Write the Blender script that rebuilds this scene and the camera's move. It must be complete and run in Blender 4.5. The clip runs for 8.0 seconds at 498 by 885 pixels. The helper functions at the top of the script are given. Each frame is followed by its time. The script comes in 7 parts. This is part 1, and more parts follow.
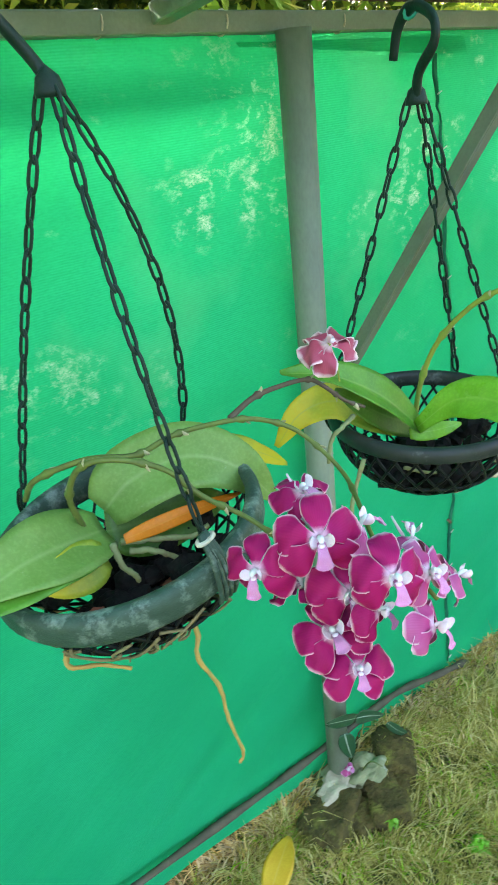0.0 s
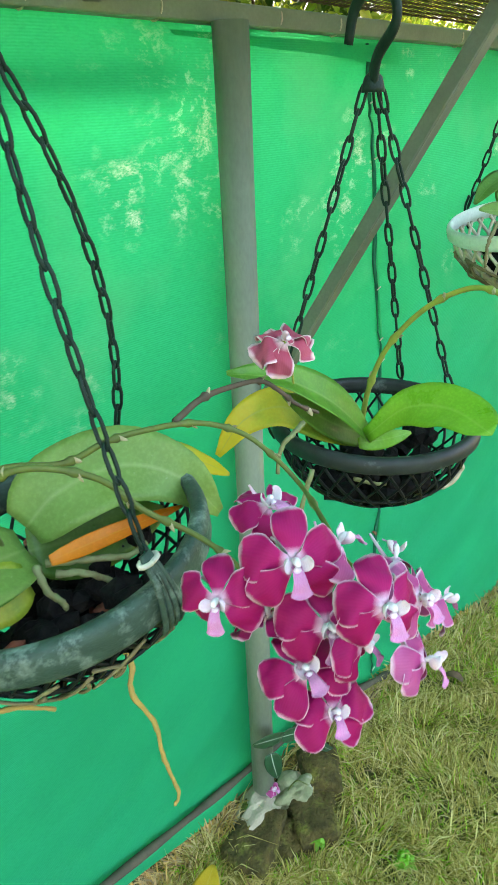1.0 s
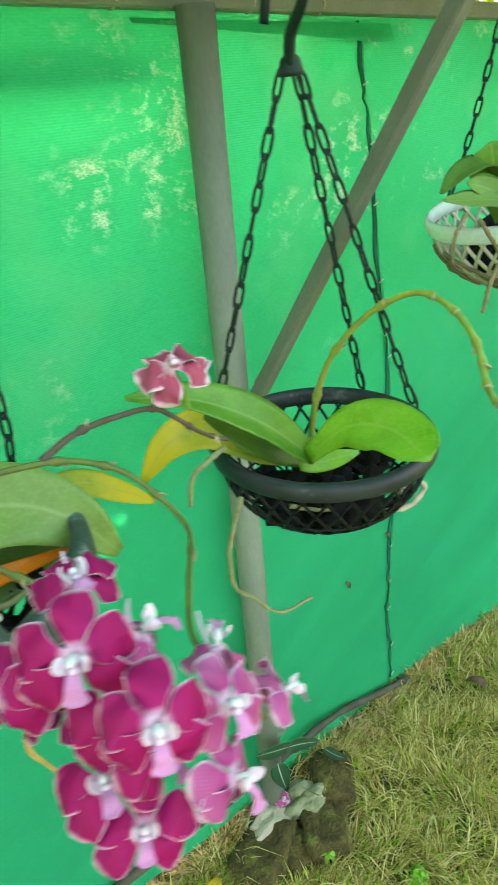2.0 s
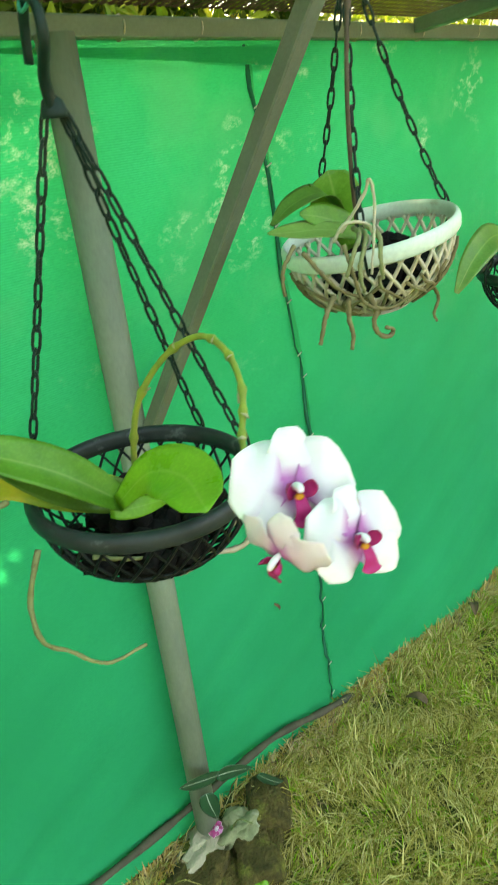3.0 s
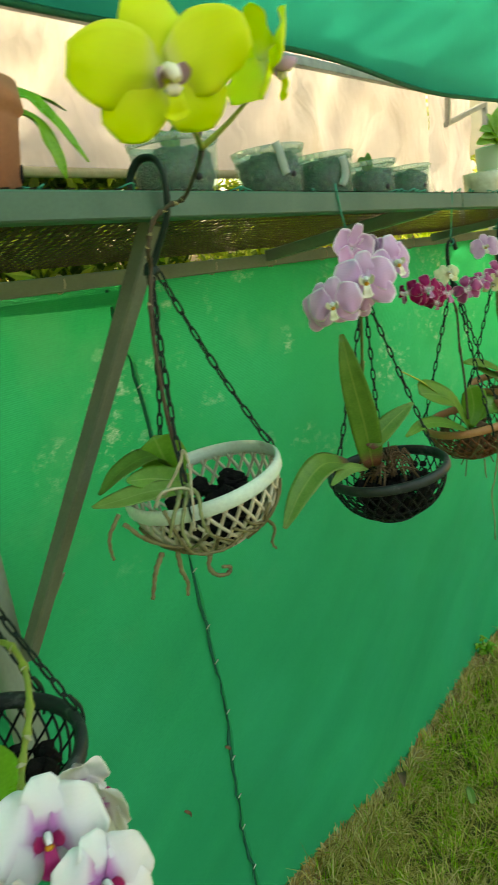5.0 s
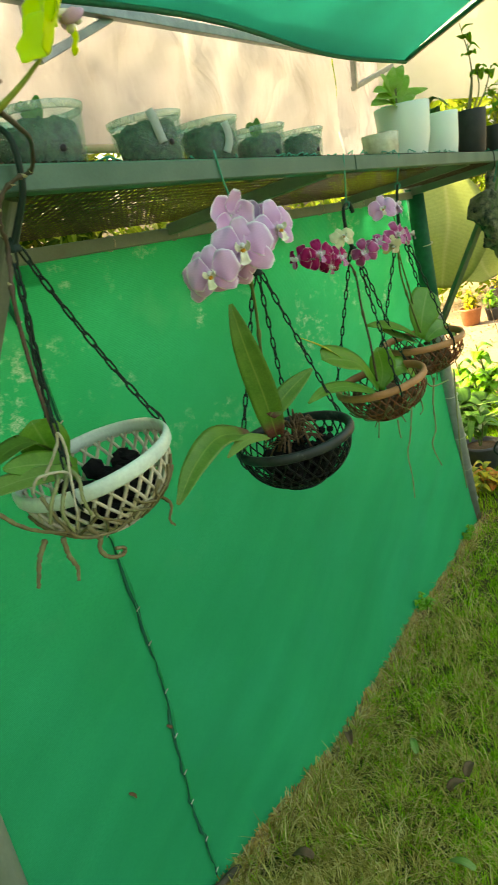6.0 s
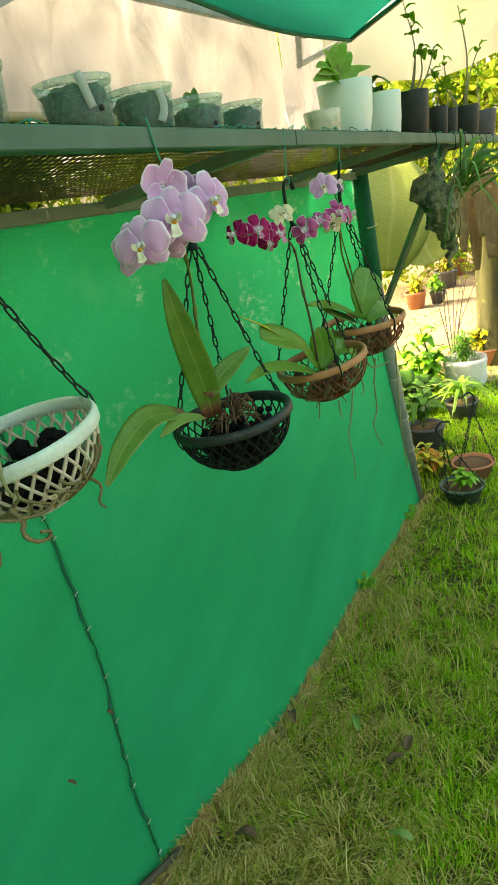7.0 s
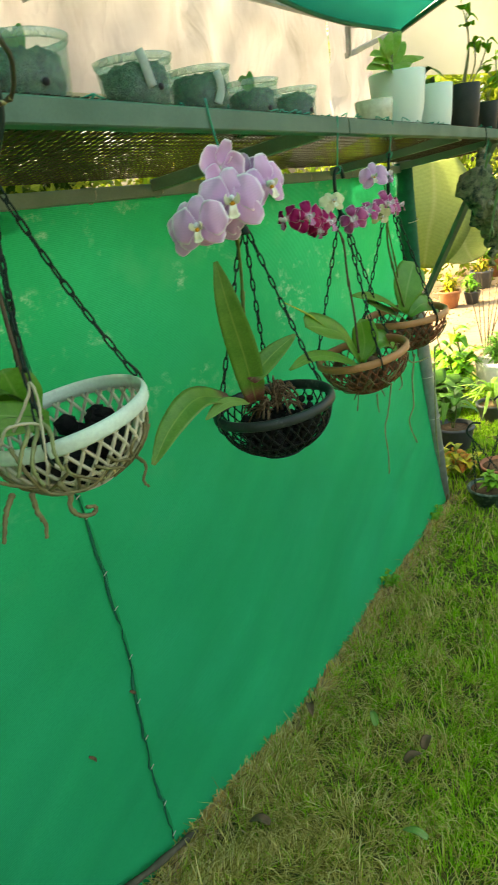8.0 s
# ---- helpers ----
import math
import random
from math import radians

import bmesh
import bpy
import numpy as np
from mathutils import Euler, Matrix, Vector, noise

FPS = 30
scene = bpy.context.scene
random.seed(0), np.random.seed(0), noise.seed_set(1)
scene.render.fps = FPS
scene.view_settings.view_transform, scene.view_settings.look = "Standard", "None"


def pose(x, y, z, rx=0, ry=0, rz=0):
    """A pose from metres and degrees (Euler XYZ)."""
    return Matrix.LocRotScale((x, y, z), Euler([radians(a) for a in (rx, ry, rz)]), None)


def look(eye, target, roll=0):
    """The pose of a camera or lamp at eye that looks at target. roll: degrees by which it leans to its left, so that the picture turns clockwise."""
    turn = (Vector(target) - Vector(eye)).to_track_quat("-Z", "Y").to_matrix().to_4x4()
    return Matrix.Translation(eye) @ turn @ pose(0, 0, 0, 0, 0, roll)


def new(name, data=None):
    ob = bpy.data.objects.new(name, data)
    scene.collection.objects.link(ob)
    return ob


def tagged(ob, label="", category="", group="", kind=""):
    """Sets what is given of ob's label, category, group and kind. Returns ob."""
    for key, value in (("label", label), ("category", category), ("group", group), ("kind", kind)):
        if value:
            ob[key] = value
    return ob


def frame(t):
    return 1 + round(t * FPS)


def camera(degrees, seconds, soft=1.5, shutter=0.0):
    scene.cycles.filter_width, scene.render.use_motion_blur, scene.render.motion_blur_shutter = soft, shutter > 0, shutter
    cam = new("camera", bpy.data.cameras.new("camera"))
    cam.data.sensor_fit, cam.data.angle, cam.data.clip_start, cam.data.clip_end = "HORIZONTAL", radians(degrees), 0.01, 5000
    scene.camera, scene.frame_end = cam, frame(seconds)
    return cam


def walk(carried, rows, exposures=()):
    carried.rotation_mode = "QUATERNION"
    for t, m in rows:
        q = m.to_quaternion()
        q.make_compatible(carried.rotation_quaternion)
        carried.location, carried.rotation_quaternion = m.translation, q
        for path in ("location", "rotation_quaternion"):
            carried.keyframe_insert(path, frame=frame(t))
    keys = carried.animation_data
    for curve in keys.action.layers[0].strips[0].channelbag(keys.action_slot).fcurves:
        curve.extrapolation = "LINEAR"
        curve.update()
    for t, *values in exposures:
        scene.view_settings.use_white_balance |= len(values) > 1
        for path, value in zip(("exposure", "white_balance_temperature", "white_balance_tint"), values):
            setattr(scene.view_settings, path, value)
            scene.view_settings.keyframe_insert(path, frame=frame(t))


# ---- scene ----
cam = camera(40.4, 8.0, 1.5, 0.5)
PATH = [
    (0, (0.074, 0.082, 1.486), (1.128, 1.521, 0.582), -6.5),
    (0.5, (0.076, 0.104, 1.475), (1.232, 1.474, 0.588), -3.1),
    (1, (0.086, 0.128, 1.463), (1.332, 1.414, 0.572), -2.5),
    (1.2, (0.1, 0.131, 1.461), (1.321, 1.464, 0.604), -2.9),
    (2.3, (0.231, 0.083, 1.46), (1.363, 1.439, 0.52), -5.4),
    (2.5, (0.26, 0.066, 1.463), (1.439, 1.377, 0.518), -4.7),
    (3, (0.3, 0.035, 1.464), (1.491, 1.372, 0.575), -6.2),
    (3.5, (0.328, 0.011, 1.474), (1.541, 1.387, 0.676), -7.5),
    (4, (0.349, -0.014, 1.511), (1.645, 1.333, 0.799), -8.1),
    (4.5, (0.357, -0.027, 1.544), (1.732, 1.284, 0.919), -7.4),
    (5, (0.368, -0.055, 1.565), (1.825, 1.214, 1.048), -8.2),
    (5.2, (0.382, -0.065, 1.559), (1.851, 1.179, 1.017), -9.6),
    (6.3, (0.423, -0.109, 1.543), (1.97, 0.99, 0.912), -11.5),
    (6.5, (0.431, -0.11, 1.538), (1.998, 0.948, 0.886), -11.2),
    (7, (0.436, -0.107, 1.535), (2.018, 0.912, 0.855), -10.2),
    (7.5, (0.429, -0.101, 1.533), (2.01, 0.918, 0.854), -9.2),
    (8, (0.422, -0.083, 1.53), (1.962, 0.99, 0.84), -8.1),
]
EXPOSURES = [(0.0, 3.84, 7050, 9), (1.2, 3.86, 7700, 9), (2.6, 3.80, 9000, 1), (3.5, 3.5, 9900, -1), (4.0, 3.56, 10100, -2), (4.5, 3.04, 10400, -4), (5.2, 2.84, 10500, -4), (8.0, 2.88, 9100, -3)]
walk(cam, [(t, look(eye, target, roll)) for t, eye, target, roll in PATH], EXPOSURES)


# ---- world, sun ----
SUN_DIR = Vector((-0.25, 0.80, 0.46)).normalized()      # towards the sun: afternoon, behind the net
world = bpy.data.worlds.new("sky")
scene.world = world
world.use_nodes = True
wn, wl = world.node_tree.nodes, world.node_tree.links
wn.clear()
sky = wn.new("ShaderNodeTexSky")
sky.sky_type, sky.sun_disc = "NISHITA", False
sky.sun_elevation = math.asin(SUN_DIR.z)
sky.sun_rotation = math.atan2(SUN_DIR.x, SUN_DIR.y)
sky.air_density, sky.dust_density, sky.ozone_density = 0.7, 7.0, 0.3
bg, wo = wn.new("ShaderNodeBackground"), wn.new("ShaderNodeOutputWorld")
bg.inputs["Strength"].default_value = 0.15
wl.new(sky.outputs[0], bg.inputs["Color"]), wl.new(bg.outputs[0], wo.inputs["Surface"])
sun_data = bpy.data.lights.new("sun", "SUN")
sun_data.energy, sun_data.angle, sun_data.color = 1.7, radians(0.8), (1.0, 0.95, 0.86)
sun = new("sun", sun_data)
sun.matrix_world = look(SUN_DIR * 20, (0, 0, 0))


# ---- materials ----
def nodes_of(name):
    m = bpy.data.materials.new(name)
    m.use_nodes = True
    n, l = m.node_tree.nodes, m.node_tree.links
    return m, n, l, n["Principled BSDF"], n["Material Output"]


def mixed(n, l, fac, a, b):
    mx = n.new("ShaderNodeMix")
    mx.data_type = "RGBA"
    for sock, v in ((mx.inputs[0], fac), (mx.inputs[6], a), (mx.inputs[7], b)):
        if isinstance(v, (tuple, list)):
            sock.default_value = (*v, 1) if len(v) == 3 else v
        elif isinstance(v, (int, float)):
            sock.default_value = v
        else:
            l.new(v, sock)
    return mx.outputs[2]


def math_node(n, l, op, a, b=0.0, c=None):
    m = n.new("ShaderNodeMath")
    m.operation = op
    m.use_clamp = False
    for i, v in enumerate((a, b) if c is None else (a, b, c)):
        if isinstance(v, (int, float)):
            m.inputs[i].default_value = v
        else:
            l.new(v, m.inputs[i])
    return m.outputs[0]


def ramp(n, l, fac, lo, hi):
    r = n.new("ShaderNodeMapRange")
    r.inputs[1].default_value, r.inputs[2].default_value = lo, hi
    l.new(fac, r.inputs[0])
    return r.outputs[0]


def noise_node(n, l, scale, detail=4.0, stretch=None, rough=0.55):
    tc, nz = n.new("ShaderNodeTexCoord"), n.new("ShaderNodeTexNoise")
    nz.inputs["Scale"].default_value, nz.inputs["Detail"].default_value = scale, detail
    nz.inputs["Roughness"].default_value = rough
    if stretch:
        mp = n.new("ShaderNodeMapping")
        mp.inputs["Scale"].default_value = stretch
        l.new(tc.outputs["Object"], mp.inputs[0]), l.new(mp.outputs[0], nz.inputs["Vector"])
    else:
        l.new(tc.outputs["Object"], nz.inputs["Vector"])
    return nz.outputs["Fac"]


def bumped(n, l, b, height, strength, distance):
    bp = n.new("ShaderNodeBump")
    bp.inputs["Strength"].default_value, bp.inputs["Distance"].default_value = strength, distance
    l.new(height, bp.inputs["Height"]), l.new(bp.outputs[0], b.inputs["Normal"])
    return bp.outputs[0]


def stuff_mat(name, c1, c2, scale=30, fine=300, rough=0.6, bump=0.3, dist=0.001, metal=0.0, spots=None, stretch=None, spec=0.25, vary=0.0, grain=0.35):
    """Two colours in large patches, fine grain over them, optional third colour in stains, and relief."""
    m, n, l, b, o = nodes_of(name)
    big, small = noise_node(n, l, scale, 5, stretch), noise_node(n, l, fine, 3, stretch)
    col = mixed(n, l, ramp(n, l, big, 0.35, 0.65), c1, c2)
    col = mixed(n, l, math_node(n, l, "MULTIPLY", ramp(n, l, small, 0.3, 0.75), grain), col, tuple(x * 0.55 for x in c1))
    if spots:
        colour, lo, hi = spots
        col = mixed(n, l, ramp(n, l, noise_node(n, l, scale * 0.6 + 3, 6, None, 0.7), lo, hi), col, colour)
    if vary:
        oi = n.new("ShaderNodeObjectInfo")
        hs = n.new("ShaderNodeHueSaturation")
        l.new(col, hs.inputs["Color"])
        l.new(math_node(n, l, "MULTIPLY_ADD", oi.outputs["Random"], vary, 1 - vary / 2), hs.inputs["Value"])
        col = hs.outputs[0]
    l.new(col, b.inputs["Base Color"])
    b.inputs["Metallic"].default_value = metal
    b.inputs["Specular IOR Level"].default_value = spec
    l.new(math_node(n, l, "MULTIPLY_ADD", big, 0.25, rough - 0.12), b.inputs["Roughness"])
    bumped(n, l, b, small, bump, dist)
    return m


def thin_mat(name, front, through_colour, share, c2=None, scale=20, rough=0.7, weave=0.0, stains=None, spec=0.06, crease=0.0):
    """Cloth or sheet that lets light through."""
    m, n, l, b, o = nodes_of(name)
    big = noise_node(n, l, scale, 5)
    f = ramp(n, l, big, 0.3, 0.7)
    col = mixed(n, l, f, front, c2 or tuple(x * 0.8 for x in front))
    tcol = mixed(n, l, f, through_colour, tuple(x * 0.82 for x in through_colour))
    if stains:
        sf = ramp(n, l, noise_node(n, l, stains[1], 7, stains[4] if len(stains) > 4 else None, 0.7), stains[2], stains[3])
        col, tcol = mixed(n, l, sf, col, stains[0]), mixed(n, l, sf, tcol, stains[0])
    l.new(col, b.inputs["Base Color"])
    b.inputs["Roughness"].default_value = rough
    b.inputs["Specular IOR Level"].default_value = spec
    tr, ms = n.new("ShaderNodeBsdfTranslucent"), n.new("ShaderNodeMixShader")
    l.new(tcol, tr.inputs["Color"])
    ms.inputs[0].default_value = share
    l.new(b.outputs[0], ms.inputs[1]), l.new(tr.outputs[0], ms.inputs[2]), l.new(ms.outputs[0], o.inputs["Surface"])
    if weave:
        tc = n.new("ShaderNodeTexCoord")
        wv = n.new("ShaderNodeTexWave")
        wv.bands_direction = "Z"
        wv.inputs["Scale"].default_value, wv.inputs["Distortion"].default_value = weave, 0.6
        l.new(tc.outputs["Object"], wv.inputs["Vector"])
        nb = bumped(n, l, b, math_node(n, l, "ADD", wv.outputs["Fac"], noise_node(n, l, 500, 2)), 0.25, 0.0006)
        l.new(nb, tr.inputs["Normal"])
    if crease:
        fold = math_node(n, l, "ABSOLUTE", math_node(n, l, "SUBTRACT", noise_node(n, l, 3.2, 3, (1.5, 1.0, 0.8)), 0.5))
        wide = math_node(n, l, "MULTIPLY", noise_node(n, l, 5.0, 3, (1.6, 1.0, 0.5)), 0.8)
        nb = bumped(n, l, b, math_node(n, l, "SUBTRACT", wide, math_node(n, l, "MINIMUM", math_node(n, l, "MULTIPLY", fold, 4.0), 0.35)), 1.0, crease)
        l.new(nb, tr.inputs["Normal"])
    return m


def net_mat(name, front, dark, through_colour, share):
    """Woven shade net: thin cloth, ribs of the weave; crease shading and pale sun dapples are put into its colour."""
    m, n, l, b, o = nodes_of(name)
    tc, sx, cb = n.new("ShaderNodeTexCoord"), n.new("ShaderNodeSeparateXYZ"), n.new("ShaderNodeCombineXYZ")
    l.new(tc.outputs["Object"], sx.inputs[0])
    x, z = sx.outputs["X"], sx.outputs["Z"]
    l.new(math_node(n, l, "ADD", math_node(n, l, "MULTIPLY", x, 0.9), math_node(n, l, "MULTIPLY", z, 0.5)), cb.inputs[0])
    l.new(math_node(n, l, "ADD", math_node(n, l, "MULTIPLY", x, -2.6), math_node(n, l, "MULTIPLY", z, 5.0)), cb.inputs[1])
    nz = n.new("ShaderNodeTexNoise")
    nz.inputs["Scale"].default_value, nz.inputs["Detail"].default_value = 1.5, 5
    l.new(cb.outputs[0], nz.inputs["Vector"])
    low = n.new("ShaderNodeMapRange")
    low.inputs[1].default_value, low.inputs[2].default_value = 1.15, 0.35
    l.new(z, low.inputs[0])
    # Darker diagonal streaks paint the shading of creases, stronger towards the foot
    streak = math_node(n, l, "MULTIPLY", ramp(n, l, nz.outputs["Fac"], 0.36, 0.70), math_node(n, l, "MULTIPLY_ADD", low.outputs[0], 0.22, 0.18))
    big = ramp(n, l, noise_node(n, l, 1.7, 5), 0.32, 0.68)
    wv = n.new("ShaderNodeTexWave")
    wv.bands_direction = "Z"
    wv.inputs["Scale"].default_value, wv.inputs["Distortion"].default_value = 95.0, 1.2
    l.new(tc.outputs["Object"], wv.inputs["Vector"])
    rib = math_node(n, l, "MULTIPLY", wv.outputs["Fac"], math_node(n, l, "MULTIPLY", ramp(n, l, noise_node(n, l, 2.4, 3), 0.45, 0.7), 0.35))
    fine = ramp(n, l, noise_node(n, l, 1.0, 3, (150, 150, 420)), 0.40, 0.72)
    # Pale clusters painted into the colour as sun flecks coming through foliage
    sun_fleck = math_node(n, l, "MULTIPLY", ramp(n, l, noise_node(n, l, 6.0, 3), 0.52, 0.62), ramp(n, l, noise_node(n, l, 40, 5, (0.8, 1, 1.2), 0.7), 0.51, 0.68))
    high = math_node(n, l, "MULTIPLY", ramp(n, l, z, 1.00, 1.20), ramp(n, l, noise_node(n, l, 300, 2, (1, 1, 2)), 0.30, 0.55))
    sun_fleck = math_node(n, l, "MULTIPLY", sun_fleck, high)
    # Wider, softer patches of the same sun dapple, also painted in
    haze = math_node(n, l, "MULTIPLY", math_node(n, l, "MULTIPLY", ramp(n, l, noise_node(n, l, 4.5, 5), 0.55, 0.72), ramp(n, l, z, 0.7, 1.0)), 0.38)

    def coloured(main, deep, pale, dapple_tone):
        c = mixed(n, l, big, main, deep)
        c = mixed(n, l, streak, c, tuple(k * 0.70 for k in deep))
        c = mixed(n, l, rib, c, pale)
        c = mixed(n, l, math_node(n, l, "MULTIPLY", fine, 0.30), c, tuple(k * 0.72 for k in deep))
        c = mixed(n, l, haze, c, dapple_tone)
        return mixed(n, l, math_node(n, l, "MULTIPLY", sun_fleck, 0.88), c, (0.60, 0.72, 0.54))

    l.new(coloured(front, dark, (0.02, 0.58, 0.32), (0.09, 0.46, 0.20)), b.inputs["Base Color"])
    tcol = coloured(through_colour, tuple(k * 0.85 for k in through_colour), (0.05, 0.80, 0.46), (0.10, 0.58, 0.28))
    b.inputs["Roughness"].default_value = 0.6
    b.inputs["Specular IOR Level"].default_value = 0.10
    tr, ms = n.new("ShaderNodeBsdfTranslucent"), n.new("ShaderNodeMixShader")
    l.new(tcol, tr.inputs["Color"])
    ms.inputs[0].default_value = share
    l.new(b.outputs[0], ms.inputs[1]), l.new(tr.outputs[0], ms.inputs[2]), l.new(ms.outputs[0], o.inputs["Surface"])
    bumped(n, l, b, math_node(n, l, "ADD", nz.outputs["Fac"], math_node(n, l, "MULTIPLY", wv.outputs["Fac"], 0.03)), 0.5, 0.02)
    return m


def petal_mat(name, inner, outer, edge, centre, edge_from=0.86, centre_to=0.22, share=0.3, veins=None):
    """Petal: colour runs from the claw outwards, fine veins along it, pale margin."""
    m, n, l, b, o = nodes_of(name)
    uv = n.new("ShaderNodeUVMap")
    sp = n.new("ShaderNodeSeparateXYZ")
    l.new(uv.outputs[0], sp.inputs[0])
    u, v = sp.outputs["X"], sp.outputs["Y"]
    side = math_node(n, l, "ABSOLUTE", math_node(n, l, "MULTIPLY_ADD", u, 2.0, -1.0))
    far = math_node(n, l, "MAXIMUM", math_node(n, l, "POWER", side, 1.5), math_node(n, l, "POWER", v, 2.0))
    wob = math_node(n, l, "MULTIPLY_ADD", noise_node(n, l, 260, 3), 0.16, -0.08)
    far = math_node(n, l, "ADD", far, wob)
    col = mixed(n, l, ramp(n, l, v, 0.15, 0.8), inner, outer)
    vn = n.new("ShaderNodeTexWave")
    vn.inputs["Scale"].default_value, vn.inputs["Distortion"].default_value = 4.0, 2.5
    l.new(uv.outputs[0], vn.inputs["Vector"])
    col = mixed(n, l, math_node(n, l, "MULTIPLY", vn.outputs["Fac"], 0.16), col, veins or tuple(x * 0.75 for x in outer))
    col = mixed(n, l, ramp(n, l, far, edge_from, edge_from + 0.16), col, edge)
    cf = n.new("ShaderNodeMapRange")
    cf.inputs[1].default_value, cf.inputs[2].default_value = centre_to, centre_to * 0.35
    l.new(math_node(n, l, "ADD", v, wob), cf.inputs[0])
    col = mixed(n, l, cf.outputs[0], col, centre)
    l.new(col, b.inputs["Base Color"])
    b.inputs["Roughness"].default_value = 0.55
    b.inputs["Specular IOR Level"].default_value = 0.15
    bumped(n, l, b, noise_node(n, l, 7, 3), 0.08, 0.02)
    tr, ms = n.new("ShaderNodeBsdfTranslucent"), n.new("ShaderNodeMixShader")
    l.new(col, tr.inputs["Color"])
    ms.inputs[0].default_value = share
    l.new(b.outputs[0], ms.inputs[1]), l.new(tr.outputs[0], ms.inputs[2]), l.new(ms.outputs[0], o.inputs["Surface"])
    return m


def leaf_mat(name, c1, c2, rib, tip=None, rough=0.38, share=0.2, stains=None, base=None, ribs=0.0):
    """Fleshy leaf: paler midrib, mottling, optional yellowed tip and dark base, waxy gloss."""
    m, n, l, b, o = nodes_of(name)
    uv = n.new("ShaderNodeUVMap")
    sp = n.new("ShaderNodeSeparateXYZ")
    l.new(uv.outputs[0], sp.inputs[0])
    side = math_node(n, l, "ABSOLUTE", math_node(n, l, "MULTIPLY_ADD", sp.outputs["X"], 2.0, -1.0))
    big = noise_node(n, l, 45, 5)
    col = mixed(n, l, ramp(n, l, big, 0.3, 0.7), c1, c2)
    if tip:
        tf = ramp(n, l, math_node(n, l, "ADD", sp.outputs["Y"], math_node(n, l, "MULTIPLY_ADD", big, 0.7, -0.35)), tip[1], tip[2])
        col = mixed(n, l, tf, col, tip[0])
    if base:
        bf = n.new("ShaderNodeMapRange")
        bf.inputs[1].default_value, bf.inputs[2].default_value = base[1], base[1] * 0.4
        l.new(sp.outputs["Y"], bf.inputs[0])
        col = mixed(n, l, bf.outputs[0], col, base[0])
    rf = n.new("ShaderNodeMapRange")
    rf.inputs[1].default_value, rf.inputs[2].default_value = 0.09, 0.0
    l.new(side, rf.inputs[0])
    col = mixed(n, l, math_node(n, l, "MULTIPLY", rf.outputs[0], 0.7), col, rib)
    if ribs:
        vn = n.new("ShaderNodeTexWave")
        vn.bands_direction = "Y"
        vn.inputs["Scale"].default_value, vn.inputs["Distortion"].default_value = ribs, 1.5
        cb = n.new("ShaderNodeCombineXYZ")
        l.new(math_node(n, l, "SUBTRACT", sp.outputs["Y"], math_node(n, l, "MULTIPLY", side, 0.12)), cb.inputs[1])
        l.new(cb.outputs[0], vn.inputs["Vector"])
        col = mixed(n, l, math_node(n, l, "MULTIPLY", vn.outputs["Fac"], 0.14), col, tuple(x * 0.55 for x in c1))
    fine = noise_node(n, l, 420, 3)
    col = mixed(n, l, math_node(n, l, "MULTIPLY", ramp(n, l, fine, 0.45, 0.8), 0.25), col, tuple(min(1, x * 1.7 + 0.02) for x in c2))
    if stains:
        sf = ramp(n, l, noise_node(n, l, 130, 7, None, 0.75), stains[1], stains[2])
        col = mixed(n, l, sf, col, stains[0])
    l.new(col, b.inputs["Base Color"])
    l.new(math_node(n, l, "MULTIPLY_ADD", big, 0.3, rough - 0.15), b.inputs["Roughness"])
    b.inputs["Specular IOR Level"].default_value = 0.32
    bumped(n, l, b, noise_node(n, l, 90, 4), 0.25, 0.002)
    tr, ms = n.new("ShaderNodeBsdfTranslucent"), n.new("ShaderNodeMixShader")
    l.new(col, tr.inputs["Color"])
    ms.inputs[0].default_value = share
    l.new(b.outputs[0], ms.inputs[1]), l.new(tr.outputs[0], ms.inputs[2]), l.new(ms.outputs[0], o.inputs["Surface"])
    return m


def island_mat(name, colours, rough=0.75, share=0.25):
    """Blades and small leaves: every island takes its own colour out of the list."""
    m, n, l, b, o = nodes_of(name)
    g, cr = n.new("ShaderNodeNewGeometry"), n.new("ShaderNodeValToRGB")
    l.new(g.outputs["Random Per Island"], cr.inputs[0])
    e = cr.color_ramp.elements
    while len(e) < len(colours):
        e.new(0.5)
    for i, c in enumerate(colours):
        e[i].position, e[i].color = i / (len(colours) - 1), (*c, 1)
    col = mixed(n, l, math_node(n, l, "MULTIPLY", noise_node(n, l, 60, 3), 0.4), cr.outputs[0], tuple(x * 0.6 for x in colours[0]))
    l.new(col, b.inputs["Base Color"])
    b.inputs["Roughness"].default_value = rough
    b.inputs["Specular IOR Level"].default_value = 0.12
    tr, ms = n.new("ShaderNodeBsdfTranslucent"), n.new("ShaderNodeMixShader")
    l.new(col, tr.inputs["Color"])
    ms.inputs[0].default_value = share
    l.new(b.outputs[0], ms.inputs[1]), l.new(tr.outputs[0], ms.inputs[2]), l.new(ms.outputs[0], o.inputs["Surface"])
    return m


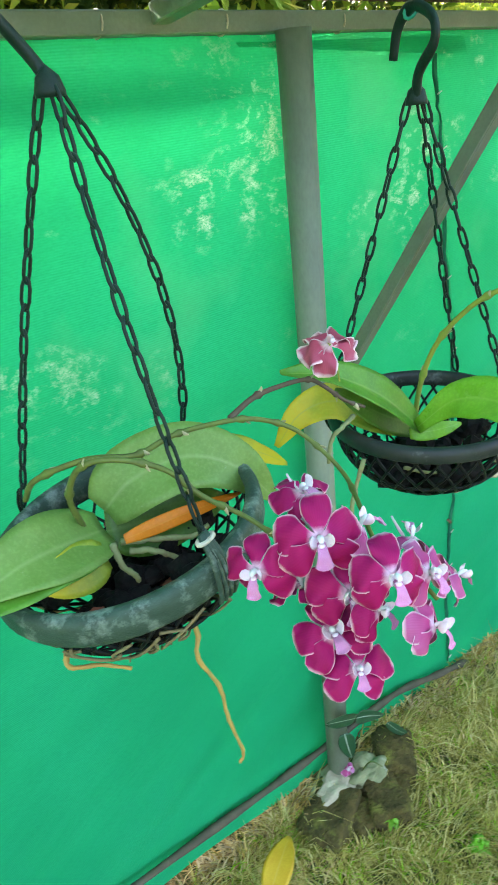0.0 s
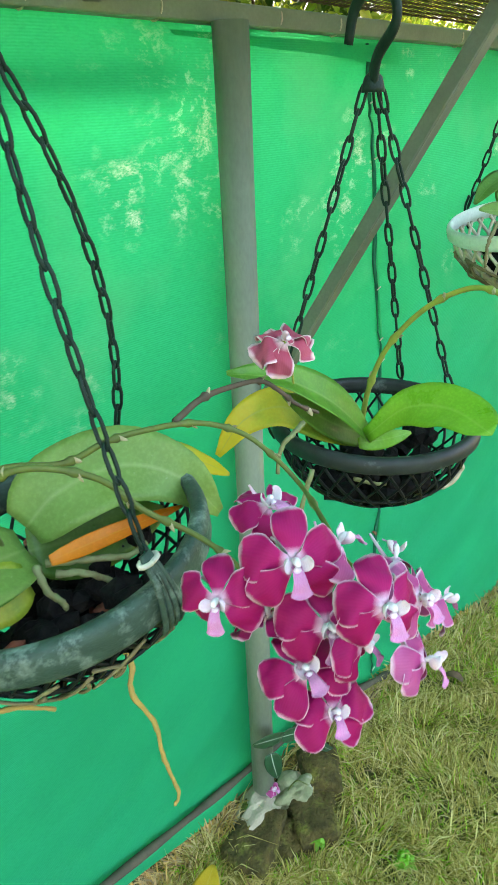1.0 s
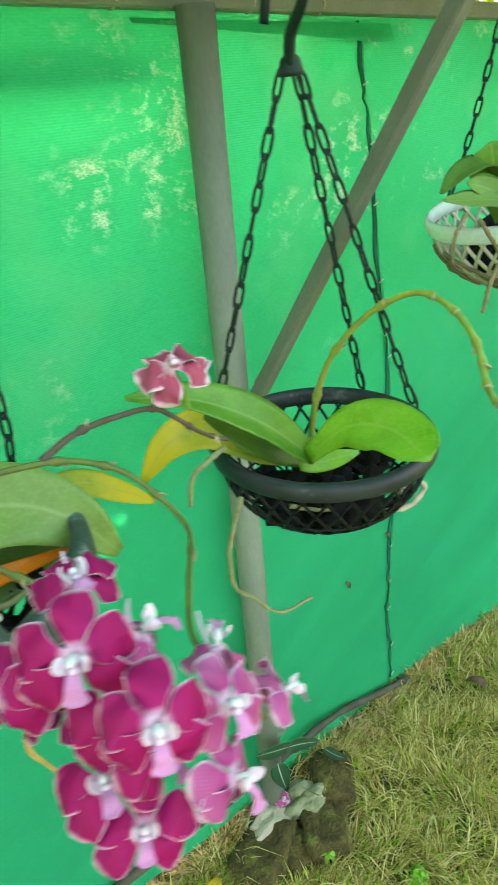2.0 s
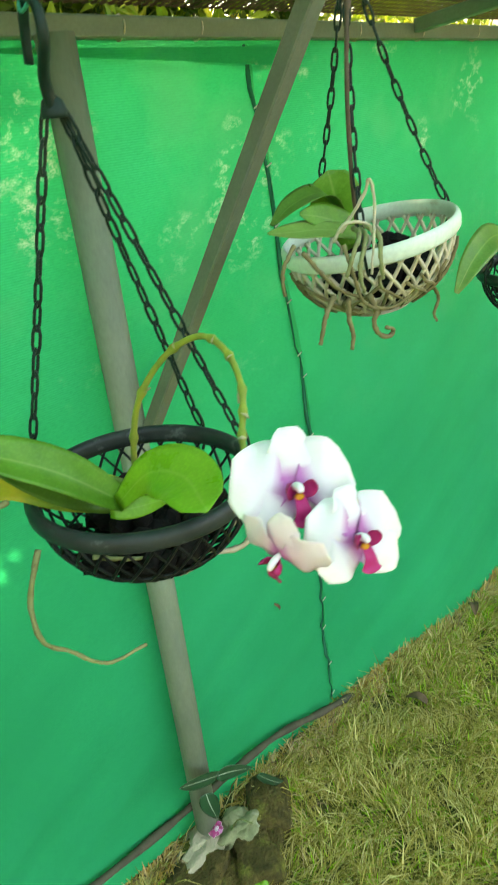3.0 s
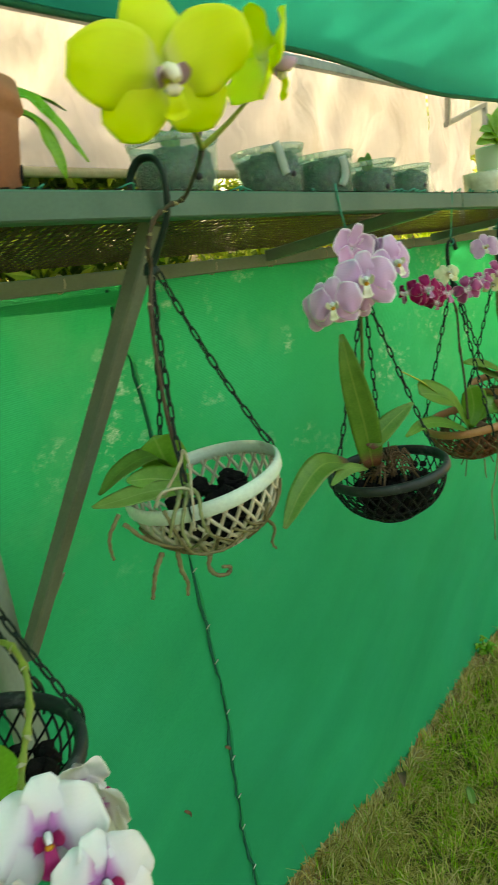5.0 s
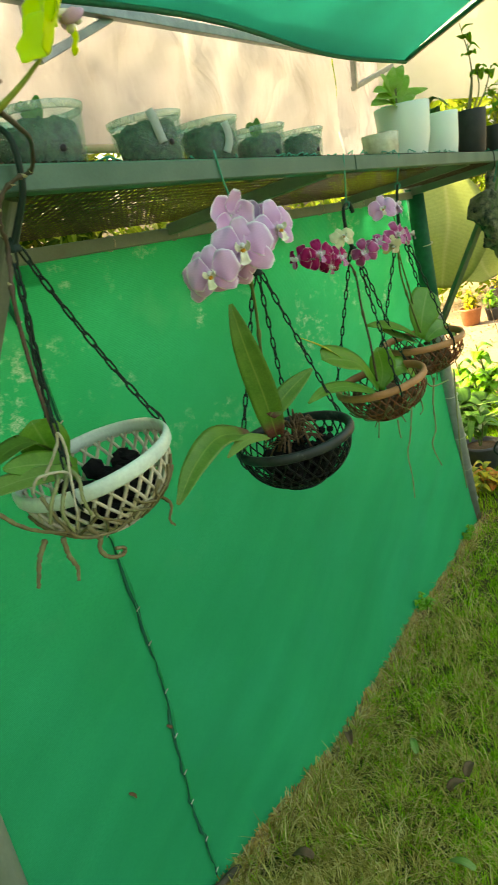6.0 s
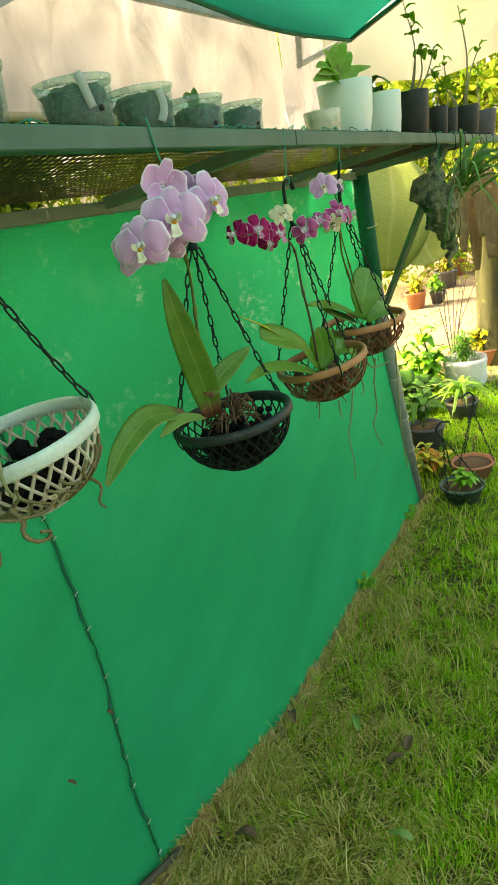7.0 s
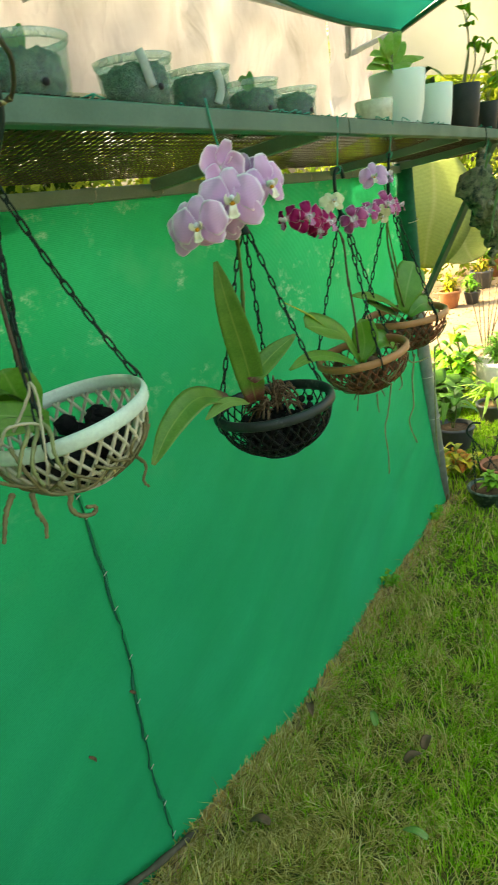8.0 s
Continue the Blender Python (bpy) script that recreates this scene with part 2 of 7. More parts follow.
def clear_mat(name, tint, haze, share):
    """Clear plastic, scuffed and a little milky."""
    m, n, l, b, o = nodes_of(name)
    b.inputs["Base Color"].default_value = (*haze, 1)
    b.inputs["Roughness"].default_value = 0.18
    b.inputs["Specular IOR Level"].default_value = 1.0
    tp, ms = n.new("ShaderNodeBsdfTransparent"), n.new("ShaderNodeMixShader")
    tp.inputs["Color"].default_value = (*tint, 1)
    l.new(math_node(n, l, "MULTIPLY_ADD", noise_node(n, l, 60, 6), share, share * 0.5), ms.inputs[0])
    l.new(tp.outputs[0], ms.inputs[1]), l.new(b.outputs[0], ms.inputs[2]), l.new(ms.outputs[0], o.inputs["Surface"])
    return m


NET = net_mat("green_shade_net", (0.002, 0.46, 0.174), (0.002, 0.39, 0.146), (0.012, 0.63, 0.234), 0.37)
NET_DARK = stuff_mat("net_seam", (0.008, 0.13, 0.075), (0.01, 0.18, 0.10), 60, 600, 0.7)
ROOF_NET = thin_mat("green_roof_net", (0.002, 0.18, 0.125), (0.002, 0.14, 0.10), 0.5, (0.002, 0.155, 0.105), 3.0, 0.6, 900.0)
TARP = thin_mat("cream_tarpaulin", (0.40, 0.378, 0.385), (0.325, 0.305, 0.308), 0.50, (0.355, 0.330, 0.325), 5.0, 0.55, 0.0,
                ((0.22, 0.198, 0.170), 2.6, 0.54, 0.82, (1.6, 1.0, 0.5)), crease=0.009)
TARP_PALE = thin_mat("pale_tarpaulin_end", (0.36, 0.345, 0.365), (0.29, 0.278, 0.295), 0.50, (0.32, 0.305, 0.315), 6.0, 0.45, crease=0.025)
YELLOW_SHEET = thin_mat("yellowed_sheet", (0.42, 0.42, 0.36), (0.42, 0.42, 0.36), 0.55, (0.34, 0.34, 0.21), 2.2, 0.5, crease=0.008)
GREY_PIPE = stuff_mat("grey_painted_pipe", (0.225, 0.28, 0.20), (0.18, 0.23, 0.165), 14, 220, 0.5, 0.25, 0.0006, 0.0, ((0.15, 0.14, 0.09), 0.68, 0.80), (1, 1, 0.4))
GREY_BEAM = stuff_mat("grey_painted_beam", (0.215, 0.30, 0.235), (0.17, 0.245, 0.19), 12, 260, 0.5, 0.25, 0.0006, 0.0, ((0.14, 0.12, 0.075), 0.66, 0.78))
# Beam paint for the front, darkened and greener to stand in for shade
FRONT_BEAM_SHADED = stuff_mat("shaded_front_beam_paint", (0.080, 0.165, 0.110), (0.062, 0.135, 0.088), 12, 260, 0.5, 0.25, 0.0006, 0.0, ((0.15, 0.14, 0.085), 0.66, 0.78))
BRACE_PAINT = stuff_mat("dull_olive_brace_paint", (0.165, 0.200, 0.140), (0.13, 0.160, 0.11), 14, 240, 0.55, 0.25, 0.0006, 0.0, ((0.17, 0.13, 0.07), 0.68, 0.80))
GALV = stuff_mat("galvanised_pipe", (0.38, 0.40, 0.38), (0.28, 0.31, 0.30), 25, 260, 0.45, 0.2, 0.0005, 0.5)
WIRE = stuff_mat("tie_wire", (0.62, 0.60, 0.50), (0.5, 0.5, 0.4), 60, 400, 0.5)
MESH_BLACK = stuff_mat("brown_shelf_mesh", (0.075, 0.050, 0.034), (0.145, 0.098, 0.062), 60, 300, 0.7, 0.3, 0.0005, 0.0, ((0.24, 0.19, 0.12), 0.62, 0.74), spec=0.1)
ROD = stuff_mat("hem_rod", (0.065, 0.060, 0.038), (0.11, 0.095, 0.06), 30, 300, 0.8)
BLACK_PLASTIC = stuff_mat("black_plastic", (0.007, 0.010, 0.009), (0.013, 0.018, 0.016), 50, 400, 0.45, 0.25, 0.0005, 0.0, ((0.06, 0.075, 0.068), 0.64, 0.80), spec=0.15)
DARK_GREEN_PLASTIC = stuff_mat("dusty_dark_green_plastic", (0.027, 0.060, 0.041), (0.044, 0.088, 0.062), 70, 450, 0.48, 0.4, 0.0008, 0.0, ((0.22, 0.30, 0.245), 0.50, 0.70), (1, 1, 2.5))
BLACK_RIM = stuff_mat("scuffed_black_rim", (0.018, 0.026, 0.023), (0.034, 0.046, 0.041), 50, 400, 0.42, 0.25, 0.0005, 0.0, ((0.15, 0.18, 0.165), 0.57, 0.76))
CHAIN_MAT = stuff_mat("dark_green_chain", (0.008, 0.022, 0.015), (0.015, 0.034, 0.024), 50, 350, 0.5, spec=0.15)
WHITE_PLASTIC = stuff_mat("aged_white_plastic", (0.60, 0.57, 0.42), (0.46, 0.42, 0.28), 28, 260, 0.5, 0.25, 0.0006, 0.0, ((0.20, 0.15, 0.08), 0.56, 0.74))
WHITE_RIM = stuff_mat("white_plastic_rim", (0.64, 0.78, 0.64), (0.54, 0.66, 0.53), 20, 260, 0.4, 0.15, 0.0005, 0.0, ((0.34, 0.31, 0.2), 0.62, 0.78))
TERRA_PLASTIC = stuff_mat("terracotta_plastic", (0.24, 0.085, 0.035), (0.18, 0.065, 0.03), 35, 300, 0.5, 0.25, 0.0006, 0.0, ((0.10, 0.10, 0.045), 0.56, 0.72))
TERRA_RIM = stuff_mat("terracotta_plastic_rim", (0.50, 0.25, 0.11), (0.42, 0.20, 0.09), 35, 300, 0.45)
TERRACOTTA = stuff_mat("fired_clay", (0.42, 0.19, 0.10), (0.35, 0.15, 0.08), 18, 300, 0.8, 0.4, 0.0008, 0.0, ((0.5, 0.33, 0.22), 0.6, 0.8))
WHITE_POT = stuff_mat("white_planter_plastic", (0.62, 0.75, 0.65), (0.57, 0.70, 0.61), 8, 200, 0.4, 0.03, 0.0002, spec=0.5, grain=0.03)
MILKY_POT = clear_mat("milky_pot_plastic", (0.8, 0.84, 0.7), (0.62, 0.66, 0.48), 0.72)
CLEAR_POT = clear_mat("clear_pot_plastic", (0.94, 0.99, 0.96), (0.44, 0.58, 0.50), 0.15)
CLEAR_RIM = clear_mat("clear_pot_rim", (0.86, 0.96, 0.90), (0.52, 0.64, 0.56), 0.36)
NURSERY = stuff_mat("black_nursery_pot", (0.014, 0.020, 0.016), (0.024, 0.032, 0.027), 20, 200, 0.5)
GREY_POT = stuff_mat("grey_pot", (0.09, 0.095, 0.10), (0.07, 0.075, 0.08), 20, 200, 0.55)
MOSS_FILL = stuff_mat("dark_moss_fill", (0.012, 0.050, 0.022), (0.050, 0.165, 0.070), 120, 420, 0.9, 1.0, 0.006, 0.0, ((0.08, 0.14, 0.07), 0.60, 0.72), spec=0.1)
CHARCOAL = stuff_mat("charcoal", (0.007, 0.007, 0.007), (0.018, 0.017, 0.015), 90, 400, 0.85, 0.6, 0.002, spec=0.1)
BARK = stuff_mat("bark_fibre", (0.16, 0.10, 0.05), (0.09, 0.06, 0.035), 90, 400, 0.9, 0.7, 0.002)
SHERD = stuff_mat("brick_sherd", (0.26, 0.09, 0.05), (0.20, 0.07, 0.04), 90, 400, 0.9, 0.5, 0.002)
ROOT = stuff_mat("orchid_root", (0.24, 0.29, 0.13), (0.19, 0.20, 0.08), 70, 500, 0.7, 0.4, 0.0006, 0.0, ((0.14, 0.10, 0.05), 0.56, 0.7))
ROOT_PALE = stuff_mat("pale_root", (0.50, 0.48, 0.34), (0.40, 0.37, 0.24), 70, 500, 0.7, 0.4, 0.0006)
ROOT_YELLOW = stuff_mat("yellow_root", (0.42, 0.30, 0.08), (0.34, 0.25, 0.07), 70, 500, 0.65, 0.4, 0.0006)
ROOT_BROWN = stuff_mat("brown_root", (0.20, 0.185, 0.085), (0.14, 0.12, 0.055), 70, 500, 0.75, 0.5, 0.0006, 0.0, ((0.24, 0.27, 0.12), 0.58, 0.72))
STEM_GREEN = stuff_mat("green_spike", (0.12, 0.17, 0.035), (0.09, 0.12, 0.03), 90, 500, 0.5, 0.2, 0.0004, 0.0, ((0.13, 0.09, 0.05), 0.62, 0.75))
STEM_LIME = stuff_mat("lime_spike", (0.27, 0.33, 0.05), (0.20, 0.27, 0.05), 90, 500, 0.5, 0.2, 0.0004)
STEM_BROWN = stuff_mat("brown_spike", (0.10, 0.075, 0.05), (0.07, 0.055, 0.035), 90, 500, 0.7, 0.4, 0.0005)
NODE_PALE = stuff_mat("pale_bract", (0.45, 0.42, 0.25), (0.36, 0.32, 0.18), 90, 500, 0.6)
GREEN_TWINE = stuff_mat("green_twine", (0.02, 0.24, 0.15), (0.02, 0.3, 0.2), 90, 500, 0.7)
WHITE_TAG = stuff_mat("paper_tag", (0.40, 0.48, 0.42), (0.34, 0.42, 0.36), 60, 400, 0.7)
CONCRETE = stuff_mat("concrete", (0.46, 0.41, 0.28), (0.34, 0.32, 0.20), 25, 200, 0.9, 0.5, 0.002, 0.0, ((0.25, 0.30, 0.16), 0.54, 0.70))
PALE_SLAB = stuff_mat("lichened_slab", (0.27, 0.29, 0.15), (0.19, 0.21, 0.10), 30, 240, 0.9, 0.5, 0.002, 0.0, ((0.42, 0.43, 0.33), 0.58, 0.72))
MOSSY_STONE = stuff_mat("mossy_stone", (0.125, 0.098, 0.026), (0.055, 0.048, 0.015), 30, 130, 0.95, 1.0, 0.012, 0.0, ((0.19, 0.19, 0.035), 0.50, 0.66))
DEAD_LEAF = stuff_mat("dry_leaf", (0.15, 0.10, 0.05), (0.09, 0.06, 0.03), 40, 300, 0.8)

P_MAGENTA = petal_mat("magenta_petal", (0.44, 0.012, 0.13), (0.31, 0.006, 0.085), (0.80, 0.54, 0.62), (0.76, 0.48, 0.60), 0.86, 0.24, 0.18, (0.22, 0.002, 0.05))
P_MAGENTA_PALE = petal_mat("pale_magenta_petal", (0.42, 0.035, 0.18), (0.50, 0.12, 0.28), (0.80, 0.58, 0.67), (0.78, 0.55, 0.66), 0.80, 0.26, 0.25, (0.34, 0.03, 0.15))
P_FADED = petal_mat("faded_crimson_petal", (0.40, 0.055, 0.10), (0.46, 0.10, 0.15), (0.80, 0.62, 0.62), (0.74, 0.52, 0.54), 0.76, 0.26, 0.22, (0.28, 0.02, 0.05))
P_WHITE = petal_mat("white_petal", (0.78, 0.72, 0.80), (0.86, 0.87, 0.82), (0.86, 0.87, 0.80), (0.55, 0.20, 0.48), 0.93, 0.34, 0.3, (0.80, 0.80, 0.78))
P_BLUSH = petal_mat("blush_petal", (0.76, 0.55, 0.62), (0.82, 0.74, 0.72), (0.84, 0.80, 0.74), (0.60, 0.22, 0.42), 0.9, 0.24, 0.3, (0.78, 0.66, 0.68))
P_PINK = petal_mat("lilac_petal", (0.72, 0.41, 0.70), (0.83, 0.57, 0.79), (0.96, 0.88, 0.94), (0.82, 0.62, 0.80), 0.78, 0.18, 0.36, (0.66, 0.36, 0.66))
P_YELLOW = petal_mat("lime_yellow_petal", (0.86, 0.95, 0.12), (0.84, 0.95, 0.07), (0.90, 0.95, 0.20), (0.80, 0.85, 0.30), 0.92, 0.2, 0.42, (0.80, 0.88, 0.10))
P_CREAM = petal_mat("cream_petal", (0.72, 0.68, 0.42), (0.74, 0.72, 0.46), (0.78, 0.76, 0.55), (0.7, 0.62, 0.4), 0.9, 0.2, 0.3, (0.68, 0.64, 0.4))
LIP_WHITE = stuff_mat("white_lip", (0.80, 0.74, 0.76), (0.74, 0.54, 0.64), 160, 600, 0.5, 0.2, 0.0004, 0.0, ((0.42, 0.05, 0.20), 0.58, 0.72))
LIP_PINK = stuff_mat("pink_lip", (0.50, 0.13, 0.33), (0.64, 0.34, 0.50), 160, 600, 0.5, 0.2, 0.0004)
LIP_CRIMSON = stuff_mat("crimson_lip", (0.36, 0.008, 0.09), (0.42, 0.03, 0.16), 160, 600, 0.45, 0.2, 0.0004)
LIP_CREAM = stuff_mat("cream_lip", (0.86, 0.84, 0.70), (0.84, 0.80, 0.56), 160, 600, 0.5, 0.2, 0.0004, 0.0, ((0.55, 0.28, 0.05), 0.66, 0.78))
LIP_STRIPE = stuff_mat("striped_lip", (0.50, 0.26, 0.44), (0.62, 0.46, 0.50), 220, 600, 0.5, 0.2, 0.0004)
COLUMN_WHITE = stuff_mat("white_column", (0.82, 0.80, 0.78), (0.76, 0.72, 0.74), 160, 600, 0.45, 0.1, 0.0003)
CALLUS = stuff_mat("golden_callus", (0.62, 0.30, 0.02), (0.55, 0.22, 0.02), 160, 600, 0.5, 0.2, 0.0004)

L_DULL = leaf_mat("dull_green_leaf", (0.125, 0.245, 0.042), (0.17, 0.305, 0.070), (0.25, 0.36, 0.12), None, 0.42, 0.14, ((0.36, 0.45, 0.24), 0.62, 0.82))
L_GREEN = leaf_mat("green_leaf", (0.065, 0.215, 0.016), (0.105, 0.29, 0.028), (0.20, 0.36, 0.08))
L_BRIGHT = leaf_mat("bright_green_leaf", (0.13, 0.38, 0.02), (0.20, 0.47, 0.035), (0.26, 0.50, 0.08), None, 0.3)
L_YELLOWING = leaf_mat("yellowing_leaf", (0.17, 0.30, 0.03), (0.30, 0.36, 0.03), (0.40, 0.42, 0.08), ((0.60, 0.50, 0.03), 0.30, 0.7))
L_ORANGE = leaf_mat("orange_dying_leaf", (0.66, 0.22, 0.008), (0.60, 0.18, 0.008), (0.64, 0.27, 0.02), ((0.50, 0.17, 0.02), 0.7, 1.1))
L_DEEP = leaf_mat("deep_green_leaf", (0.055, 0.145, 0.02), (0.08, 0.19, 0.025), (0.11, 0.23, 0.05), None, 0.33)
L_BRONZE = leaf_mat("bronze_edged_leaf", (0.062, 0.175, 0.022), (0.11, 0.235, 0.035), (0.22, 0.32, 0.07), ((0.22, 0.18, 0.05), 0.98, 1.3), 0.36, 0.15, ((0.17, 0.16, 0.05), 0.78, 0.90), ((0.16, 0.05, 0.045), 0.14))
L_VARIEGATED = leaf_mat("variegated_leaf", (0.30, 0.54, 0.08), (0.46, 0.66, 0.18), (0.30, 0.52, 0.12), ((0.66, 0.74, 0.36), 0.75, 1.1), 0.45, 0.62)
L_SEEDLING = leaf_mat("seedling_leaf", (0.24, 0.46, 0.06), (0.34, 0.54, 0.09), (0.36, 0.54, 0.14), None, 0.4, 0.62)
L_SILVER = leaf_mat("silver_veined_leaf", (0.012, 0.055, 0.02), (0.018, 0.075, 0.03), (0.62, 0.70, 0.55), None, 0.4, 0.05)
L_CROTON = leaf_mat("red_yellow_leaf", (0.50, 0.045, 0.02), (0.55, 0.36, 0.03), (0.6, 0.42, 0.06), None, 0.4)
L_BANANA = leaf_mat("banana_leaf", (0.27, 0.33, 0.08), (0.33, 0.38, 0.11), (0.45, 0.45, 0.18), ((0.26, 0.21, 0.08), 0.9, 1.25), 0.4, 0.30, None, None, 9.0)
L_FALLEN_YELLOW = leaf_mat("fallen_yellow_leaf", (0.55, 0.33, 0.02), (0.62, 0.42, 0.03), (0.6, 0.42, 0.08), None, 0.5)
GROUND = stuff_mat("turf_soil", (0.075, 0.085, 0.022), (0.13, 0.13, 0.036), 6, 90, 0.95, 0.6, 0.006, 0.0, ((0.05, 0.06, 0.015), 0.48, 0.68))
BARE = stuff_mat("bare_pinkish_soil", (0.38, 0.27, 0.18), (0.31, 0.22, 0.145), 3, 60, 0.95, 0.5, 0.006, 0.0, ((0.13, 0.11, 0.055), 0.52, 0.70))
G_GREEN = island_mat("green_grass", [(0.11, 0.30, 0.010), (0.29, 0.62, 0.026), (0.43, 0.76, 0.05), (0.68, 0.80, 0.13)], 0.7, 0.5)
G_STRAW = island_mat("straw_grass", [(0.20, 0.18, 0.035), (0.50, 0.44, 0.10), (0.74, 0.63, 0.20), (0.90, 0.80, 0.36)], 0.75, 0.35)
G_LITTER = island_mat("straw_litter", [(0.34, 0.20, 0.075), (0.66, 0.45, 0.18), (0.86, 0.68, 0.36), (0.16, 0.095, 0.045)], 0.8, 0.15)
# Straw colours brightened to gold, for sunlight that comes under the net
G_SUNLIT = island_mat("sunlit_straw", [(0.48, 0.29, 0.07), (0.78, 0.52, 0.15), (0.92, 0.70, 0.27), (0.97, 0.84, 0.44)], 0.8, 0.35)
TREE_LEAF = island_mat("tree_foliage", [(0.035, 0.08, 0.012), (0.06, 0.12, 0.018), (0.10, 0.17, 0.025), (0.16, 0.22, 0.04)], 0.5, 0.58)
LIME_LEAF = island_mat("lime_foliage", [(0.12, 0.20, 0.015), (0.20, 0.30, 0.025), (0.32, 0.40, 0.04), (0.42, 0.42, 0.06)], 0.5, 0.4)
TRUNK = stuff_mat("tree_bark", (0.10, 0.075, 0.05), (0.15, 0.12, 0.085), 25, 120, 0.95, 0.8, 0.006, 0.0, None, (1, 1, 0.3))
BANANA_STEM = stuff_mat("banana_stem", (0.10, 0.095, 0.04), (0.065, 0.06, 0.03), 18, 120, 0.8, 0.5, 0.004, 0.0, ((0.16, 0.18, 0.06), 0.56, 0.7), (1, 1, 0.15))
DRY_BANANA = stuff_mat("dry_banana_leaf", (0.24, 0.17, 0.085), (0.15, 0.105, 0.055), 14, 120, 0.8, 0.6, 0.004, 0.0, ((0.32, 0.27, 0.12), 0.56, 0.72), (3, 3, 0.4))
CORK = stuff_mat("weathered_wood_mount", (0.15, 0.19, 0.09), (0.30, 0.29, 0.18), 40, 160, 0.95, 1.0, 0.008, 0.0, ((0.025, 0.045, 0.03), 0.48, 0.62))
WHITE_BAG = stuff_mat("white_woven_bag", (0.74, 0.74, 0.70), (0.62, 0.62, 0.58), 30, 220, 0.6, 0.6, 0.004, 0.0, ((0.4, 0.36, 0.26), 0.62, 0.76))


# ---- building helpers ----
def thing(name, at, label, category, group="", kind=""):
    ob = new(name)
    ob.empty_display_size = 0.02
    ob.location = at
    return tagged(ob, label, category, group, kind)


def base_of(ob):
    while ob.parent:
        ob = ob.parent
    return ob.location.copy()


def part(name, bm, material, parent, label="", smooth=True):
    """Links a bmesh, built in world places, as one mesh under a thing or a part."""
    me = bpy.data.meshes.new(name)
    at = base_of(parent)
    bmesh.ops.translate(bm, verts=bm.verts, vec=-at)
    bmesh.ops.recalc_face_normals(bm, faces=bm.faces)
    bm.to_mesh(me)
    bm.free()
    for m in material if isinstance(material, (list, tuple)) else [material]:
        me.materials.append(m)
    for p in me.polygons:
        p.use_smooth = smooth
    ob = new(name, me)
    ob.parent = parent
    return tagged(ob, label) if label else ob


def whole(name, bm, material, label, category, kind="", group="", smooth=False, at=(0, 0, 0)):
    """A thing that is one mesh."""
    me = bpy.data.meshes.new(name)
    bmesh.ops.translate(bm, verts=bm.verts, vec=-Vector(at))
    bmesh.ops.recalc_face_normals(bm, faces=bm.faces)
    bm.to_mesh(me)
    bm.free()
    for m in material if isinstance(material, (list, tuple)) else [material]:
        me.materials.append(m)
    for p in me.polygons:
        p.use_smooth = smooth
    ob = new(name, me)
    ob.location = at
    return tagged(ob, label, category, group, kind)


def glide(pts, steps=6):
    """A smooth line through the points."""
    pts = [Vector(p) for p in pts]
    if len(pts) < 3:
        return [pts[0].lerp(pts[-1], i / steps) for i in range(steps + 1)]
    ext = [2 * pts[0] - pts[1], *pts, 2 * pts[-1] - pts[-2]]
    out = []
    for i in range(1, len(ext) - 2):
        a, b, c, d = ext[i - 1:i + 3]
        for k in range(steps):
            t = k / steps
            out.append(0.5 * (2 * b + (c - a) * t + (2 * a - 5 * b + 4 * c - d) * t * t + (3 * b - a - 3 * c + d) * t ** 3))
    out.append(pts[-1])
    return out


def tube(bm, line, r, seg=7, flat=1.0, caps=True):
    """A round rod along a line; r is a number or a function of 0..1."""
    line = [Vector(p) for p in line]
    rad = r if callable(r) else (lambda s: r)
    t0 = (line[1] - line[0]).normalized()
    side = t0.orthogonal().normalized()
    rings = []
    for i, p in enumerate(line):
        t = (line[min(i + 1, len(line) - 1)] - line[max(i - 1, 0)]).normalized()
        side = (side - t * side.dot(t)).normalized()
        up = t.cross(side)
        k = rad(i / (len(line) - 1))
        rings.append([bm.verts.new(p + (side * math.cos(a) + up * math.sin(a) * flat) * k) for a in (2 * math.pi * j / seg for j in range(seg))])
    for a, b in zip(rings, rings[1:]):
        for j in range(seg):
            bm.faces.new((a[j], a[(j + 1) % seg], b[(j + 1) % seg], b[j]))
    if caps:
        bm.faces.new(rings[0][::-1]), bm.faces.new(rings[-1])


def beam(bm, a, b, w, h, up=(0, 0, 1), bevel=0.002):
    """A bevelled bar between two places, w wide and h high."""
    a, b = Vector(a), Vector(b)
    t = (b - a).normalized()
    s = t.cross(Vector(up)).normalized()
    u = s.cross(t)
    c = min(bevel, w / 3, h / 3)
    prof = [(-w / 2 + c, -h / 2), (w / 2 - c, -h / 2), (w / 2, -h / 2 + c), (w / 2, h / 2 - c), (w / 2 - c, h / 2), (-w / 2 + c, h / 2), (-w / 2, h / 2 - c), (-w / 2, -h / 2 + c)]
    r = [[bm.verts.new(p + s * x + u * y) for x, y in prof] for p in (a, b)]
    for j in range(8):
        bm.faces.new((r[0][j], r[0][(j + 1) % 8], r[1][(j + 1) % 8], r[1][j]))
    bm.faces.new(r[0][::-1]), bm.faces.new(r[1])


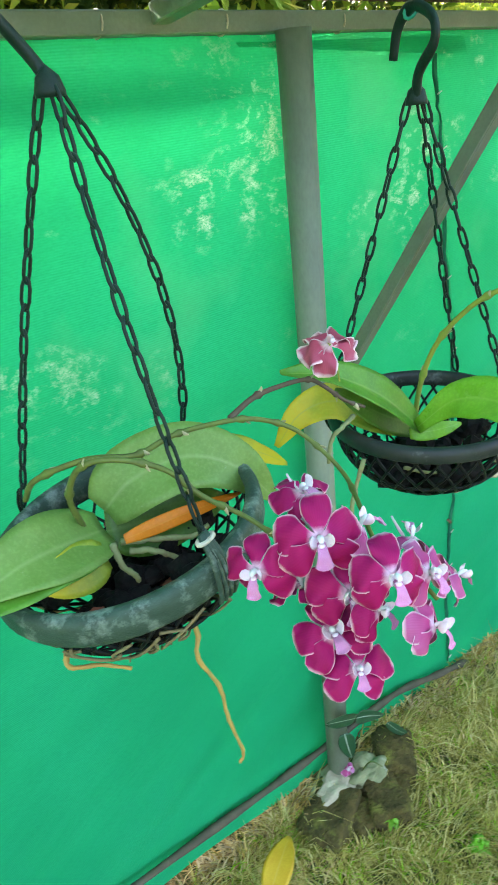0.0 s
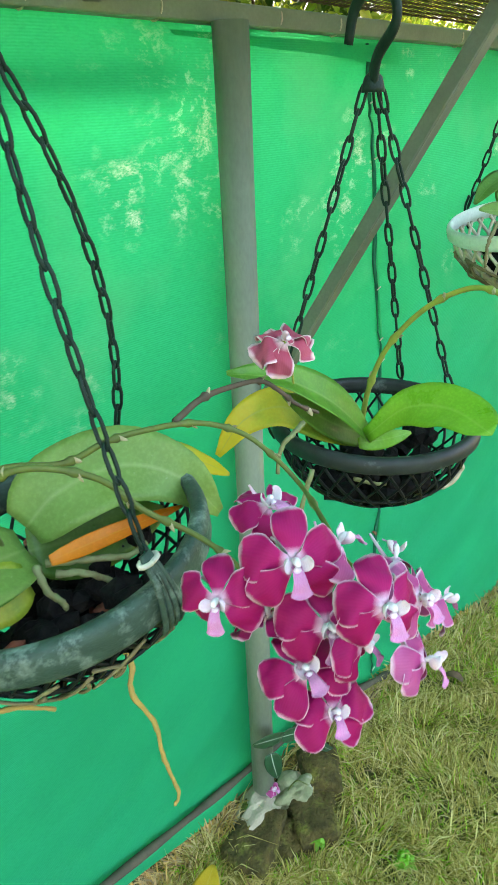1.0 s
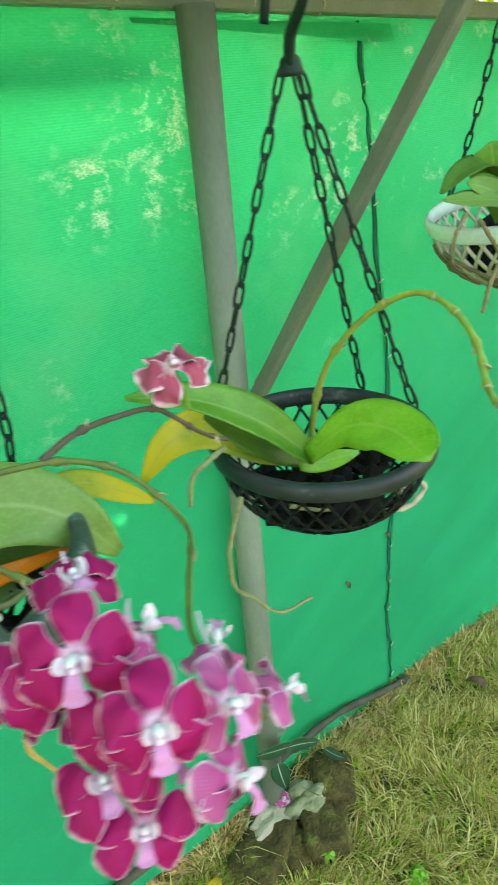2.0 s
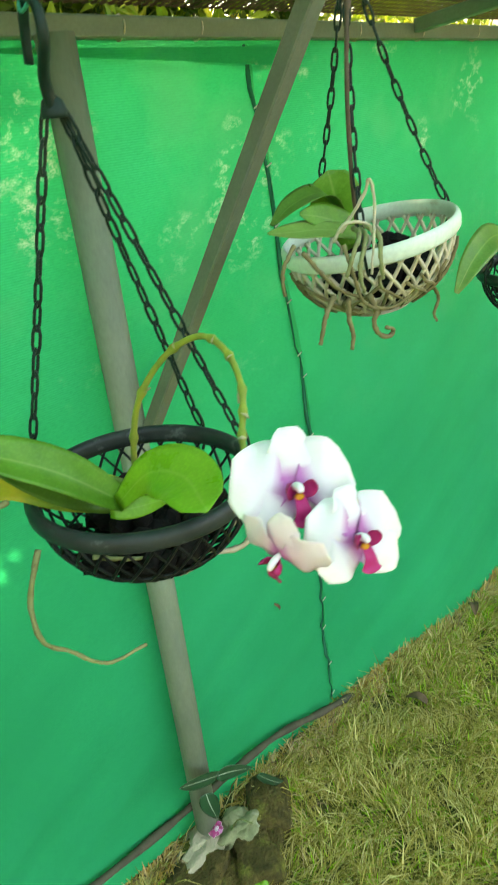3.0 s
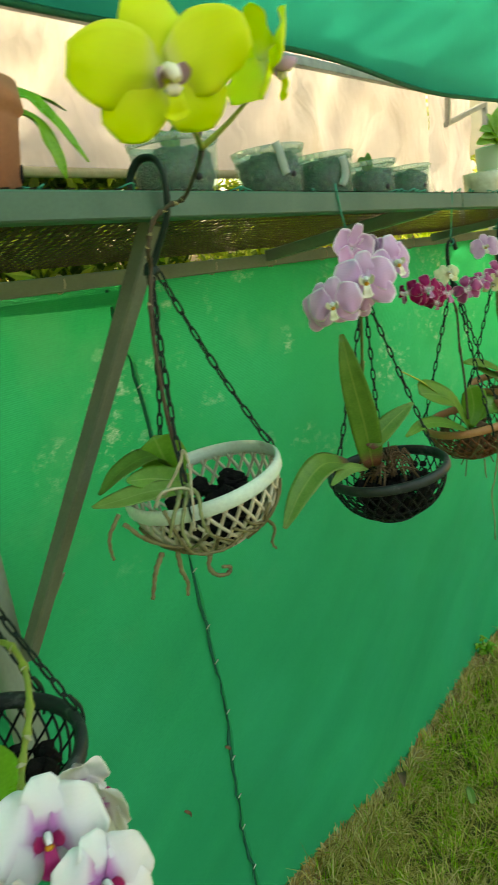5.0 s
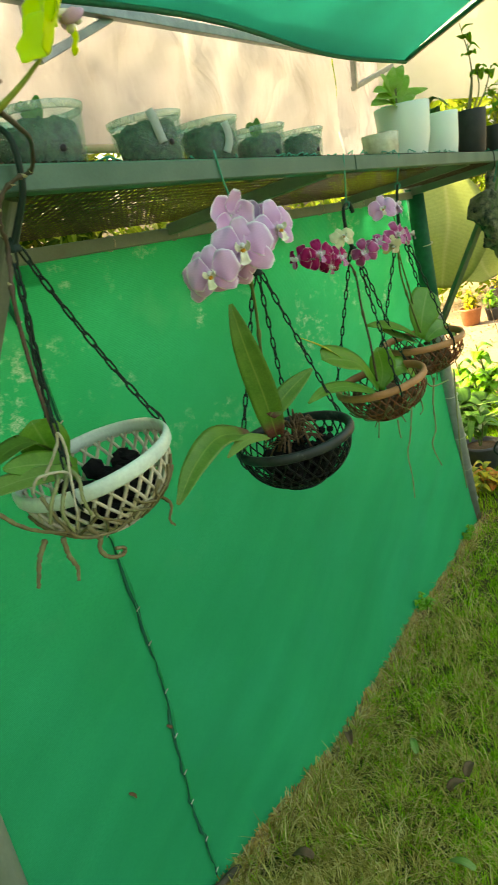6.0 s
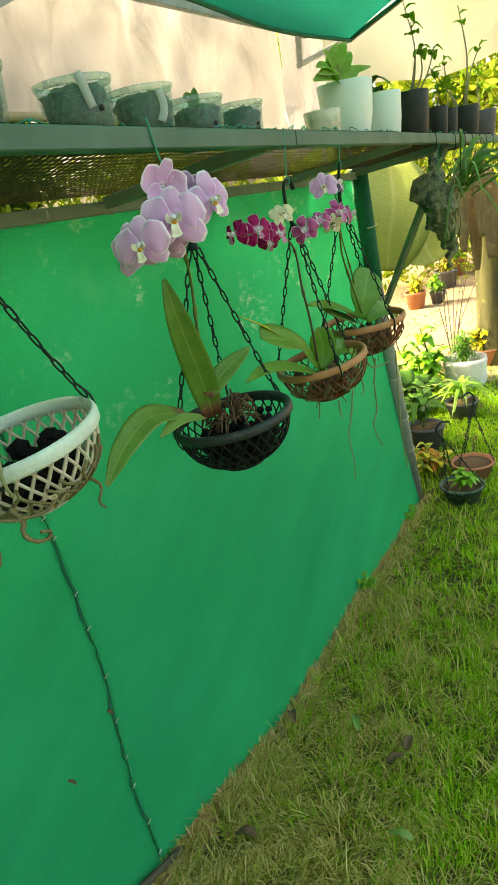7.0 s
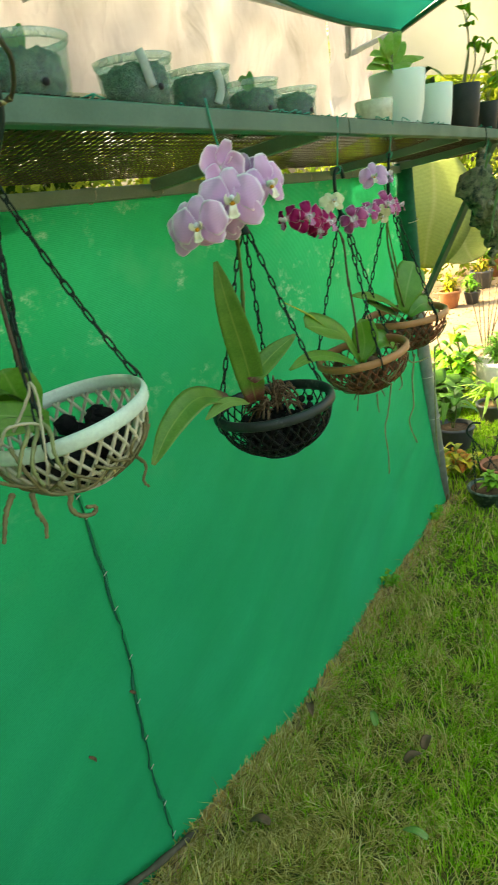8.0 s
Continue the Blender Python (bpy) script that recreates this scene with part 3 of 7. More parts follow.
def lathe(bm, profile, m, seg=40, close=False, wob=0.0):
    """Turns a profile of (radius, height) round the z of m."""
    rings = []
    for r, z in profile:
        rings.append([bm.verts.new(m @ Vector((r * math.cos(a) * (1 + wob * math.sin(3 * a + 9 * z)), r * math.sin(a) * (1 + wob * math.cos(2 * a)), z))) for a in (2 * math.pi * j / seg for j in range(seg))])
    pairs = list(zip(rings, rings[1:]))
    if close:
        pairs.append((rings[-1], rings[0]))
    for a, b in pairs:
        for j in range(seg):
            bm.faces.new((a[j], a[(j + 1) % seg], b[(j + 1) % seg], b[j]))
    return rings


def blade(bm, line, width, face, thick=0.0012, fold=0.12, shape=None, nu=6, wave=0.0, seed=0):
    """A leaf along a midrib: width varies along it, the halves folded up by fold, with real thickness and UVs."""
    uvl = bm.loops.layers.uv.verify()
    shape = shape or (lambda v: max(0.04, math.sin(math.pi * min(1, 0.06 + 0.94 * v) ** 0.75)) ** 0.6)
    face = Vector(face).normalized()
    n = len(line) - 1
    top, bot = [], []
    for i, p in enumerate(line):
        v = i / n
        t = (line[min(i + 1, n)] - line[max(i - 1, 0)]).normalized()
        s = t.cross(face)
        s = s.normalized() if s.length > 1e-4 else t.orthogonal().normalized()
        up = s.cross(t).normalized()
        w = width * shape(v) / 2
        rt, rb = [], []
        for j in range(nu + 1):
            q = 2 * j / nu - 1
            h = fold * w * (abs(q) ** 1.4) + wave * w * math.sin(v * 9 + seed + q * 2) * abs(q)
            e = thick * (1 - 0.75 * abs(q)) * (0.35 + 0.65 * shape(v))
            pos = p + s * (q * w) + up * h
            rt.append(bm.verts.new(pos + up * e / 2)), rb.append(bm.verts.new(pos - up * e / 2))
        top.append(rt), bot.append(rb)

    def quad(vs, uvs):
        f = bm.faces.new(vs)
        for lp, q in zip(f.loops, uvs):
            lp[uvl].uv = q

    for i in range(n):
        for j in range(nu):
            uvs = [(j / nu, i / n), ((j + 1) / nu, i / n), ((j + 1) / nu, (i + 1) / n), (j / nu, (i + 1) / n)]
            quad((top[i][j], top[i][j + 1], top[i + 1][j + 1], top[i + 1][j]), uvs)
            quad((bot[i][j], bot[i + 1][j], bot[i + 1][j + 1], bot[i][j + 1]), [uvs[0], uvs[3], uvs[2], uvs[1]])
        for j in (0, nu):
            uvs = [(j / nu, i / n), (j / nu, i / n), (j / nu, (i + 1) / n), (j / nu, (i + 1) / n)]
            quad((top[i][j], bot[i][j], bot[i + 1][j], top[i + 1][j]) if j == 0 else (top[i][j], top[i + 1][j], bot[i + 1][j], bot[i][j]), uvs if j == 0 else [uvs[0], uvs[2], uvs[2], uvs[0]])
    for i in (0, n):
        for j in range(nu):
            quad((top[i][j], bot[i][j], bot[i][j + 1], top[i][j + 1]), [(j / nu, i / n)] * 2 + [((j + 1) / nu, i / n)] * 2)


def lump(bm, at, r, seed, sub=2, squash=(1, 1, 1), rough=0.35):
    """A rough chunk of stone, bark or charcoal."""
    g = bmesh.ops.create_icosphere(bm, subdivisions=sub, radius=1.0)
    for v in g["verts"]:
        k = 1 + rough * noise.noise(v.co * 1.3 + Vector((seed * 3.1, seed * 1.7, 0))) + rough * 0.5 * noise.noise(v.co * 3.1 + Vector((0, seed * 2.3, 5)))
        v.co = Vector((v.co.x * squash[0], v.co.y * squash[1], v.co.z * squash[2])) * k * r + Vector(at)


def block(bm, at, size, turn, seed, rough=0.10):
    """A worn squared stone: cut faces, blunted corners, uneven skin."""
    g = bmesh.ops.create_cube(bm, size=2.0)
    bmesh.ops.subdivide_edges(bm, edges=list({e for v in g["verts"] for e in v.link_edges}), cuts=5, use_grid_fill=True)
    rot = Matrix.Rotation(radians(turn), 3, "Z")
    for v in bm.verts:
        p = v.co.copy()
        r = (abs(p.x) ** 7 + abs(p.y) ** 7 + abs(p.z) ** 7) ** (1 / 7)
        p = p / r * (1 + rough * noise.noise(p * 1.4 + Vector((seed * 3.3, seed, 0))) + rough * 0.4 * noise.noise(p * 4.5 + Vector((0, seed, 4))))
        v.co = rot @ Vector((p.x * size[0], p.y * size[1], p.z * size[2])) + Vector(at)


# ---- the large structure ----
def smooth01(x, a, b):
    k = min(1.0, max(0.0, (x - a) / (b - a)))
    return k * k * (3 - 2 * k)


def ground_z(x, y):
    """The turf: level, a low bank against the net at its left end."""
    bank = 0.045 * (1 - smooth01(x, 0.85, 1.35)) * smooth01(y, 0.66, 0.88)
    near = 1 - smooth01(math.hypot(x, y), 6, 14)
    return bank + near * 0.012 * (noise.noise(Vector((x * 3, y * 3, 0))) + 0.5 * noise.noise(Vector((x * 9, y * 9, 4))))


def net_end(z):
    return 3.36 - 0.20 * z


def net_y(x, z):
    tuck = 0.055 * smooth01(x, 1.3, 1.8) * (1 - min(1, z / 1.5)) ** 1.5
    w = 0.007 * noise.noise(Vector((x * 2.1, z * 1.6, 0))) + 0.004 * noise.noise(Vector((x * 5 + z * 4, z * 2.5 - x, 7)))
    w += 0.007 * math.exp(-((z - 0.25) / 0.4) ** 2) * noise.noise(Vector(((z - 0.55 * x) * 9, (x + z) * 0.9, 3)))
    w += 0.010 * math.exp(-((z - 1.45) / 0.16) ** 2) * noise.noise(Vector((x * 1.6, z * 8 + x * 1.2, 11)))
    w -= 0.034 * math.exp(-((z - 1.472) / 0.030) ** 2) * (1 - smooth01(x, 0.70, 0.79))
    return 0.908 - tuck + w + 0.02 * math.exp(-((x - 2.3) / 0.6) ** 2) * math.sin(math.pi * min(1, max(0, z / 1.5)))


def net_foot(x):
    return 0.10 * (1 - smooth01(x, 0.3, 1.33)) - 0.006


def back_z(x):
    return 1.586 - 0.0185 * (x - 0.8)


def front_z(x):
    return 1.645 - 0.020 * (x - 0.8)


# ground, one sheet out to the horizon
bm = bmesh.new()
xs = [-60, -30, -15, -8, -5] + [-3 + 0.1 * i for i in range(91)] + [7, 8, 9, 11, 14, 18, 25, 40, 80]
ys = [-60, -30, -15, -8, -5] + [-3 + 0.1 * i for i in range(51)] + [2.5, 3, 4, 5, 7, 10, 15, 25, 40, 80]
grid = [[bm.verts.new((x, y, ground_z(x, y))) for x in xs] for y in ys]
for j in range(len(ys) - 1):
    for i in range(len(xs) - 1):
        f = bm.faces.new((grid[j][i], grid[j][i + 1], grid[j + 1][i + 1], grid[j + 1][i]))
        cx, cy = (xs[i] + xs[i + 1]) / 2, (ys[j] + ys[j + 1]) / 2
        f.material_index = 1 if cx > 5.6 + 0.3 * math.sin(cy * 5) else 0
whole("ground", bm, [GROUND, BARE], "turf of mown grass turning to sunlit bare pinkish soil", "ground", "structure", "", True)

# the green shade net, stretched between the back beam and the turf
bm = bmesh.new()
NX, NZ = 190, 72
rows = []
for j in range(NZ + 1):
    row = []
    for i in range(NX + 1):
        s, k = i / NX, j / NZ
        z0 = 0
        x = -1.6 + (net_end(1.58 * k) + 1.6) * s
        z0 = net_foot(x)
        z = z0 + (back_z(x) - 0.016 - z0) * k
        row.append(bm.verts.new((x, net_y(x, z), z)))
    rows.append(row)
for j in range(NZ):
    for i in range(NX):
        bm.faces.new((rows[j][i], rows[j][i + 1], rows[j + 1][i + 1], rows[j + 1][i]))
net_wall = whole("wall_net", bm, NET, "bright green woven shade net stretched as a wall", "shade net", "structure", "", True)

# a loose flap of net folded down below the beam
bm = bmesh.new()
line = [(0.72 + 0.05 * i, 1.552 - 0.0185 * (i * 0.05)) for i in range(11)]
tops = [bm.verts.new((x, 0.893, z)) for x, z in line]
bots = [bm.verts.new((x, 0.886 - 0.004 * math.sin(i * 1.3), z - 0.006 - 0.0022 * i)) for i, (x, z) in enumerate(line)]
for i in range(10):
    bm.faces.new((tops[i], tops[i + 1], bots[i + 1], bots[i]))
part("net_flap", bm, NET, net_wall, "doubled strip of green net under the beam")

# the sewn seam that runs down the net, with its stitches
seam_line = glide([(1.152, 1.548), (1.166, 1.45), (1.179, 1.39), (1.203, 1.13), (1.236, 0.97), (1.258, 0.74), (1.264, 0.61), (1.256, 0.42), (1.255, 0.30), (1.262, 0.18), (1.272, 0.05)], 5)
seam_line = [Vector((p.x, 0, p.y)) for p in [Vector((a[0], a[1], 0)) for a in seam_line]]
bm = bmesh.new()
tube(bm, [Vector((p.x + 0.003 * math.sin(i * 1.7) + 0.002 * math.sin(i * 3.1), net_y(p.x, p.z) - 0.003, p.z)) for i, p in enumerate(seam_line)], lambda s: 0.0030 + 0.0014 * math.sin(s * 31), 6)
seam = part("seam", bm, NET_DARK, net_wall, "dark puckered seam of the green net")
bm = bmesh.new()
tops, bots = [], []
for i, p in enumerate(seam_line):
    wide = 0.010 + 0.006 * noise.noise(Vector((p.z * 14, 2, 0))) + 0.012 * max(0, noise.noise(Vector((p.z * 5, 9, 0))))
    tops.append(bm.verts.new((p.x - 0.001, net_y(p.x, p.z) - 0.009, p.z)))
    bots.append(bm.verts.new((p.x + wide, net_y(p.x + wide, p.z) - 0.001, p.z)))
for i in range(len(tops) - 1):
    bm.faces.new((tops[i], bots[i], bots[i + 1], tops[i + 1]))
part("seam_fold", bm, NET, seam, "narrow fold of net beside the seam")
for i, z in enumerate([1.46, 1.37, 1.27, 1.13, 1.02, 0.97, 0.83, 0.74, 0.61, 0.49, 0.39, 0.30, 0.18, 0.07]):
    p = min(seam_line, key=lambda q: abs(q.z - z))
    bm = bmesh.new()
    beam(bm, (p.x - 0.006, net_y(p.x, z) - 0.011, z - 0.002), (p.x + 0.006, net_y(p.x, z) - 0.010, z + 0.002), 0.0024, 0.0024, (0, 1, 0), 0.0008)
    part("stitch", bm, WIRE, seam)

# dark rod in the net's lower hem
bm = bmesh.new()
tube(bm, glide([(-1.6, 0.896, 0.30), (-0.4, 0.893, 0.245), (0.31, 0.889, 0.185), (0.66, 0.887, 0.150), (0.85, 0.888, 0.135), (1.04, 0.888, 0.118), (1.2, 0.888, 0.06), (1.33, 0.885, 0.02)], 8), lambda s: 0.0085 + 0.0015 * math.sin(s * 60), 8)
part("hem_rod", bm, ROD, net_wall, "dark weathered rod in the hem of the net")

# beams of the shelf, its mesh, cross members, posts and braces
shelf = thing("plant_shelf", (1.5, 0.69, 1.60), "long grey-painted metal plant shelf with a black mesh top", "shelf")
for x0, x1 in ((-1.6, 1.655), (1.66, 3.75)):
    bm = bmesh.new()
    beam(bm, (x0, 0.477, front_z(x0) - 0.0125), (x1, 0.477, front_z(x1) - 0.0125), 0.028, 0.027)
    part("front_beam", bm, FRONT_BEAM_SHADED, shelf, "", False)
bm = bmesh.new()
beam(bm, (-1.6, 0.894, back_z(-1.6) - 0.013), (3.10, 0.894, back_z(3.10) - 0.013), 0.026, 0.026)
back_beam = part("back_beam", bm, GREY_BEAM, shelf, "", False)
for x in (-0.9, 0.60, 1.60, 2.45, 3.05):
    bm = bmesh.new()
    beam(bm, (x, 0.492, front_z(x) - 0.018), (x, 0.882, back_z(x) - 0.004), 0.026, 0.024)
    part("cross_member", bm, GREY_BEAM, shelf, "", False)
random.seed(11)
for x in (0.30, 0.52, 0.70, 0.915, 1.05, 1.42, 1.62, 1.83, 2.05, 2.31, 2.60):
    bm = bmesh.new()
    z = back_z(x) - 0.013
    loop = [(x + 0.002 * math.sin(a), 0.894 + 0.0148 * math.cos(a), z + 0.0148 * math.sin(a)) for a in (2 * math.pi * k / 14 for k in range(14))]
    tube(bm, loop + [loop[0]], 0.0013, 5)
    part("wire_tie", bm, WIRE, shelf)
for x in (2.60, 2.83, 2.97, 3.08, 3.20, 3.31, 3.44):
    bm = bmesh.new()
    z = front_z(x)
    tube(bm, glide([(x, 0.50, z + 0.004), (x + 0.003, 0.470, z + 0.006), (x + 0.002, 0.460, z - 0.004), (x, 0.459, z - 0.034), (x + 0.006, 0.466, z - 0.050)], 4), 0.0013, 5)
    part("wire_hook", bm, CHAIN_MAT, shelf)
verts, faces = [], []


def mesh_strip(x0, y0, x1, y1, dz):
    """One flat strand of the shelf mesh."""
    d = Vector((x1 - x0, y1 - y0, 0)).normalized()
    s = Vector((-d.y, d.x, 0)) * 0.0034
    k = len(verts)
    for x, y in ((x0, y0), (x1, y1)):
        u = (y - 0.477) / (0.894 - 0.477)
        z = front_z(x) * (1 - u) + (back_z(x) + 0.014) * u + 0.001 + dz - 0.012 * math.sin(math.pi * u) * (0.6 + 0.4 * math.sin(x * 3.1))
        for sx, sz in ((-1, -0.00018), (1, -0.00018), (1, 0.00018), (-1, 0.00018)):
            verts.append((x + s.x * sx, y + s.y * sx, z + sz))
    for a, b in ((0, 1), (1, 2), (2, 3), (3, 0)):
        faces.append((k + a, k + b, k + b + 4, k + a + 4))


pitch, run = 0.0135, 0.150
x = -2.3
while x < 3.75:
    for sgn in (1, -1):
        segs = 6
        for q in range(segs):
            ya, yb = 0.468 + 0.436 * q / segs, 0.468 + 0.436 * (q + 1) / segs
            xa, xb = x + sgn * run * ((q / segs) - (0.5 - 0.5 * sgn) * 1 + 0), x + sgn * run * (((q + 1) / segs) - (0.5 - 0.5 * sgn))
            if -1.6 < xa < 3.72 and -1.6 < xb < 3.72:
                mesh_strip(xa, ya, xb, yb, 0.0003 * sgn)
    x += pitch
me = bpy.data.meshes.new("shelf_mesh")
me.from_pydata([tuple(Vector(v) - shelf.location) for v in verts], [], faces)
me.materials.append(MESH_BLACK)
shelf_mesh = new("shelf_mesh", me)
shelf_mesh.parent = shelf
tagged(shelf_mesh, "brown plastic mesh, dusty in places", kind="stuff")

post = thing("post", (0.80, 0.866, 0.0), "round grey-painted steel post in front of the green net", "post")
bm = bmesh.new()
lathe(bm, [(0.0, 0.03), (0.0245, 0.03), (0.0245, 1.562), (0.0, 1.562)], Matrix.Translation((0.80, 0.866, 0.0)), 24)
part("shaft", bm, GREY_PIPE, post)
bm = bmesh.new()
beam(bm, (0.818, 0.838, 1.035), (0.900, 0.500, 1.617), 0.021, 0.021, (1, 0, 0))
part("brace", bm, BRACE_PAINT, post, "square grey steel brace", False)
bm = bmesh.new()
beam(bm, (0.842, 0.848, 1.06), (0.86, 0.78, 1.16), 0.003, 0.03, (1, 0, 0))
part("weld_plate", bm, GREY_PIPE, post, "", False)

far_post = thing("post", (3.375, 0.875, 0.0), "leaning galvanised post at the open end of the net", "post")
bm = bmesh.new()
tube(bm, [(3.385, 0.872, -0.02), (3.235, 0.876, 0.60), (3.115, 0.880, 1.10), (3.075, 0.885, 1.56)], 0.030, 16)
part("shaft", bm, GALV, far_post)
bm = bmesh.new()
tube(bm, [(3.112, 0.880, 1.12), (3.092, 0.883, 1.36), (3.075, 0.885, 1.555)], lambda s: 0.034 + 0.002 * math.sin(s * 25), 16)
part("wrap", bm, NET_DARK, far_post, "dark net wrapped round the top of the post")
for z in (0.12, 0.30, 0.47, 0.68, 0.86, 1.05, 1.34):
    bm = bmesh.new()
    x = 3.385 - 0.245 * min(1.10, z) + (0 if z < 1.1 else -0.04 * (z - 1.1) * 2)
    ring = [(x + 0.033 * math.cos(a), 0.876 + 0.033 * math.sin(a), z + 0.006 * math.cos(a)) for a in (2 * math.pi * k / 14 for k in range(15))]
    tube(bm, ring, 0.002, 5)
    part("wire_tie", bm, WIRE, far_post)
bm = bmesh.new()
beam(bm, (3.16, 0.855, 1.02), (2.86, 0.50, 1.575), 0.022, 0.022)
part("brace", bm, BRACE_PAINT, far_post, "dark square steel brace", False)

# tarpaulin behind the shelf, its rail and bracket
bm = bmesh.new()
NX, NZ = 110, 22
rows = []
for j in range(NZ + 1):
    row = []
    for i in range(NX + 1):
        x, k = -1.8 + 5.08 * i / NX, j / NZ
        low = 1.812 - 0.11 * smooth01(x, 2.0, 2.5)
        z = low + (2.245 - low) * k + (0.010 * math.sin(x * 2.3) + 0.007 * math.sin(x * 7)) * (1 - k)
        y = 1.25 + 0.060 * noise.noise(Vector((x * 3.0 + k * 1.6, k * 1.2, 2))) + 0.034 * noise.noise(Vector((x * 8 - k * 3.4, k * 1.4, 5))) + 0.012 * noise.noise(Vector((x * 19 + k * 9, k * 5 - x * 4, 8)))
        row.append(bm.verts.new((x, y, z)))
    rows.append(row)
for j in range(NZ):
    for i in range(NX):
        bm.faces.new((rows[j][i], rows[j][i + 1], rows[j + 1][i + 1], rows[j + 1][i]))
tarp = thing("tarpaulin", (1.0, 1.25, 2.14), "creased cream tarpaulin hung behind the shelf, glowing with daylight", "tarpaulin")
part("sheet", bm, TARP, tarp)
# crumpled end that hangs lower by the bracket
bm = bmesh.new()
rows = []
for j in range(25):
    row = []
    for i in range(21):
        u, k = i / 20, j / 24
        x = 3.285 + 0.44 * u
        z = 2.14 - 0.50 * k * (1 - 0.15 * u)
        y = 1.24 + 0.014 * math.sin(u * 11 + k * 3) * (0.4 + k * 0.6) + 0.03 * noise.noise(Vector((u * 4, k * 3, 9)))
        row.append(bm.verts.new((x, y, z)))
    rows.append(row)
for j in range(24):
    for i in range(20):
        bm.faces.new((rows[j][i], rows[j][i + 1], rows[j + 1][i + 1], rows[j + 1][i]))
part("loose_end", bm, TARP_PALE, tarp, "crumpled loose end of the tarpaulin")
frame_rail = thing("roof_frame", (3.2, 1.22, 2.15), "grey steel roof frame with an angled bracket", "frame")
bm = bmesh.new()
beam(bm, (-1.8, 1.150, 2.085), (3.36, 1.150, 2.098), 0.024, 0.026)
part("rail", bm, GALV, frame_rail, "", False)
for a, b in (((1.612, 1.165, 2.088), (1.640, 1.19, 1.985)), ((1.640, 1.19, 1.985), (1.875, 1.16, 2.086)), ((3.305, 1.165, 2.09), (3.352, 1.19, 1.995)), ((3.352, 1.20, 1.995), (3.70, 1.16, 2.09)), ((3.70, 1.16, 2.10), (3.74, 1.15, 0.0))):
    bm = bmesh.new()
    beam(bm, a, b, 0.02, 0.02, (0, 1, 0))
    part("bracket" if b[2] > 0.5 else "upright", bm, GALV, frame_rail, "", False)
# bamboo rail and slat seen below the tarpaulin, behind the shelf
bm = bmesh.new()
tube(bm, glide([(-1.6, 1.22, 1.800), (0.6, 1.22, 1.806), (1.5, 1.225, 1.800), (2.1, 1.225, 1.798), (2.3, 1.225, 1.796)], 8), 0.011, 8)
whole("bamboo_rail", bm, stuff_mat("weathered_bamboo", (0.45, 0.36, 0.22), (0.36, 0.28, 0.16), 30, 300, 0.7), "pale weathered bamboo rail under the tarpaulin", "rail", "", "", True)

# green net of the roof, sagging towards its edge
bm = bmesh.new()
NX, NY = 60, 40
rows = []
for j in range(NY + 1):
    row = []
    for i in range(NX + 1):
        u, k = i / NX, j / NY
        y = 1.02 - 0.95 * k
        x = -2.2 + (5.66 - 0.10 * k) * u
        sag = 0.008 * math.sin(u * 19) * (1 - k) ** 4 - 0.05 * math.sin(math.pi * ((u * 4) % 1)) * math.sin(math.pi * min(1, k * 3)) * 0.5
        row.append(bm.verts.new((x, y + 0.02 * math.sin(u * 23) * (1 - k), 2.055 + 0.36 * k ** 0.9 + sag)))
    rows.append(row)
for j in range(NY):
    for i in range(NX):
        bm.faces.new((rows[j][i], rows[j][i + 1], rows[j + 1][i + 1], rows[j + 1][i]))
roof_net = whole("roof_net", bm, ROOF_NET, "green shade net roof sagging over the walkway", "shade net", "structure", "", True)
bm = bmesh.new()
tube(bm, [Vector((-2.2 + 5.66 * i / 60, 1.02 + 0.02 * math.sin(i / 60 * 23), 2.048 + 0.008 * math.sin(i / 60 * 19))) for i in range(61)], 0.007, 6)
tube(bm, [Vector((3.46, 1.02, 2.05)), Vector((3.42, 0.6, 2.20)), Vector((3.36, 0.08, 2.40))], 0.008, 6)
part("roof_hem", bm, NET_DARK, roof_net, "dark rolled hem of the roof net")
bm = bmesh.new()
tube(bm, [(3.49, 1.02, 2.06), (3.45, 0.6, 2.21), (3.40, 0.07, 2.42), (3.38, -0.1, 2.47)], 0.014, 8)
whole("roof_pole", bm, GALV, "grey pole along the end of the roof net", "pole", "structure", "", True)

# yellowed sheet at the far end, behind the seedlings
bm = bmesh.new()
rows = []
for j in range(13):
    row = []
    for i in range(25):
        u, k = i / 24, j / 12
        y = 1.45 - 1.9 * u
        row.append(bm.verts.new((4.2 + 0.05 * math.sin(u * 9 + k), y, 1.93 + 0.04 * u + 0.9 * k + 0.03 * math.sin(u * 14))))
    rows.append(row)
for j in range(12):
    for i in range(24):
        bm.faces.new((rows[j][i], rows[j][i + 1], rows[j + 1][i + 1], rows[j + 1][i]))
whole("end_sheet", bm, YELLOW_SHEET, "yellowed translucent sheet hung at the sunny end", "sheet", "", "", True)
sheet_frame = thing("sheet_frame", (4.25, 1.5, 0.0), "thin bamboo frame that holds the yellowed sheet", "frame")
for a, b in (((4.24, 1.52, -0.02), (4.24, 1.50, 2.92)), ((4.24, -0.52, -0.02), (4.24, -0.50, 2.92)), ((4.225, 1.50, 2.85), (4.225, -0.50, 2.89))):
    bm = bmesh.new()
    tube(bm, [a, b], 0.014, 8)
    part("pole", bm, GALV, sheet_frame)


# ---- hanging baskets ----
VIEW, SIDE = Vector((0.72, 0.69, 0.0)).normalized(), Vector((0.69, -0.72, 0.0)).normalized()


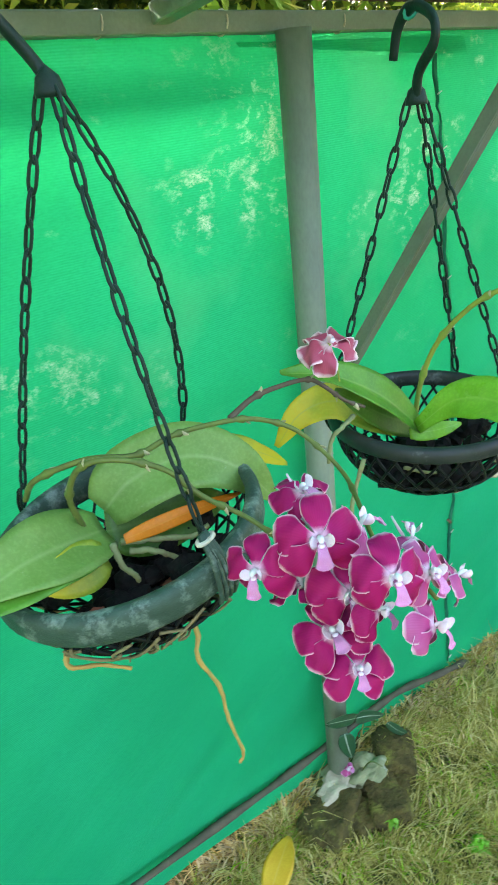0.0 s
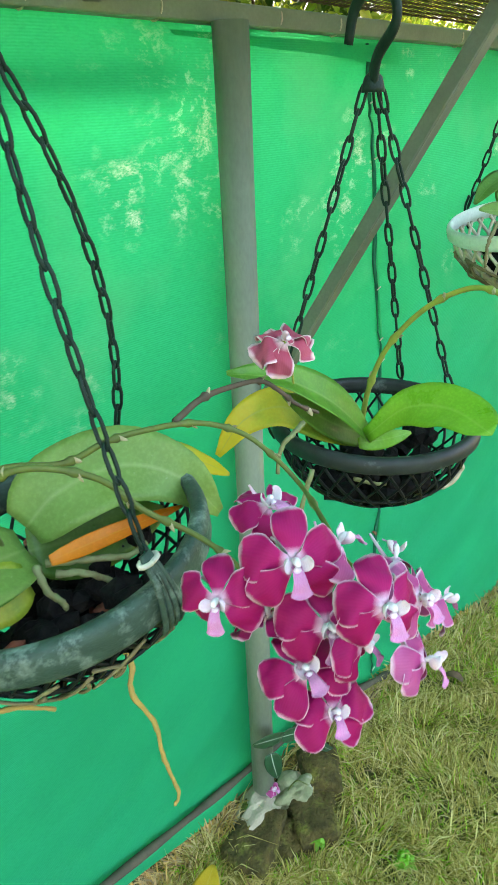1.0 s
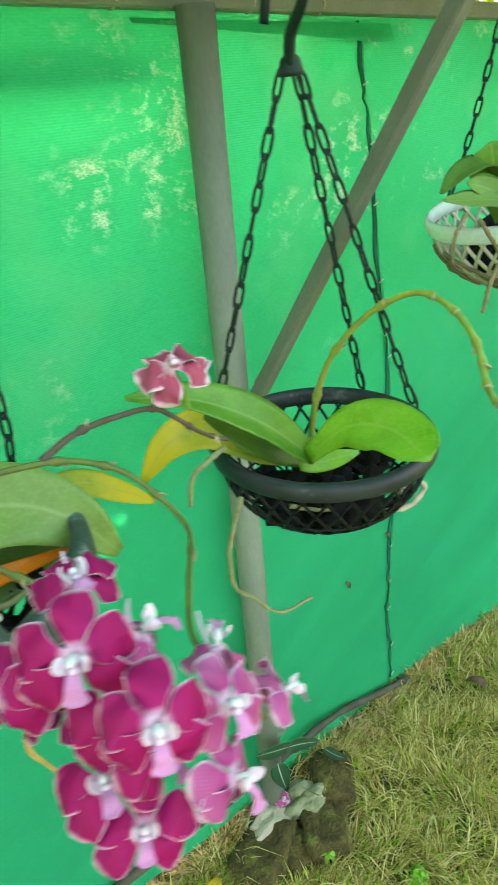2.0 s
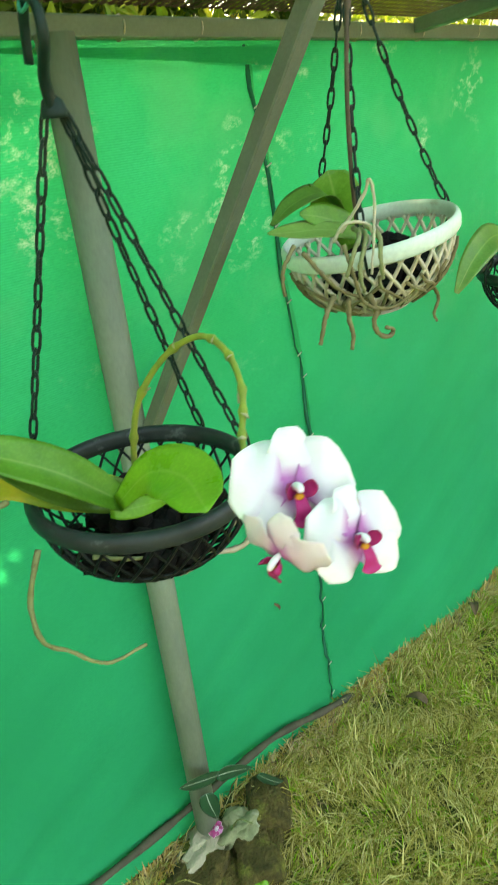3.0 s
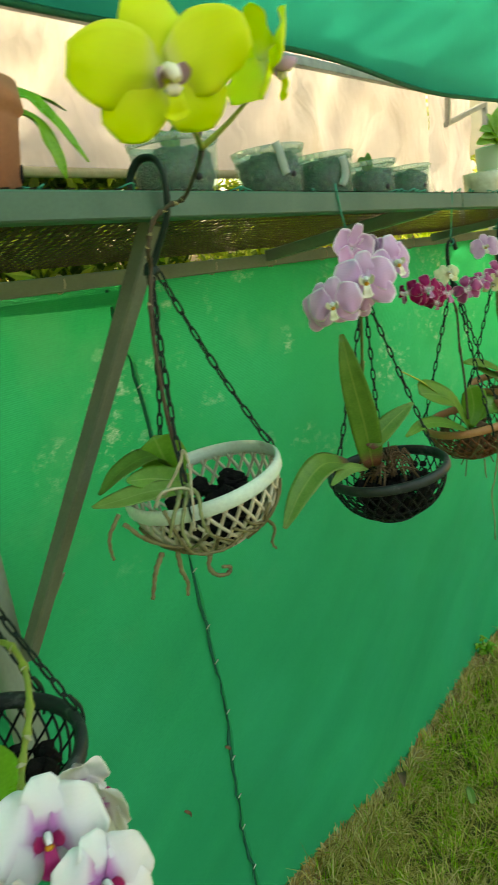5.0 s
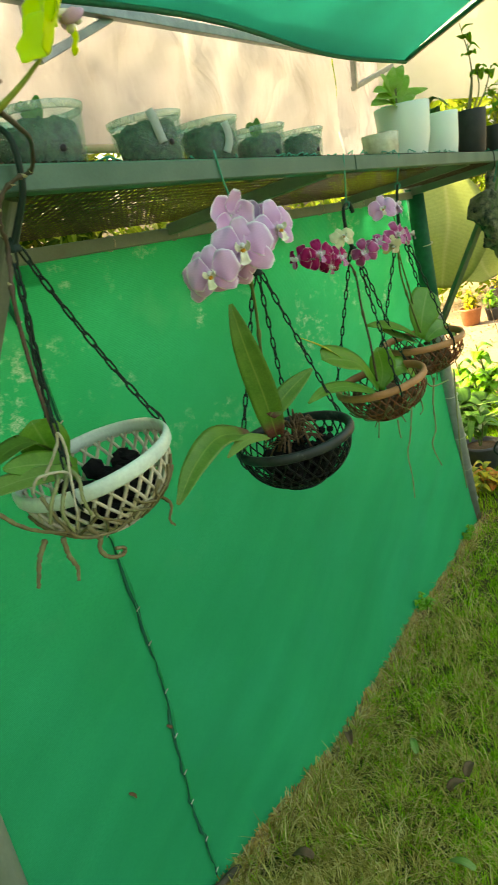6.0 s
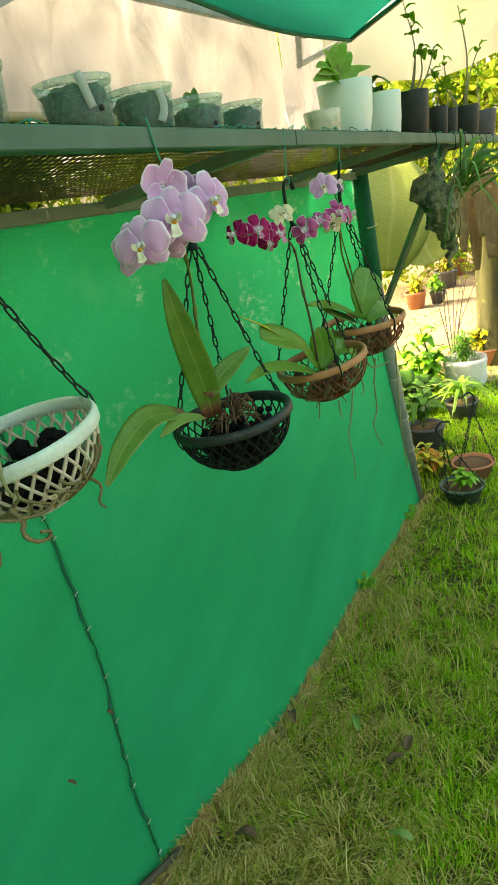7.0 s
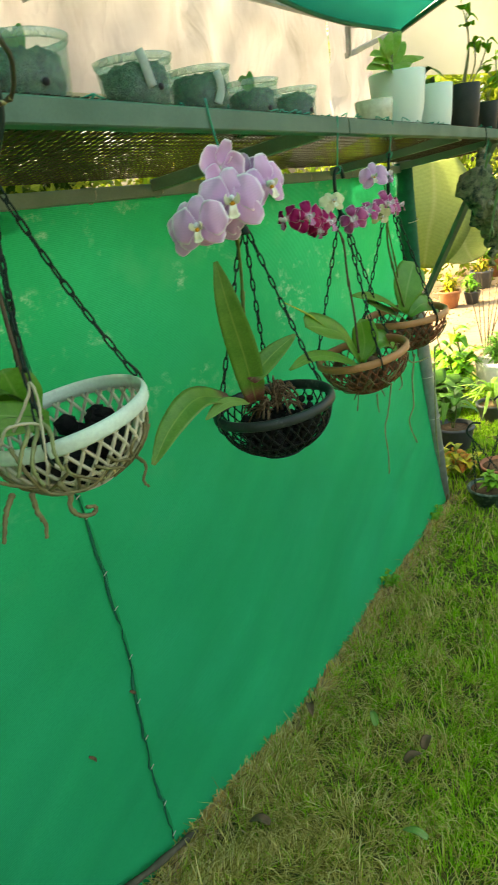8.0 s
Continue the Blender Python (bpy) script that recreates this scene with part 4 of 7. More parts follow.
def chain_mesh(bm, a, b, bow=Vector(), pitch=0.0178, rod=0.00125, half=0.0110, wide=0.0029):
    """Plastic chain: long links, each turned a quarter against the one before."""
    a, b = Vector(a), Vector(b)
    n = max(3, round((b - a).length / pitch))
    t = (b - a).normalized()
    s = t.orthogonal().normalized()
    for i in range(n):
        q = (i + 0.5) / n
        c = a.lerp(b, q) + bow * 4 * q * (1 - q)
        t = (b - a + bow * 4 * (1 - 2 * q)).normalized()
        s = (s - t * s.dot(t)).normalized()
        ang = (0.35 if i % 2 else 1.9) + 0.25 * math.sin(i * 1.9 + a.x * 50)
        w = (s * math.cos(ang) + t.cross(s) * math.sin(ang)).normalized()
        loop = [c + t * (half * math.copysign(abs(math.cos(q)) ** 0.8, math.cos(q))) + w * (wide * math.copysign(abs(math.sin(q)) ** 1.05, math.sin(q))) for q in (2 * math.pi * k / 10 for k in range(10))]
        rod_loop(bm, loop, rod)


def rod_loop(bm, loop, r, seg=5):
    n = len(loop)
    c = sum(loop, Vector()) / n
    nrm = (loop[0] - c).cross(loop[n // 4] - c).normalized()
    rings = []
    for p, q, o in zip(loop, loop[1:] + loop[:1], loop[-1:] + loop[:-1]):
        t = (q - o).normalized()
        out = t.cross(nrm).normalized()
        rings.append([bm.verts.new(p + (out * math.cos(a) + nrm * math.sin(a)) * r) for a in (2 * math.pi * j / seg for j in range(seg))])
    for a, b in zip(rings, rings[1:] + rings[:1]):
        for j in range(seg):
            bm.faces.new((a[j], a[(j + 1) % seg], b[(j + 1) % seg], b[j]))


def bowl(z, R, depth):
    """Radius of the basket at a depth z below its rim."""
    k = min(1.0, z / depth)
    return R * 0.965 * max(0.0, 1 - k ** 2.4) ** 0.5 if k < 1 else 0.0


def hanging_basket(centre, apex, label, mats, tilt=0.0, pitch=0.0, first=0.0, R=0.089, depth=0.078, hook=None, view=VIEW, thread=None, strand=0.00135, band=0.0115, feet=None, bows=None, inner=0.93):
    """Net basket on three chains. tilt: degrees by which the side away to the right stands higher; first: where the first chain meets
    the rim, in degrees from the viewer's side. hook: points of the hook from the collar up; thread: points of the twine that bears it."""
    rim_mat, weave_mat, chain_mat = mats
    side = Vector((view.y, -view.x, 0))
    centre, apex = Vector(centre), Vector(apex)
    up = (Vector((0, 0, 1)) - side * math.tan(radians(tilt)) - view * math.tan(radians(pitch))).normalized()
    xa = (side - up * side.dot(up)).normalized()
    m = Matrix.Translation(centre) @ Matrix((xa, up.cross(xa), up)).transposed().to_4x4()
    ob = thing("hanging_basket", centre, label, "basket", "hanging orchid baskets")
    bm = bmesh.new()
    lathe(bm, [(R * inner, 0.0), (R * (inner + 0.02), 0.003), (R, 0.0035), (R * 1.03, 0.001), (R * 1.042, -0.003), (R * 1.036, -band * 0.75), (R * 1.015, -band * 0.92), (R * 0.985, -band), (R * (inner + 0.015), -band), (R * (inner + 0.005), -0.006)], m, 56, True)
    part("rim", bm, rim_mat, ob)
    bm = bmesh.new()
    n = 30
    for k in range(n):
        for sgn in (1, -1):
            line = []
            for i in range(13):
                q = i / 12
                z = band * 0.8 + (depth - band * 0.8) * (1 - (1 - q) ** 1.25) * 0.985
                a = 2 * math.pi * k / n + sgn * (0.06 + 0.62 * q)
                r = max(bowl(z, R, depth), 0.012)
                line.append(m @ Vector((r * math.cos(a), r * math.sin(a), -z)))
            tube(bm, line, strand, 4, 1.0, False)
    for zz, rr in ((0.62, 0.0014), (0.90, 0.0018)):
        z = depth * zz
        r = bowl(z, R, depth)
        tube(bm, [m @ Vector((r * math.cos(a), r * math.sin(a), -z)) for a in (2 * math.pi * k / 40 for k in range(41))], rr, 5, 1.0, False)
    lathe(bm, [(0.0, -depth), (0.034, -depth * 0.995), (0.036, -depth * 0.975), (0.0, -depth * 0.975)], m, 24)
    part("lattice", bm, weave_mat, ob)
    base = math.atan2(-1, 0)
    for k in range(3):
        a = radians(feet[k]) if feet else base + radians(first) + 2 * math.pi * k / 3
        foot = m @ Vector((R * 1.0 * math.cos(a), R * 1.0 * math.sin(a), 0.006))
        o = (foot - apex)
        o.z = 0
        bm = bmesh.new()
        chain_mesh(bm, apex + o.normalized() * 0.006, foot, side * bows[k] if bows else Vector())
        chain = part("chain", bm, chain_mat, ob)
        bm = bmesh.new()
        out, tang = Vector((math.cos(a), math.sin(a), 0)), Vector((-math.sin(a), math.cos(a), 0))
        pts = [m @ (out * R * 0.97 + Vector((0, 0, 0.020))), m @ (out * R * 1.05 + Vector((0, 0, 0.006))), m @ (out * R * 1.055 + Vector((0, 0, -0.010))), m @ (out * R * 1.0 + Vector((0, 0, -0.020)))]
        tube(bm, glide(pts, 4), 0.0027, 6, 0.5)
        part("clip", bm, chain_mat, chain)
    if hook:
        bm = bmesh.new()
        lathe(bm, [(0.0, -0.004), (0.0085, -0.004), (0.0085, -0.001), (0.0065, 0.006), (0.0, 0.012)], Matrix.Translation(apex), 14)
        hk = glide([apex, *hook], 7)
        tube(bm, hk, lambda s: 0.0066 - 0.0028 * s, 8, 0.6)
        part("hook", bm, chain_mat, ob)
    if thread:
        bm = bmesh.new()
        tube(bm, glide(thread, 5), 0.0014, 5)
        tube(bm, [Vector(thread[-1]) + Vector((0.003 * math.cos(a), 0.006 * math.sin(a), -0.003 + 0.006 * math.cos(a))) for a in (2 * math.pi * k / 10 for k in range(11))], 0.0013, 5)
        part("twine", bm, GREEN_TWINE, ob, "green twine tied to the shelf")
    return ob, m


def filling(name, m, R, depth, seed, mat, label, n=46, level=0.55, size=0.011):
    """Loose chunks heaped in a basket, down to its floor."""
    random.seed(seed)
    bm = bmesh.new()
    for k in range(n):
        q = random.random()
        z = depth * (level + (0.93 - level) * q)
        r = (bowl(z, R, depth) - size * 1.1) * math.sqrt(random.random())
        a = random.uniform(0, 6.283)
        lump(bm, m @ Vector((r * math.cos(a), r * math.sin(a), -z)), size * random.uniform(0.6, 1.25), seed + k, 1, (1, random.uniform(0.6, 1), random.uniform(0.6, 1)))
    return whole(name, bm, mat, label, "growing medium", "stuff", "", False, m.translation)


DARK = (DARK_GREEN_PLASTIC, BLACK_PLASTIC, CHAIN_MAT)
BLACK = (BLACK_RIM, BLACK_PLASTIC, CHAIN_MAT)
WHITE = (WHITE_RIM, WHITE_PLASTIC, CHAIN_MAT)
TERRA = (TERRA_RIM, TERRA_PLASTIC, CHAIN_MAT)
V0 = Vector((0.55, 0.83, 0.0)).normalized()
basket_1, M1 = hanging_basket((0.236, 0.462, 1.232), (0.252, 0.47, 1.501), "dusty dark green net basket hung by three chains", DARK, 9.0, 2.0, 30, 0.095, 0.078, [(0.25, 0.478, 1.515), (0.218, 0.475, 1.555), (0.19, 0.474, 1.60), (0.195, 0.475, 1.64), (0.225, 0.477, 1.665), (0.25, 0.478, 1.645)], V0, band=0.021, feet=(-49, 61, 148), bows=(-0.004, 0.022, -0.004))
basket_2, M2 = hanging_basket((0.550, 0.445, 1.210), (0.541, 0.453, 1.472), "black plastic net basket hung by chains from green twine", BLACK, -1.0, 0.0, 30, 0.089, 0.076, [(0.535, 0.446, 1.490), (0.530, 0.429, 1.508), (0.531, 0.432, 1.524), (0.538, 0.455, 1.533), (0.545, 0.474, 1.522), (0.546, 0.480, 1.500)], V0, [(0.548, 0.472, 1.648), (0.543, 0.464, 1.60), (0.538, 0.456, 1.534)], feet=(168, 52, 16))
basket_3, M3 = hanging_basket((0.886, 0.474, 1.337), (0.868, 0.48, 1.568), "white plastic net basket with aged weave and a pale mint rim", WHITE, 9.0, 3.0, 0, 0.089, 0.082, strand=0.0021, band=0.0145, inner=0.968, feet=(18, -99, 125), bows=(-0.004, -0.003, 0.004), hook=[(0.874, 0.470, 1.590), (0.880, 0.456, 1.62), (0.880, 0.452, 1.655), (0.879, 0.460, 1.673), (0.877, 0.480, 1.676), (0.875, 0.495, 1.662), (0.875, 0.498, 1.645)])
basket_4, M4 = hanging_basket((1.257, 0.444, 1.227), (1.262, 0.46, 1.478), "black plastic net basket holding bark and charcoal", BLACK, 5.0, 0.0, -38, 0.091, 0.080, [(1.27, 0.46, 1.50), (1.285, 0.462, 1.525), (1.265, 0.464, 1.548), (1.245, 0.464, 1.53)], VIEW, [(1.215, 0.462, 1.648), (1.225, 0.461, 1.60), (1.255, 0.463, 1.545)], feet=(196, 80, 22))
basket_5, M5 = hanging_basket((1.630, 0.460, 1.207), (1.615, 0.472, 1.462), "terracotta-coloured net basket with dry roots through it", TERRA, 9.0, 0.0, 2, 0.089, 0.078, [(1.607, 0.473, 1.485), (1.60, 0.474, 1.51), (1.603, 0.474, 1.54), (1.625, 0.474, 1.548), (1.64, 0.474, 1.53)], VIEW, [(1.608, 0.462, 1.632), (1.609, 0.466, 1.59), (1.612, 0.472, 1.547)])
basket_6, M6 = hanging_basket((1.890, 0.465, 1.226), (1.862, 0.475, 1.47), "brown net basket with a pale rim and trailing roots", TERRA, 4.0, 0.0, 20, 0.092, 0.078, [(1.86, 0.475, 1.50), (1.868, 0.475, 1.54), (1.876, 0.475, 1.565)], VIEW, [(1.872, 0.462, 1.626), (1.873, 0.467, 1.60), (1.875, 0.475, 1.565)])
# strands tied over the rim of the first basket, bound with a pale ring
rim_foot = Vector((math.cos(radians(-49)), math.sin(radians(-49)), 0))
rim_side = Vector((-rim_foot.y, rim_foot.x, 0))
for k in range(4):
    bm = bmesh.new()
    q = (k - 1.5) * 0.0028
    tube(bm, glide([M1 @ (rim_foot * 0.093 + rim_side * q * 0.5 + Vector((0, 0, 0.022))), M1 @ (rim_foot * 0.1005 + rim_side * q + Vector((0, 0, 0.004))), M1 @ (rim_foot * 0.1015 + rim_side * q * 1.6 + Vector((0, 0, -0.016))), M1 @ (rim_foot * 0.096 + rim_side * q * 1.4 + Vector((0, 0, -0.028)))], 4), 0.0018, 6)
    part("rim_tie", bm, DARK_GREEN_PLASTIC, basket_1, "dusty green tie looped over the rim")
bm = bmesh.new()
tube(bm, [M1 @ (rim_foot * (0.0945 + 0.003 * math.cos(a)) + rim_side * 0.0062 * math.sin(a) + Vector((0, 0, 0.018))) for a in (2 * math.pi * k / 12 for k in range(13))], 0.0016, 5)
part("tie_ring", bm, WIRE, basket_1, "pale ring round the tie")
filling("charcoal", M1, 0.095, 0.078, 21, CHARCOAL, "dark charcoal and bark in the green basket", 120, 0.42)
filling("brick_chips", M1, 0.086, 0.072, 22, SHERD, "reddish brick chips among the charcoal", 9, 0.40, 0.012)
filling("charcoal", M2, 0.089, 0.076, 23, CHARCOAL, "black charcoal lumps in the basket", 140, 0.34)
filling("charcoal", M3, 0.089, 0.082, 24, CHARCOAL, "black charcoal lumps in the white basket", 80, 0.36, 0.014)
filling("charcoal", M4, 0.091, 0.080, 25, CHARCOAL, "dark charcoal lumps in the basket", 140, 0.22)
filling("bark_chips", M5, 0.089, 0.078, 26, BARK, "brown bark chips in the terracotta basket", 60, 0.30)
filling("bark_chips", M6, 0.092, 0.078, 27, BARK, "brown bark chips in the brown basket", 60, 0.30)


# ---- orchid flowers and plants ----
def petal_mesh(name, length, width, cup, mat, shape, curl=0.0, wave=0.06, n=12):
    """A petal in flower units: it starts at the centre, runs along +x and faces +z."""
    bm = bmesh.new()
    line = [Vector((0.03 + length * i / n, 0, cup * math.sin(math.pi * 0.9 * i / n) - curl * (i / n) ** 2)) for i in range(n + 1)]
    blade(bm, line, width, (0, 0, 1), 0.014, -0.16, shape, 10, wave * 2.2, length * 7)
    bmesh.ops.recalc_face_normals(bm, faces=bm.faces)
    me = bpy.data.meshes.new(name)
    bm.to_mesh(me)
    bm.free()
    me.materials.append(mat)
    for p in me.polygons:
        p.use_smooth = True
    return me


def lip_mesh(name, mats):
    """Lip: forward middle lobe with turned-up tip, two side lobes curling up."""
    bm = bmesh.new()
    mid = [Vector((0, -0.02, 0.02)), Vector((0, -0.07, 0.10)), Vector((0, -0.16, 0.15)), Vector((0, -0.25, 0.13)), Vector((0, -0.31, 0.15))]
    blade(bm, glide(mid, 4), 0.20, (0, 0.5, 1), 0.016, 0.30, spade, 6, 0.12, 2.0)
    for f in bm.faces:
        f.material_index = 1
    for s in (1, -1):
        lobe = [Vector((0.02 * s, -0.03, 0.03)), Vector((0.09 * s, -0.02, 0.09)), Vector((0.12 * s, 0.03, 0.16)), Vector((0.09 * s, 0.07, 0.20))]
        blade(bm, glide(lobe, 3), 0.13, (-s, 0, 0.6), 0.018, 0.2, lambda v: max(0.15, math.sin(math.pi * (0.2 + 0.7 * v))), 4)
    bmesh.ops.recalc_face_normals(bm, faces=bm.faces)
    me = bpy.data.meshes.new(name)
    bm.to_mesh(me)
    bm.free()
    for m in mats:
        me.materials.append(m)
    for p in me.polygons:
        p.use_smooth = True
    return me


def column_mesh(name, mat, gold):
    bm = bmesh.new()
    tube(bm, glide([Vector((0, 0.0, -0.02)), Vector((0, 0.02, 0.06)), Vector((0, 0.01, 0.13)), Vector((0, -0.02, 0.16))], 4), lambda s: 0.024 + 0.014 * math.sin(math.pi * s), 8)
    k = len(bm.faces)
    lump(bm, (0, -0.065, 0.10), 0.048, 3, 1, (1, 0.8, 0.8), 0.2)
    bm.faces.ensure_lookup_table()
    for f in bm.faces[k:]:
        f.material_index = 1
    me = bpy.data.meshes.new(name)
    bm.to_mesh(me)
    bm.free()
    me.materials.append(mat), me.materials.append(gold)
    for p in me.polygons:
        p.use_smooth = True
    return me


def broad(v):
    return max(0.10, math.sin(math.pi * min(1, 0.10 + 0.82 * v ** 0.85)) ** 0.55 * (0.35 + 0.65 * min(1, v * 2.6)))


def oval(v):
    return max(0.10, math.sin(math.pi * min(1, 0.10 + 0.84 * v)) ** 0.6)


def paddle(v):
    k = min(1, v / 0.6)
    return max(0.06, (0.30 + 0.70 * k * k * (3 - 2 * k)) * (1 - max(0, (v - 0.55) / 0.45) ** 3.5) ** 0.5)


def spoon(v):
    """Narrow claw that widens into a broad blunt blade."""
    k = min(1.0, v / 0.66)
    return max(0.10, (0.24 + 0.76 * k * k * (3 - 2 * k)) * (1 - max(0.0, (v - 0.66) / 0.36) ** 3.0) ** 0.5)


def spade(v):
    """Lobe that spreads towards its tip."""
    k = min(1.0, v / 0.78)
    return max(0.12, (0.42 + 0.58 * k * k) * (1 - max(0.0, (v - 0.78) / 0.23) ** 2.5) ** 0.5)


def flower_kind(key, petal, sepal, lip, column, gold, petal_w=0.50, sepal_w=0.30, shape=broad, curl=0.03, lip_size=1.0, sepal_l=0.46, wave=0.06):
    return {"lip_size": lip_size, "petal": petal_mesh("petal", 0.47, petal_w, 0.03, petal, shape, curl, wave), "sepal": petal_mesh("sepal", sepal_l, sepal_w, 0.02, sepal, spoon if shape is spoon else oval, curl + 0.03, wave),
            "lip": lip_mesh("lip", lip), "column": column_mesh("flower", column, gold)}


K_MAGENTA = flower_kind("magenta", P_MAGENTA, P_MAGENTA, (LIP_WHITE, LIP_PINK), COLUMN_WHITE, LIP_WHITE, 0.44, 0.36, spoon, 0.12, 1.15, wave=0.12)
K_PALE = flower_kind("pale", P_MAGENTA_PALE, P_MAGENTA_PALE, (LIP_WHITE, LIP_PINK), COLUMN_WHITE, LIP_WHITE, 0.42, 0.34, spoon, 0.14, 1.15, wave=0.13)
K_FADED = flower_kind("faded", P_FADED, P_FADED, (LIP_WHITE, P_FADED), P_FADED, LIP_WHITE, 0.50, 0.40, spoon, 0.16, 0.6, wave=0.20)
K_WHITE = flower_kind("white", P_WHITE, P_WHITE, (LIP_CRIMSON, LIP_CRIMSON), COLUMN_WHITE, CALLUS, 0.68, 0.42, lip_size=1.15, wave=0.09)
K_BLUSH = flower_kind("blush", P_BLUSH, P_BLUSH, (LIP_CRIMSON, LIP_CRIMSON), COLUMN_WHITE, CALLUS, 0.52, 0.36)
K_PINK = flower_kind("pink", P_PINK, P_PINK, (LIP_CREAM, LIP_CREAM), COLUMN_WHITE, CALLUS, 0.58, 0.36, lip_size=0.95)
K_YELLOW = flower_kind("yellow", P_YELLOW, P_YELLOW, (LIP_STRIPE, P_YELLOW), LIP_CREAM, LIP_CREAM, 0.40, 0.36, oval, lip_size=0.8, sepal_l=0.36)
K_CREAM = flower_kind("cream", P_CREAM, P_CREAM, (LIP_CREAM, LIP_CREAM), COLUMN_WHITE, CALLUS, 0.5, 0.36)


def flower(plant, kind, at, face, size, roll=0.0, label="", seed=0, fold=0.0):
    """One orchid flower of a plant: three sepals, two petals, lip and column. fold: how far the petals bend back."""
    rnd = random.Random(seed * 7 + 3)
    face = Vector(face).normalized()
    xa = Vector((0, 0, 1)).cross(face).normalized()
    m = Matrix.Translation(Vector(at) - base_of(plant)) @ Matrix((xa, face.cross(xa), face)).transposed().to_4x4() @ Matrix.Rotation(radians(roll), 4, "Z") @ Matrix.Scale(size, 4)
    ob = new("flower", kind["column"])
    ob.parent, ob.matrix_basis = plant, m
    if label:
        tagged(ob, label)
    for nm, ang, dz in (("sepal", 90, -0.012), ("sepal", 218, -0.012), ("sepal", 322, -0.012), ("petal", 14, 0.008), ("petal", 166, 0.008)):
        p = new(nm, kind[nm])
        p.parent = ob
        p.matrix_basis = Matrix.Rotation(radians(ang + rnd.uniform(-5, 5)), 4, "Z") @ Matrix.Translation((0, 0, dz)) @ Matrix.Rotation(radians(fold + rnd.uniform(-7, 9)), 4, "Y") @ Matrix.Rotation(radians(rnd.uniform(-8, 8)), 4, "X") @ Matrix.Scale(rnd.uniform(0.94, 1.06), 4)
    lp = new("lip", kind["lip"])
    lp.parent = ob
    lp.matrix_basis = Matrix.Scale(rnd.uniform(0.8, 0.95) * kind["lip_size"], 4)
    return ob


def orchid(at, label, group="orchid plants"):
    return thing("orchid", at, label, "orchid", group)


def leaf(plant, pts, width, mat, face=(-0.45, -0.6, 0.75), fold=0.16, label="", shape=None, thick=0.0022, steps=5):
    bm = bmesh.new()
    blade(bm, glide(pts, steps), width, face, thick, fold, shape, 8, 0.03, pts[0][0] * 90)
    return part("leaf", bm, mat, plant, label)


def spike(plant, pts, r, mat, nodes=(), label="", taper=0.45):
    """A flower spike with its joints and pale bracts."""
    line = glide(pts, 7)
    n = len(line) - 1
    marks = [round(k * n) for k in nodes]
    bm = bmesh.new()
    tube(bm, line, lambda s: r * (1 - taper * s) * (1.0 + (0.6 if round(s * n) in marks else 0)), 8)
    ob = part("flower_spike", bm, mat, plant, label)
    for i in marks:
        t = (line[min(i + 1, n)] - line[max(i - 1, 0)]).normalized()
        out = t.orthogonal().normalized()
        out = Matrix.Rotation(i * 2.4, 3, t) @ out
        bm = bmesh.new()
        blade(bm, glide([line[i], line[i] + out * r * 1.2 + t * r * 1.2, line[i] + out * r * 1.9 + t * r * 2.6], 3), r * 2.2, -out, 0.0006, 0.5, None, 4)
        part("bract", bm, NODE_PALE, ob)
    return ob


def roots(plant, lines, r, mat):
    for i, pts in enumerate(lines):
        bm = bmesh.new()
        rnd = random.Random(i + 5)
        line = [p + Vector((rnd.uniform(-1, 1), rnd.uniform(-1, 1), rnd.uniform(-1, 1))) * r * 0.15 for p in glide(pts, 7)]
        tube(bm, line, lambda s: r * (1 - 0.35 * s) * (1 + 0.12 * math.sin(s * 40)), 6)
        part("root", bm, mat, plant)


def basket_roots(plant, m, R, depth, n, seed, mat, r=0.0016, lo=-3.6, hi=0.4, hang=3):
    """Roots that creep over the outside of a basket and hang a little below it."""
    rnd = random.Random(seed)
    for k in range(n):
        a, z = rnd.uniform(lo, hi), rnd.uniform(0.25, 0.55)
        da, dz = rnd.uniform(-0.13, 0.13), rnd.uniform(0.10, 0.16)
        pts = []
        for i in range(5):
            q = min(0.97, z + dz * i)
            rad = bowl(q * depth, R, depth) + 0.003
            pts.append(m @ Vector((rad * math.cos(a), rad * math.sin(a), -q * depth - 0.002)))
            a += da + rnd.uniform(-0.15, 0.15)
        if hang and k % hang == 0:
            pts.append(pts[-1] + Vector((rnd.uniform(-0.012, 0.012), rnd.uniform(-0.008, 0.008), -rnd.uniform(0.012, 0.035))))
        bm = bmesh.new()
        tube(bm, glide(pts, 5), lambda s: r * (1 - 0.3 * s) * (1 + 0.15 * math.sin(s * 30 + k)), 5)
        part("root", bm, mat, plant)


# basket 1: magenta orchid
o1 = orchid(M1 @ Vector((0, 0, -0.03)), "magenta orchid with white-edged flowers and dull leaves in green basket")
leaf(o1, [(0.295, 0.5, 1.235), (0.353, 0.495, 1.233), (0.385, 0.49, 1.214), (0.408, 0.485, 1.196)], 0.022, L_YELLOWING, (-0.3, -0.5, 0.8), 0.1, "leaf with a yellowing tip")
leaf(o1, [(0.23, 0.475, 1.238), (0.251, 0.465, 1.258), (0.288, 0.45, 1.266), (0.32, 0.435, 1.249), (0.343, 0.425, 1.216)], 0.052, L_DULL, (-0.40, -0.75, 0.75), 0.22)
leaf(o1, [(0.222, 0.465, 1.230), (0.186, 0.445, 1.246), (0.153, 0.432, 1.254), (0.121, 0.42, 1.254)], 0.050, L_DULL, (-0.3, -0.7, 0.8), 0.2)
